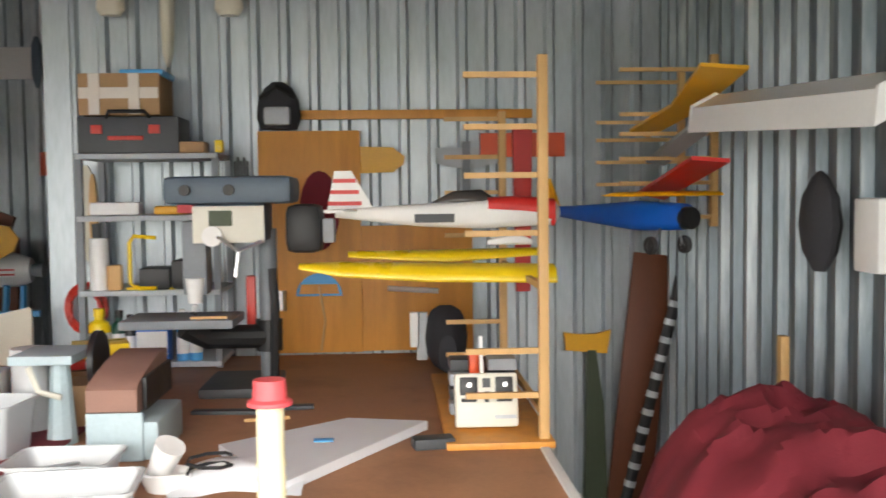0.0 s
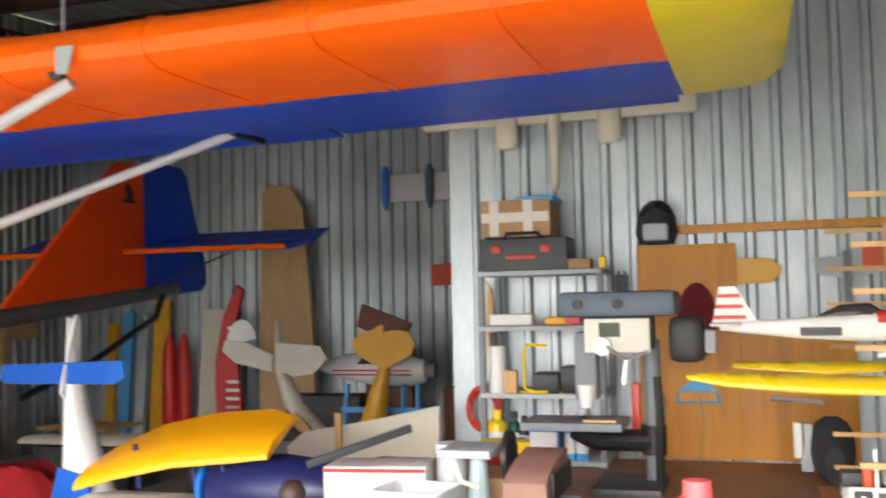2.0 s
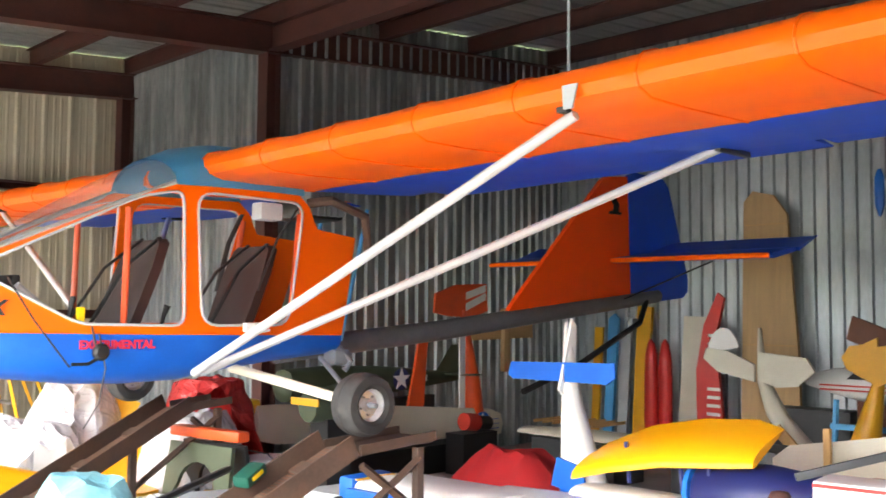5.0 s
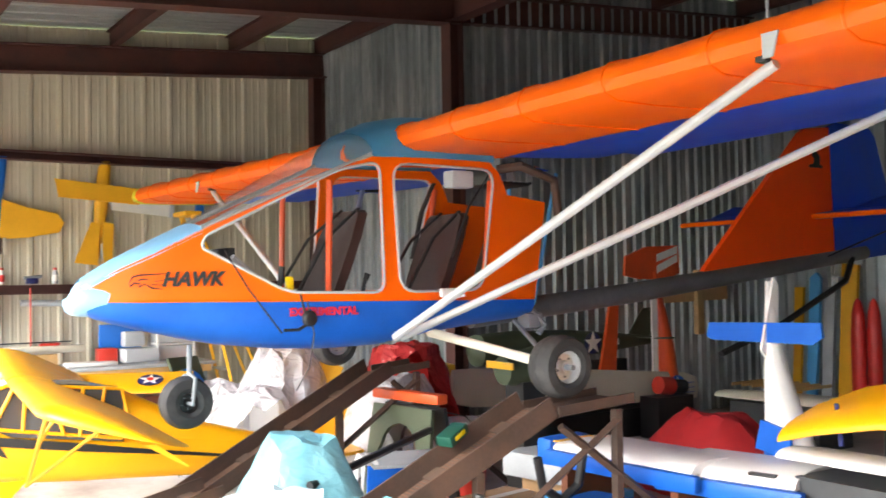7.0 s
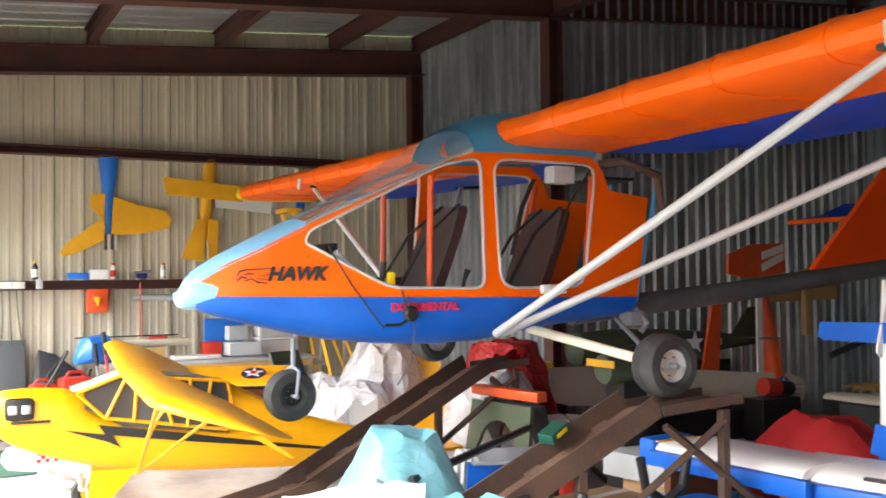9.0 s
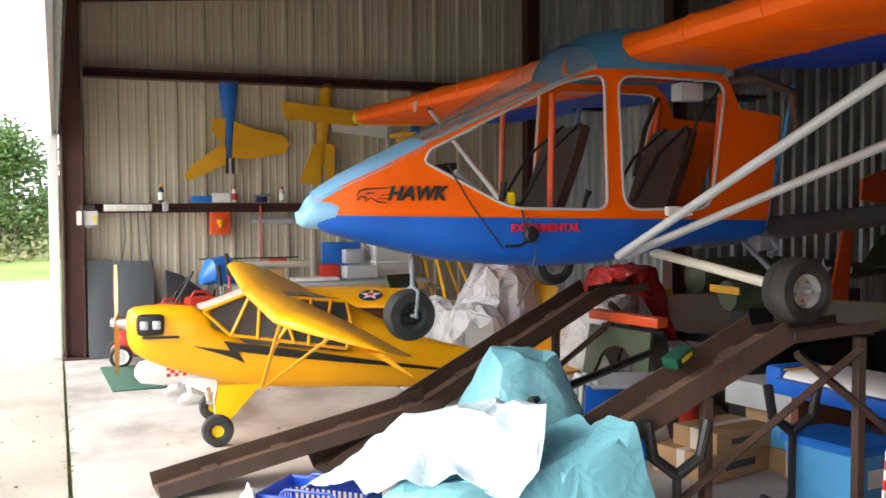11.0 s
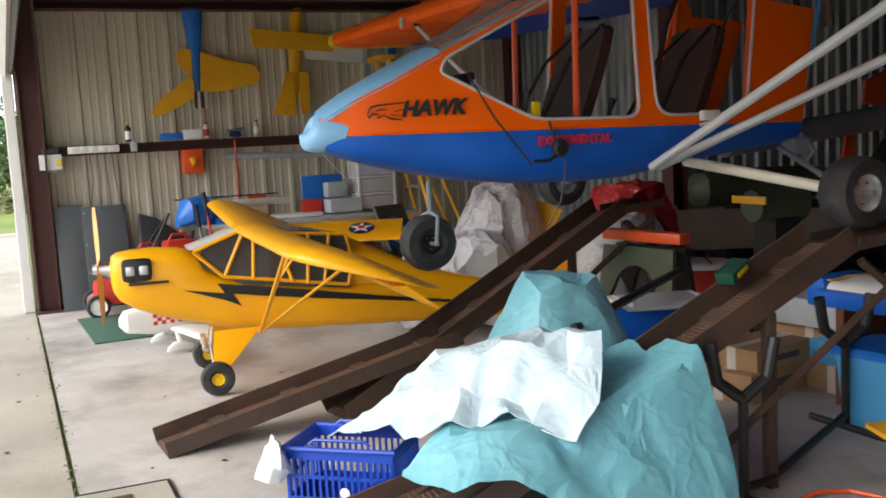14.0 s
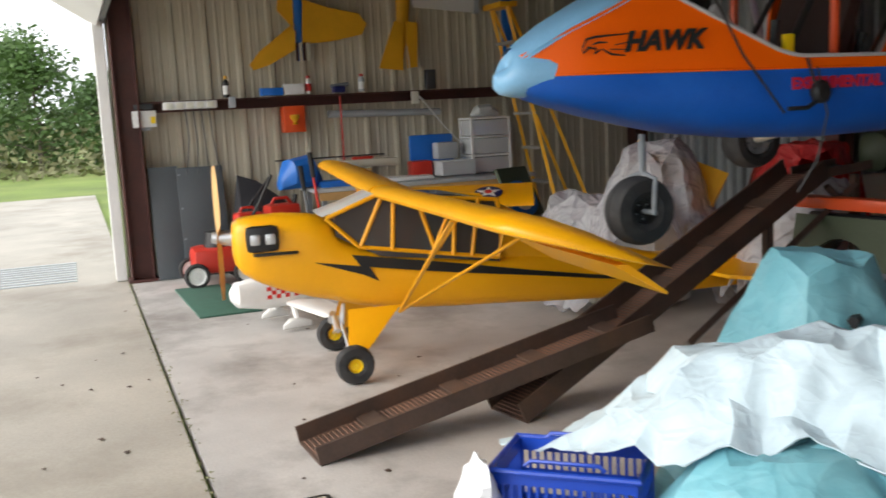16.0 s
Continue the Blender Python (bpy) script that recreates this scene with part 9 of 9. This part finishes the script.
for k in range(6):
    bm = bmesh.new(); cyl(bm, (0, 0, 1.10 + 0.022 * k - 0.04), (0, 0, 1.105 + 0.022 * k - 0.04), 0.0225, None, 18); part("thread_ring", bm, PVC, pt)
bm = bmesh.new(); revolve(bm, [(0.028, 1.265), (0.034, 1.262), (0.034, 1.268), (0.026, 1.272), (0.024, 1.30), (0.001, 1.302)], Matrix.Identity(4), 18); part("end_cap", bm, PINKCAP, pt)
def tub(x, y, z, w, d, h, lab, rot=0):
    t = thing("plastic_tub", pose(x, y, z, 0, 0, rot), lab, "tub", "clear tubs")
    bm = bmesh.new()
    o = [[V3((a * k, b * k, zz)) for a, b in rounded(w, d, 0.03)] for zz, k in ((0, 0.86), (h, 1.0), (h, 1.06), (h - 0.008, 1.06), (h - 0.004, 0.97), (0.006, 0.83))]
    loft(bm, o); part("tub_body", bm, CLEARPL, t)
    return t
tub(-0.92, 2.72, BZ + 0.002, 0.28, 0.22, 0.075, "clear plastic food tub on the bench")
tub(-0.82, 2.42, BZ + 0.002, 0.34, 0.24, 0.085, "large clear plastic tub on the bench", 6)
boxy("scraper", (-0.93, 2.72, BZ + 0.05), (0.10, 0.02, 0.006), ALU, "small steel blade inside the clear tub", "blade", 0.001, 35)
bm = bmesh.new(); loft(bm, [[V3((r * math.cos(a), r * math.sin(a) * 0.8, z)) for a in [2 * math.pi * k / 16 for k in range(16)]] for z, r in ((0, 0.05), (0.05, 0.075), (0.055, 0.07), (0.01, 0.045))])
o = solid("paper_bowl", bm, WHITE, "white foam bowl with a cup on the bench", "bowl"); o.matrix_world = pose(-0.62, 2.62, BZ + 0.002)
bm = bmesh.new(); cyl(bm, (-0.64, 2.63, BZ + 0.05), (-0.60, 2.60, BZ + 0.13), 0.032, 0.042, 14)
solid("paper_cup", bm, WHITE, "white cup tipped in the foam bowl", "cup")
boxy("blue_pad", (-0.52, 2.78, BZ + 0.012), (0.10, 0.08, 0.02), SKYBLUE, "light blue pad on the bench", "pad", 0.005, 12)
cloth("plastic_wrap", lambda x, y: 0.06 * sg((x + 0.44) / 0.15, (y - 2.68) / 0.12), -0.62, -0.26, 2.54, 2.82, FOAM, "crumpled white wrapping and black cable on bench", "wrapping", 26, 20, 0.07, 2.2, base=BZ + 0.008)
bm = bmesh.new(); tube(bm, [(-0.50 + 0.06 * math.cos(k * 0.9), 2.60 + 0.05 * math.sin(k * 0.9), BZ + 0.10 - 0.004 * k) for k in range(12)], 0.005, 6)
solid("black_cable", bm, BLACK, "loose black cable on the wrapping", "cable")
for x, y, rot in ((-0.42, 3.6, 5), (-0.62, 3.55, -4)):
    boxy("steel_rule", (x, y, BZ + 0.008), (0.24, 0.05, 0.014), DKGREY, "dark steel bar lying on the bench", "bar", 0.003, rot)
boxy("pencil_stick", (-0.45, 3.42, BZ + 0.008), (0.16, 0.014, 0.012), PINE, "short pine stick on the bench", "stick", 0.002, 12)
# left end of the bench: cloth, cartons, trays, bust
cloth("bench_cloth", lambda x, y: 0.012, -2.02, -1.05, 2.25, 3.9, MAROON, "dark red patterned cloth covering the bench end", "cloth", 30, 40, 0.006, 4.4, base=BZ + 0.008)
tr = thing("parts_tray", pose(-1.42, 2.75, BZ + 0.02), "dark grey plastic tray full of parts", "tray")
bm = bmesh.new(); loft(bm, [[V3((a * k, b * k, zz)) for a, b in rounded(0.42, 0.26, 0.02)] for zz, k in ((0, 0.95), (0.10, 1.0), (0.10, 0.95), (0.01, 0.9))]); part("tray_body", bm, GREYM, tr)
for k in range(10):
    bm = bmesh.new(); box(bm, (random.uniform(-0.15, 0.15), random.uniform(-0.08, 0.08), 0.085 + 0.01 * (k % 3)), (0.10, 0.05, 0.04), pose(0, 0, 0, random.uniform(-10, 10), 0, random.uniform(-5, 5)), 0.006); part("loose_part", bm, (BLACK, DKGREY, WHITE, PINKCAP, GREYPL)[k % 5], tr)
kt = thing("kit_box", pose(-1.50, 3.25, BZ + 0.02, 0, 0, 8), "white kit box with red edging on the bench", "box")
bm = bmesh.new(); box(bm, (0, 0, 0.10), (0.40, 0.22, 0.20), None, 0.005); part("carton", bm, WHITE, kt)
bm = bmesh.new(); box(bm, (0, -0.112, 0.185), (0.40, 0.004, 0.014)); part("red_edge", bm, RED, kt)
tub(-1.26, 3.0, BZ + 0.02, 0.26, 0.22, 0.16, "tall clear tub of parts on the bench", -6)
jr = thing("glass_jar", pose(-1.22, 3.3, BZ + 0.02), "clear jar with a white screw lid", "jar")
bm = bmesh.new(); revolve(bm, [(0.001, 0), (0.06, 0.002), (0.06, 0.22), (0.05, 0.24), (0.001, 0.24)], Matrix.Identity(4), 18); part("jar", bm, CLEARPL, jr)
bm = bmesh.new(); revolve(bm, [(0.062, 0.235), (0.062, 0.275), (0.001, 0.277)], Matrix.Identity(4), 18); part("lid", bm, WHITE, jr)
boxy("cardboard_box", (-1.05, 3.42, BZ + 0.085), (0.24, 0.2, 0.15), CARD, "small open cardboard box on the bench", "box", 0.006, 10)
bm = bmesh.new(); box(bm, (0, 0, 0), (0.022, 0.42, 0.03), None, 0.004)
o = solid("metal_channel", bm, DKGREY, "dark grey metal channel lying over the clutter", "channel"); o.matrix_world = Matrix.Translation((-1.48, 3.0, 1.10)) @ pose(0, 0, 0, 14, 0, -48)
boxy("yellow_folder", (-1.12, 3.75, 1.0), (0.20, 0.16, 0.05), YBRIGHT, "yellow folder on the stacked boxes", "folder", 0.004, 20)
boxy("red_folder", (-1.16, 3.70, 0.96), (0.24, 0.2, 0.03), RED, "red folder on the stacked boxes", "folder", 0.004, 25)
boxy("cardboard_box", (-1.14, 3.72, BZ + 0.085), (0.26, 0.22, 0.15), CARD, "brown box under the folders", "box", 0.006, 22)
boxy("green_jar", (-1.32, 3.75, BZ + 0.12), (0.10, 0.10, 0.20), GREEN, "green plastic jar on the bench", "jar", 0.02)
boxy("paper_pile", (-1.55, 2.42, BZ + 0.09), (0.30, 0.24, 0.14), WHITE, "pile of white papers on the bench", "papers", 0.004, 18)
# a pilot bust in plain form
bm = bmesh.new()
revolve(bm, [(0.001, 0.0), (0.075, 0.0), (0.08, 0.05), (0.05, 0.09), (0.028, 0.105), (0.03, 0.125), (0.045, 0.15), (0.047, 0.185), (0.03, 0.215), (0.001, 0.222)], Matrix.Translation((-1.62, 2.72, BZ + 0.02)), 16)
solid("pilot_bust", bm, BROWNS, "small brown model pilot bust on the bench", "figurine", smooth=60)

# ---- right-hand corner ----
cloth("dust_cover", lambda x, y: 0.98 * sg((x - 0.96) / 0.46, (y - 2.25) / 0.78) + 0.04 * math.sin(7 * x + 3 * y), 0.30, 1.34, 1.3, 3.2, MAROON, "maroon cloth cover draped over a machine", "cover", 60, 70, 0.13, 6.1)
fr = thing("framed_board", pose(1.18, 4.80, 0.0, -3, 7, 0), "dark red-brown timber board leaning in the corner", "board")
bm = bmesh.new(); box(bm, (0, 0, 0.64), (0.22, 0.03, 1.26), None, 0.005); part("board", bm, DKWOOD, fr)
cr = thing("carbon_pole", pose(1.10, 4.60, 0.0, 0, 14, 0), "black ribbed pole leaning in the corner", "pole")
bm = bmesh.new(); tube(bm, [(0, 0, 0.01), (0, 0, 1.2)], 0.028, 10); part("shaft", bm, BLACK, cr)
for k in range(11):
    bm = bmesh.new(); cyl(bm, (0, 0, 0.15 + 0.09 * k), (0, 0, 0.18 + 0.09 * k), 0.030, None, 10); part("ring_band", bm, GREYPL, cr)
ys = thing("yellow_model_part", pose(0.98, 4.84, 0), "dull yellow and black model part standing on end", "model part")
bm = bmesh.new(); prism(bm, [(-0.11, 0.78), (0.10, 0.76), (0.12, 0.88), (0.04, 0.86), (-0.04, 0.86), (-0.12, 0.87)], 0.03, pose(0, 0, 0, 90, 0, 0)); part("tailplane", bm, AMBER, ys)
bm = bmesh.new(); prism(bm, [(-0.02, 0.02), (0.10, 0.02), (0.08, 0.5), (0.04, 0.78), (0.0, 0.78)], 0.06, pose(0, 0, 0, 90, 0, 0)); part("fuselage", bm, OLIVE, ys)
boxy("yellow_tool", (0.95, 4.5, 0.02), (0.2, 0.08, 0.03), YBRIGHT, "yellow handled tool on the floor", "tool", 0.006)
bm = bmesh.new(); box(bm, (0, 0, 0.55), (0.03, 0.04, 1.1), None, 0.005)
o = solid("pine_stick", bm, PINE, "pine stick standing by the side wall", "stick"); o.matrix_world = pose(1.27, 3.08, 0.0)

# fluorescent fixture hung on the side wall
lf = thing("shop_light", Matrix.Translation((1.14, 2.76, 1.82)) @ pose(0, 0, 0, 3.5, -28, 0), "white twin-tube shop light hung switched off", "lamp")
bm = bmesh.new(); loft(bm, [[V3((x, y, z)) for x, z in ((-0.10, -0.03), (-0.05, 0.04), (0.05, 0.04), (0.10, -0.03), (0.09, -0.03), (0.045, 0.03), (-0.045, 0.03), (-0.09, -0.03))] for y in (-0.62, 0.62)]); part("reflector", bm, LAMPW, lf, "", 0)
for y in (-0.625, 0.625):
    bm = bmesh.new(); prism(bm, [(-0.10, -0.03), (0.10, -0.03), (0.05, 0.05), (-0.05, 0.05)], 0.012, Matrix.Translation((0, y, 0)) @ pose(0, 0, 0, 90, 0, 0)); part("end_plate", bm, LAMPW, lf)
for x in (-0.045, 0.045):
    bm = bmesh.new(); cyl(bm, (x, -0.6, -0.01), (x, 0.6, -0.01), 0.018, None, 12); part("fluorescent_tube", bm, WHITE, lf)
cap = thing("cap", pose(1.31, 2.84, 1.47), "black cloth cap hung on the side wall", "cap")
bm = bmesh.new(); loft(bm, [[V3((-0.03 + 0.05 * k * math.cos(a), 0.11 * k * math.sin(a), z)) for a in [2 * math.pi * i / 14 for i in range(14)]] for z, k in ((-0.14, 0.3), (-0.08, 0.8), (0.0, 1), (0.08, 0.85), (0.14, 0.4), (0.16, 0.1))]); part("crown", bm, HAZE, cap)
boxy("paper_towel_box", (1.30, 2.52, 1.45), (0.08, 0.14, 0.20), WHITE, "white dispenser box on the side wall", "box", 0.01)

# second peg rack on the side wall with models
r2 = thing("wall_rack", pose(1.26, 3.75, 1.45), "pine peg rack on the side wall holding models", "rack")
for y in (0.17, 0.62):
    bm = bmesh.new(); box(bm, (0.06, y, 0.33), (0.03, 0.035, 0.70), None, 0.004); part("rack_post", bm, PINE, r2)
for z in (0.62, 0.44, 0.36, 0.26, 0.16, 0.02):
    for y in (0.17, 0.62):
        bm = bmesh.new(); box(bm, (-0.14, y, z), (0.38, 0.016, 0.016)); part("peg", bm, PINE, r2)
for y0, z, poly, mtl, lab in ((3.70, 1.90, [(-0.75, -0.10), (-0.7, 0.12), (0.0, 0.06), (0.62, 0.14), (0.7, 0.0), (0.0, -0.10)], AMBER, "amber model wing resting on the side rack"), (3.72, 1.76, [(-0.5, -0.06), (-0.45, 0.06), (0.5, 0.06), (0.52, -0.06)], GREYPL, "grey model wing resting on the side rack"), (3.70, 1.62, [(-0.55, -0.08), (-0.5, 0.10), (0.5, 0.12), (0.56, -0.06)], RED, "red model wing resting on the side rack")):
    o = thing("wing_panel", Matrix.Translation((1.12, y0, z)) @ Matrix.Scale(0.7, 4) @ pose(0, 0, 0, 8, 10, 90), lab, "wing panel", "wings on the side rack")
    bm = bmesh.new(); prism(bm, poly, 0.02, Matrix.Identity(4)); part("wing_skin", bm, mtl, o)
bp2 = model_plane("model_aeroplane", Matrix.Translation((1.10, 3.55, 1.42)) @ pose(0, 0, 0, 0, 0, 22), "blue and yellow biplane model on the side rack", [(0.0, 0.03, 0.03, 0.08), (0.03, 0.055, 0.01, 0.11), (0.3, 0.055, 0.0, 0.12), (0.7, 0.03, 0.03, 0.10), (1.05, 0.012, 0.06, 0.09)], BLUE_POD, dict(span=0.5, chord=0.16, y=0.08, z=0.14, tip=0.9, dihedral=0.0), YELLOW, (0.3, 0.1, 0.95, 0.08, 0.06), YELLOW, [(0.9, 0.09), (0.98, 0.22), (1.08, 0.22), (1.1, 0.07)], YELLOW, wheels=[(-0.08, 0.12, -0.05, 0.035), (0.08, 0.12, -0.05, 0.035)], wheel_mat=WHITE)
bm = bmesh.new(); cyl(bm, (0, -0.02, 0.055), (0, 0.03, 0.055), 0.042, None, 16); part("radial_engine", bm, BLACK, bp2)
for k in range(3):
    bm = bmesh.new(); box(bm, (0, 1.04, 0.10 + 0.04 * k), (0.016, 0.10, 0.018)); part("rudder_stripe", bm, WHITE, bp2)

# ---- folded door, apron edge and trees ----
def door_leaf(name, y0, z0, y1, z1, label):
    o = thing(name, pose(0, 0, 0), label, "door")
    tagged(o, kind="structure")
    d = V3((0, y1 - y0, z1 - z0)); L = d.length; d.normalize()
    n = V3((0, -d.z, d.y))
    bm = bmesh.new()
    x0, x1 = XL - 0.05, XR + 0.05
    a, b = V3((0, y0, z0)), V3((0, y1, z1))
    loft(bm, [[V3((x, 0, 0)) + p for p in (a, b, b + n * 0.05, a + n * 0.05)] for x in (x0, x1)])
    part("door_skin", bm, DOORW, o, "", 0)
    for t in (0.03, 0.24, 0.97):
        bm = bmesh.new()
        c = a + d * (L * t) - n * 0.015
        loft(bm, [[V3((x, 0, 0)) + c + d * u + n * v for u, v in ((-0.03, -0.02), (0.03, -0.02), (0.03, 0.02), (-0.03, 0.02))] for x in (x0, x1)])
        part("stiffener", bm, WHITE, o, "", 0)
    bm = bmesh.new()
    loft(bm, [[V3((x, 0, 0)) + a + d * u + n * v for u, v in ((-0.04, -0.03), (0.05, -0.03), (0.05, 0.0), (-0.04, 0.0))] for x in (x0, x1)])
    part("weather_seal", bm, BLACK, o, "black rubber bottom seal", 0)
    return o


door_leaf("door_1", -0.64, 2.36, -2.05, 3.28, "white lower leaf of the raised bi-fold door")
door_leaf("door_2", -0.66, 4.10, -2.05, 3.32, "white upper leaf of the raised bi-fold door")
bm = bmesh.new()
for k in range(9):
    box(bm, (-12.6 + 0.16 * k, -1.5, 0.002), (0.05, 0.9, 0.012))
gr = solid("drain_grate", bm, GREYPL, "pale steel drain grating in the apron", "grate", "structure", smooth=0)
bm = bmesh.new()
rng = random.Random(5)
for k in range(420):
    y = YD + rng.gauss(0, 0.02)
    x = rng.uniform(XL, XR)
    h = rng.uniform(0.003, 0.01)
    q = rng.uniform(0, 6.28)
    s = rng.uniform(0.004, 0.012)
    vs = [bm.verts.new((x + s * math.cos(q + t), y + s * math.sin(q + t), 0.001)) for t in (0, 2.1, 4.2)] + [bm.verts.new((x, y, h))]
    for i in range(3):
        bm.faces.new((vs[i], vs[(i + 1) % 3], vs[3]))
solid("threshold_dirt", bm, SHRUB, "dry dirt and moss along the door joint", "dirt", "stuff", smooth=0)
bm = bmesh.new()
for k in range(90):
    x, y = rng.uniform(-9.5, -2.0), rng.uniform(-2.4, 1.2)
    s = rng.uniform(0.006, 0.018)
    q = rng.uniform(0, 6.28)
    vs = [bm.verts.new((x + s * (1 + 0.6 * (t > 3)) * math.cos(q + t), y + s * math.sin(q + t), 0.0035)) for t in (0, 1.5, 3.1, 4.6)]
    bm.faces.new(vs)
    top = bm.verts.new((x, y, 0.008))
    for i in range(4):
        bm.faces.new((vs[i], vs[(i + 1) % 4], top))
solid("dry_leaves", bm, RUSTY, "scattered brown dead leaves on the concrete", "leaves", "stuff", smooth=0)


def tree(x, y, h, seed, group="trees behind the grass"):
    rng = random.Random(seed)
    t = thing("tree", pose(x, y, -0.06), "broad green tree at the far edge of the grass", "tree", group)
    bm = bmesh.new()
    lean = rng.uniform(-0.1, 0.1)
    trunk = [(lean * k * 0.3, 0.05 * math.sin(k * 2 + seed), h * 0.8 * k / 6) for k in range(7)]
    tube(bm, trunk, [0.09 * (1 - k / 7.5) * h / 5 for k in range(7)], 8)
    tips = []
    for k in range(26):
        f = rng.uniform(0.06, 0.78)
        base = V3(trunk[int(f * 7.5)])
        a = rng.uniform(0, 6.28)
        r = h * rng.uniform(0.16, 0.36) * (1.15 - 0.6 * f)
        tip = base + V3((r * math.cos(a), r * math.sin(a), h * rng.uniform(0.04, 0.2)))
        tube(bm, [base, base.lerp(tip, 0.5) + V3((0, 0, 0.1)), tip], [0.03, 0.02, 0.01], 5)
        tips.append(tip)
    part("trunk", bm, BARK, t)
    verts, faces = [], []
    centres = tips + [V3(trunk[-1]), V3(trunk[-2])]
    for c in centres:
        rad = h * rng.uniform(0.13, 0.20)
        for k in range(190):
            d = V3((rng.gauss(0, 1), rng.gauss(0, 1), rng.gauss(0, 0.75)))
            p = c + d.normalized() * rad * rng.random() ** 0.45
            s = rng.uniform(0.06, 0.14)
            u = V3((rng.gauss(0, 1), rng.gauss(0, 1), rng.gauss(0, 0.5))).normalized()
            v = u.cross(V3((rng.gauss(0, 1), rng.gauss(0, 1), rng.gauss(0, 1)))).normalized()
            i = len(verts)
            verts += [p - u * s, p + v * s * 0.5, p + u * s, p - v * s * 0.5]
            faces.append((i, i + 1, i + 2, i + 3))
    me = bpy.data.meshes.new("crown")
    me.from_pydata([tuple(v) for v in verts], [], faces)
    me.materials.append(LEAF)
    o = new("crown", me)
    o.parent = t
    return t


for i in range(14):
    y = -19 + 1.9 * i
    tree(-40 + 4.0 * math.sin(i * 2.3), y, 4.5 + 0.9 * math.sin(i * 1.7), 20 + i)
verts, faces = [], []
rng = random.Random(77)
for k in range(9000):
    x, y = rng.uniform(-46, -31.5), rng.uniform(-26, 9)
    z = rng.random() ** 2 * (0.5 + 1.5 * min(1, (-31.5 - x) / 4))
    s = rng.uniform(0.08, 0.22)
    u = V3((rng.gauss(0, 1), rng.gauss(0, 1), rng.gauss(0, 0.6))).normalized()
    v = u.cross(V3((rng.gauss(0, 1), rng.gauss(0, 1), rng.gauss(0, 1)))).normalized()
    p = V3((x, y, z))
    i = len(verts)
    verts += [p - u * s, p + v * s * 0.4, p + u * s, p - v * s * 0.4]
    faces.append((i, i + 1, i + 2, i + 3))
me = bpy.data.meshes.new("undergrowth")
me.from_pydata([tuple(v) for v in verts], [], faces)
me.materials.append(SHRUB)
tagged(new("undergrowth", me), "dry green undergrowth below the trees", "shrubs", "", "stuff")
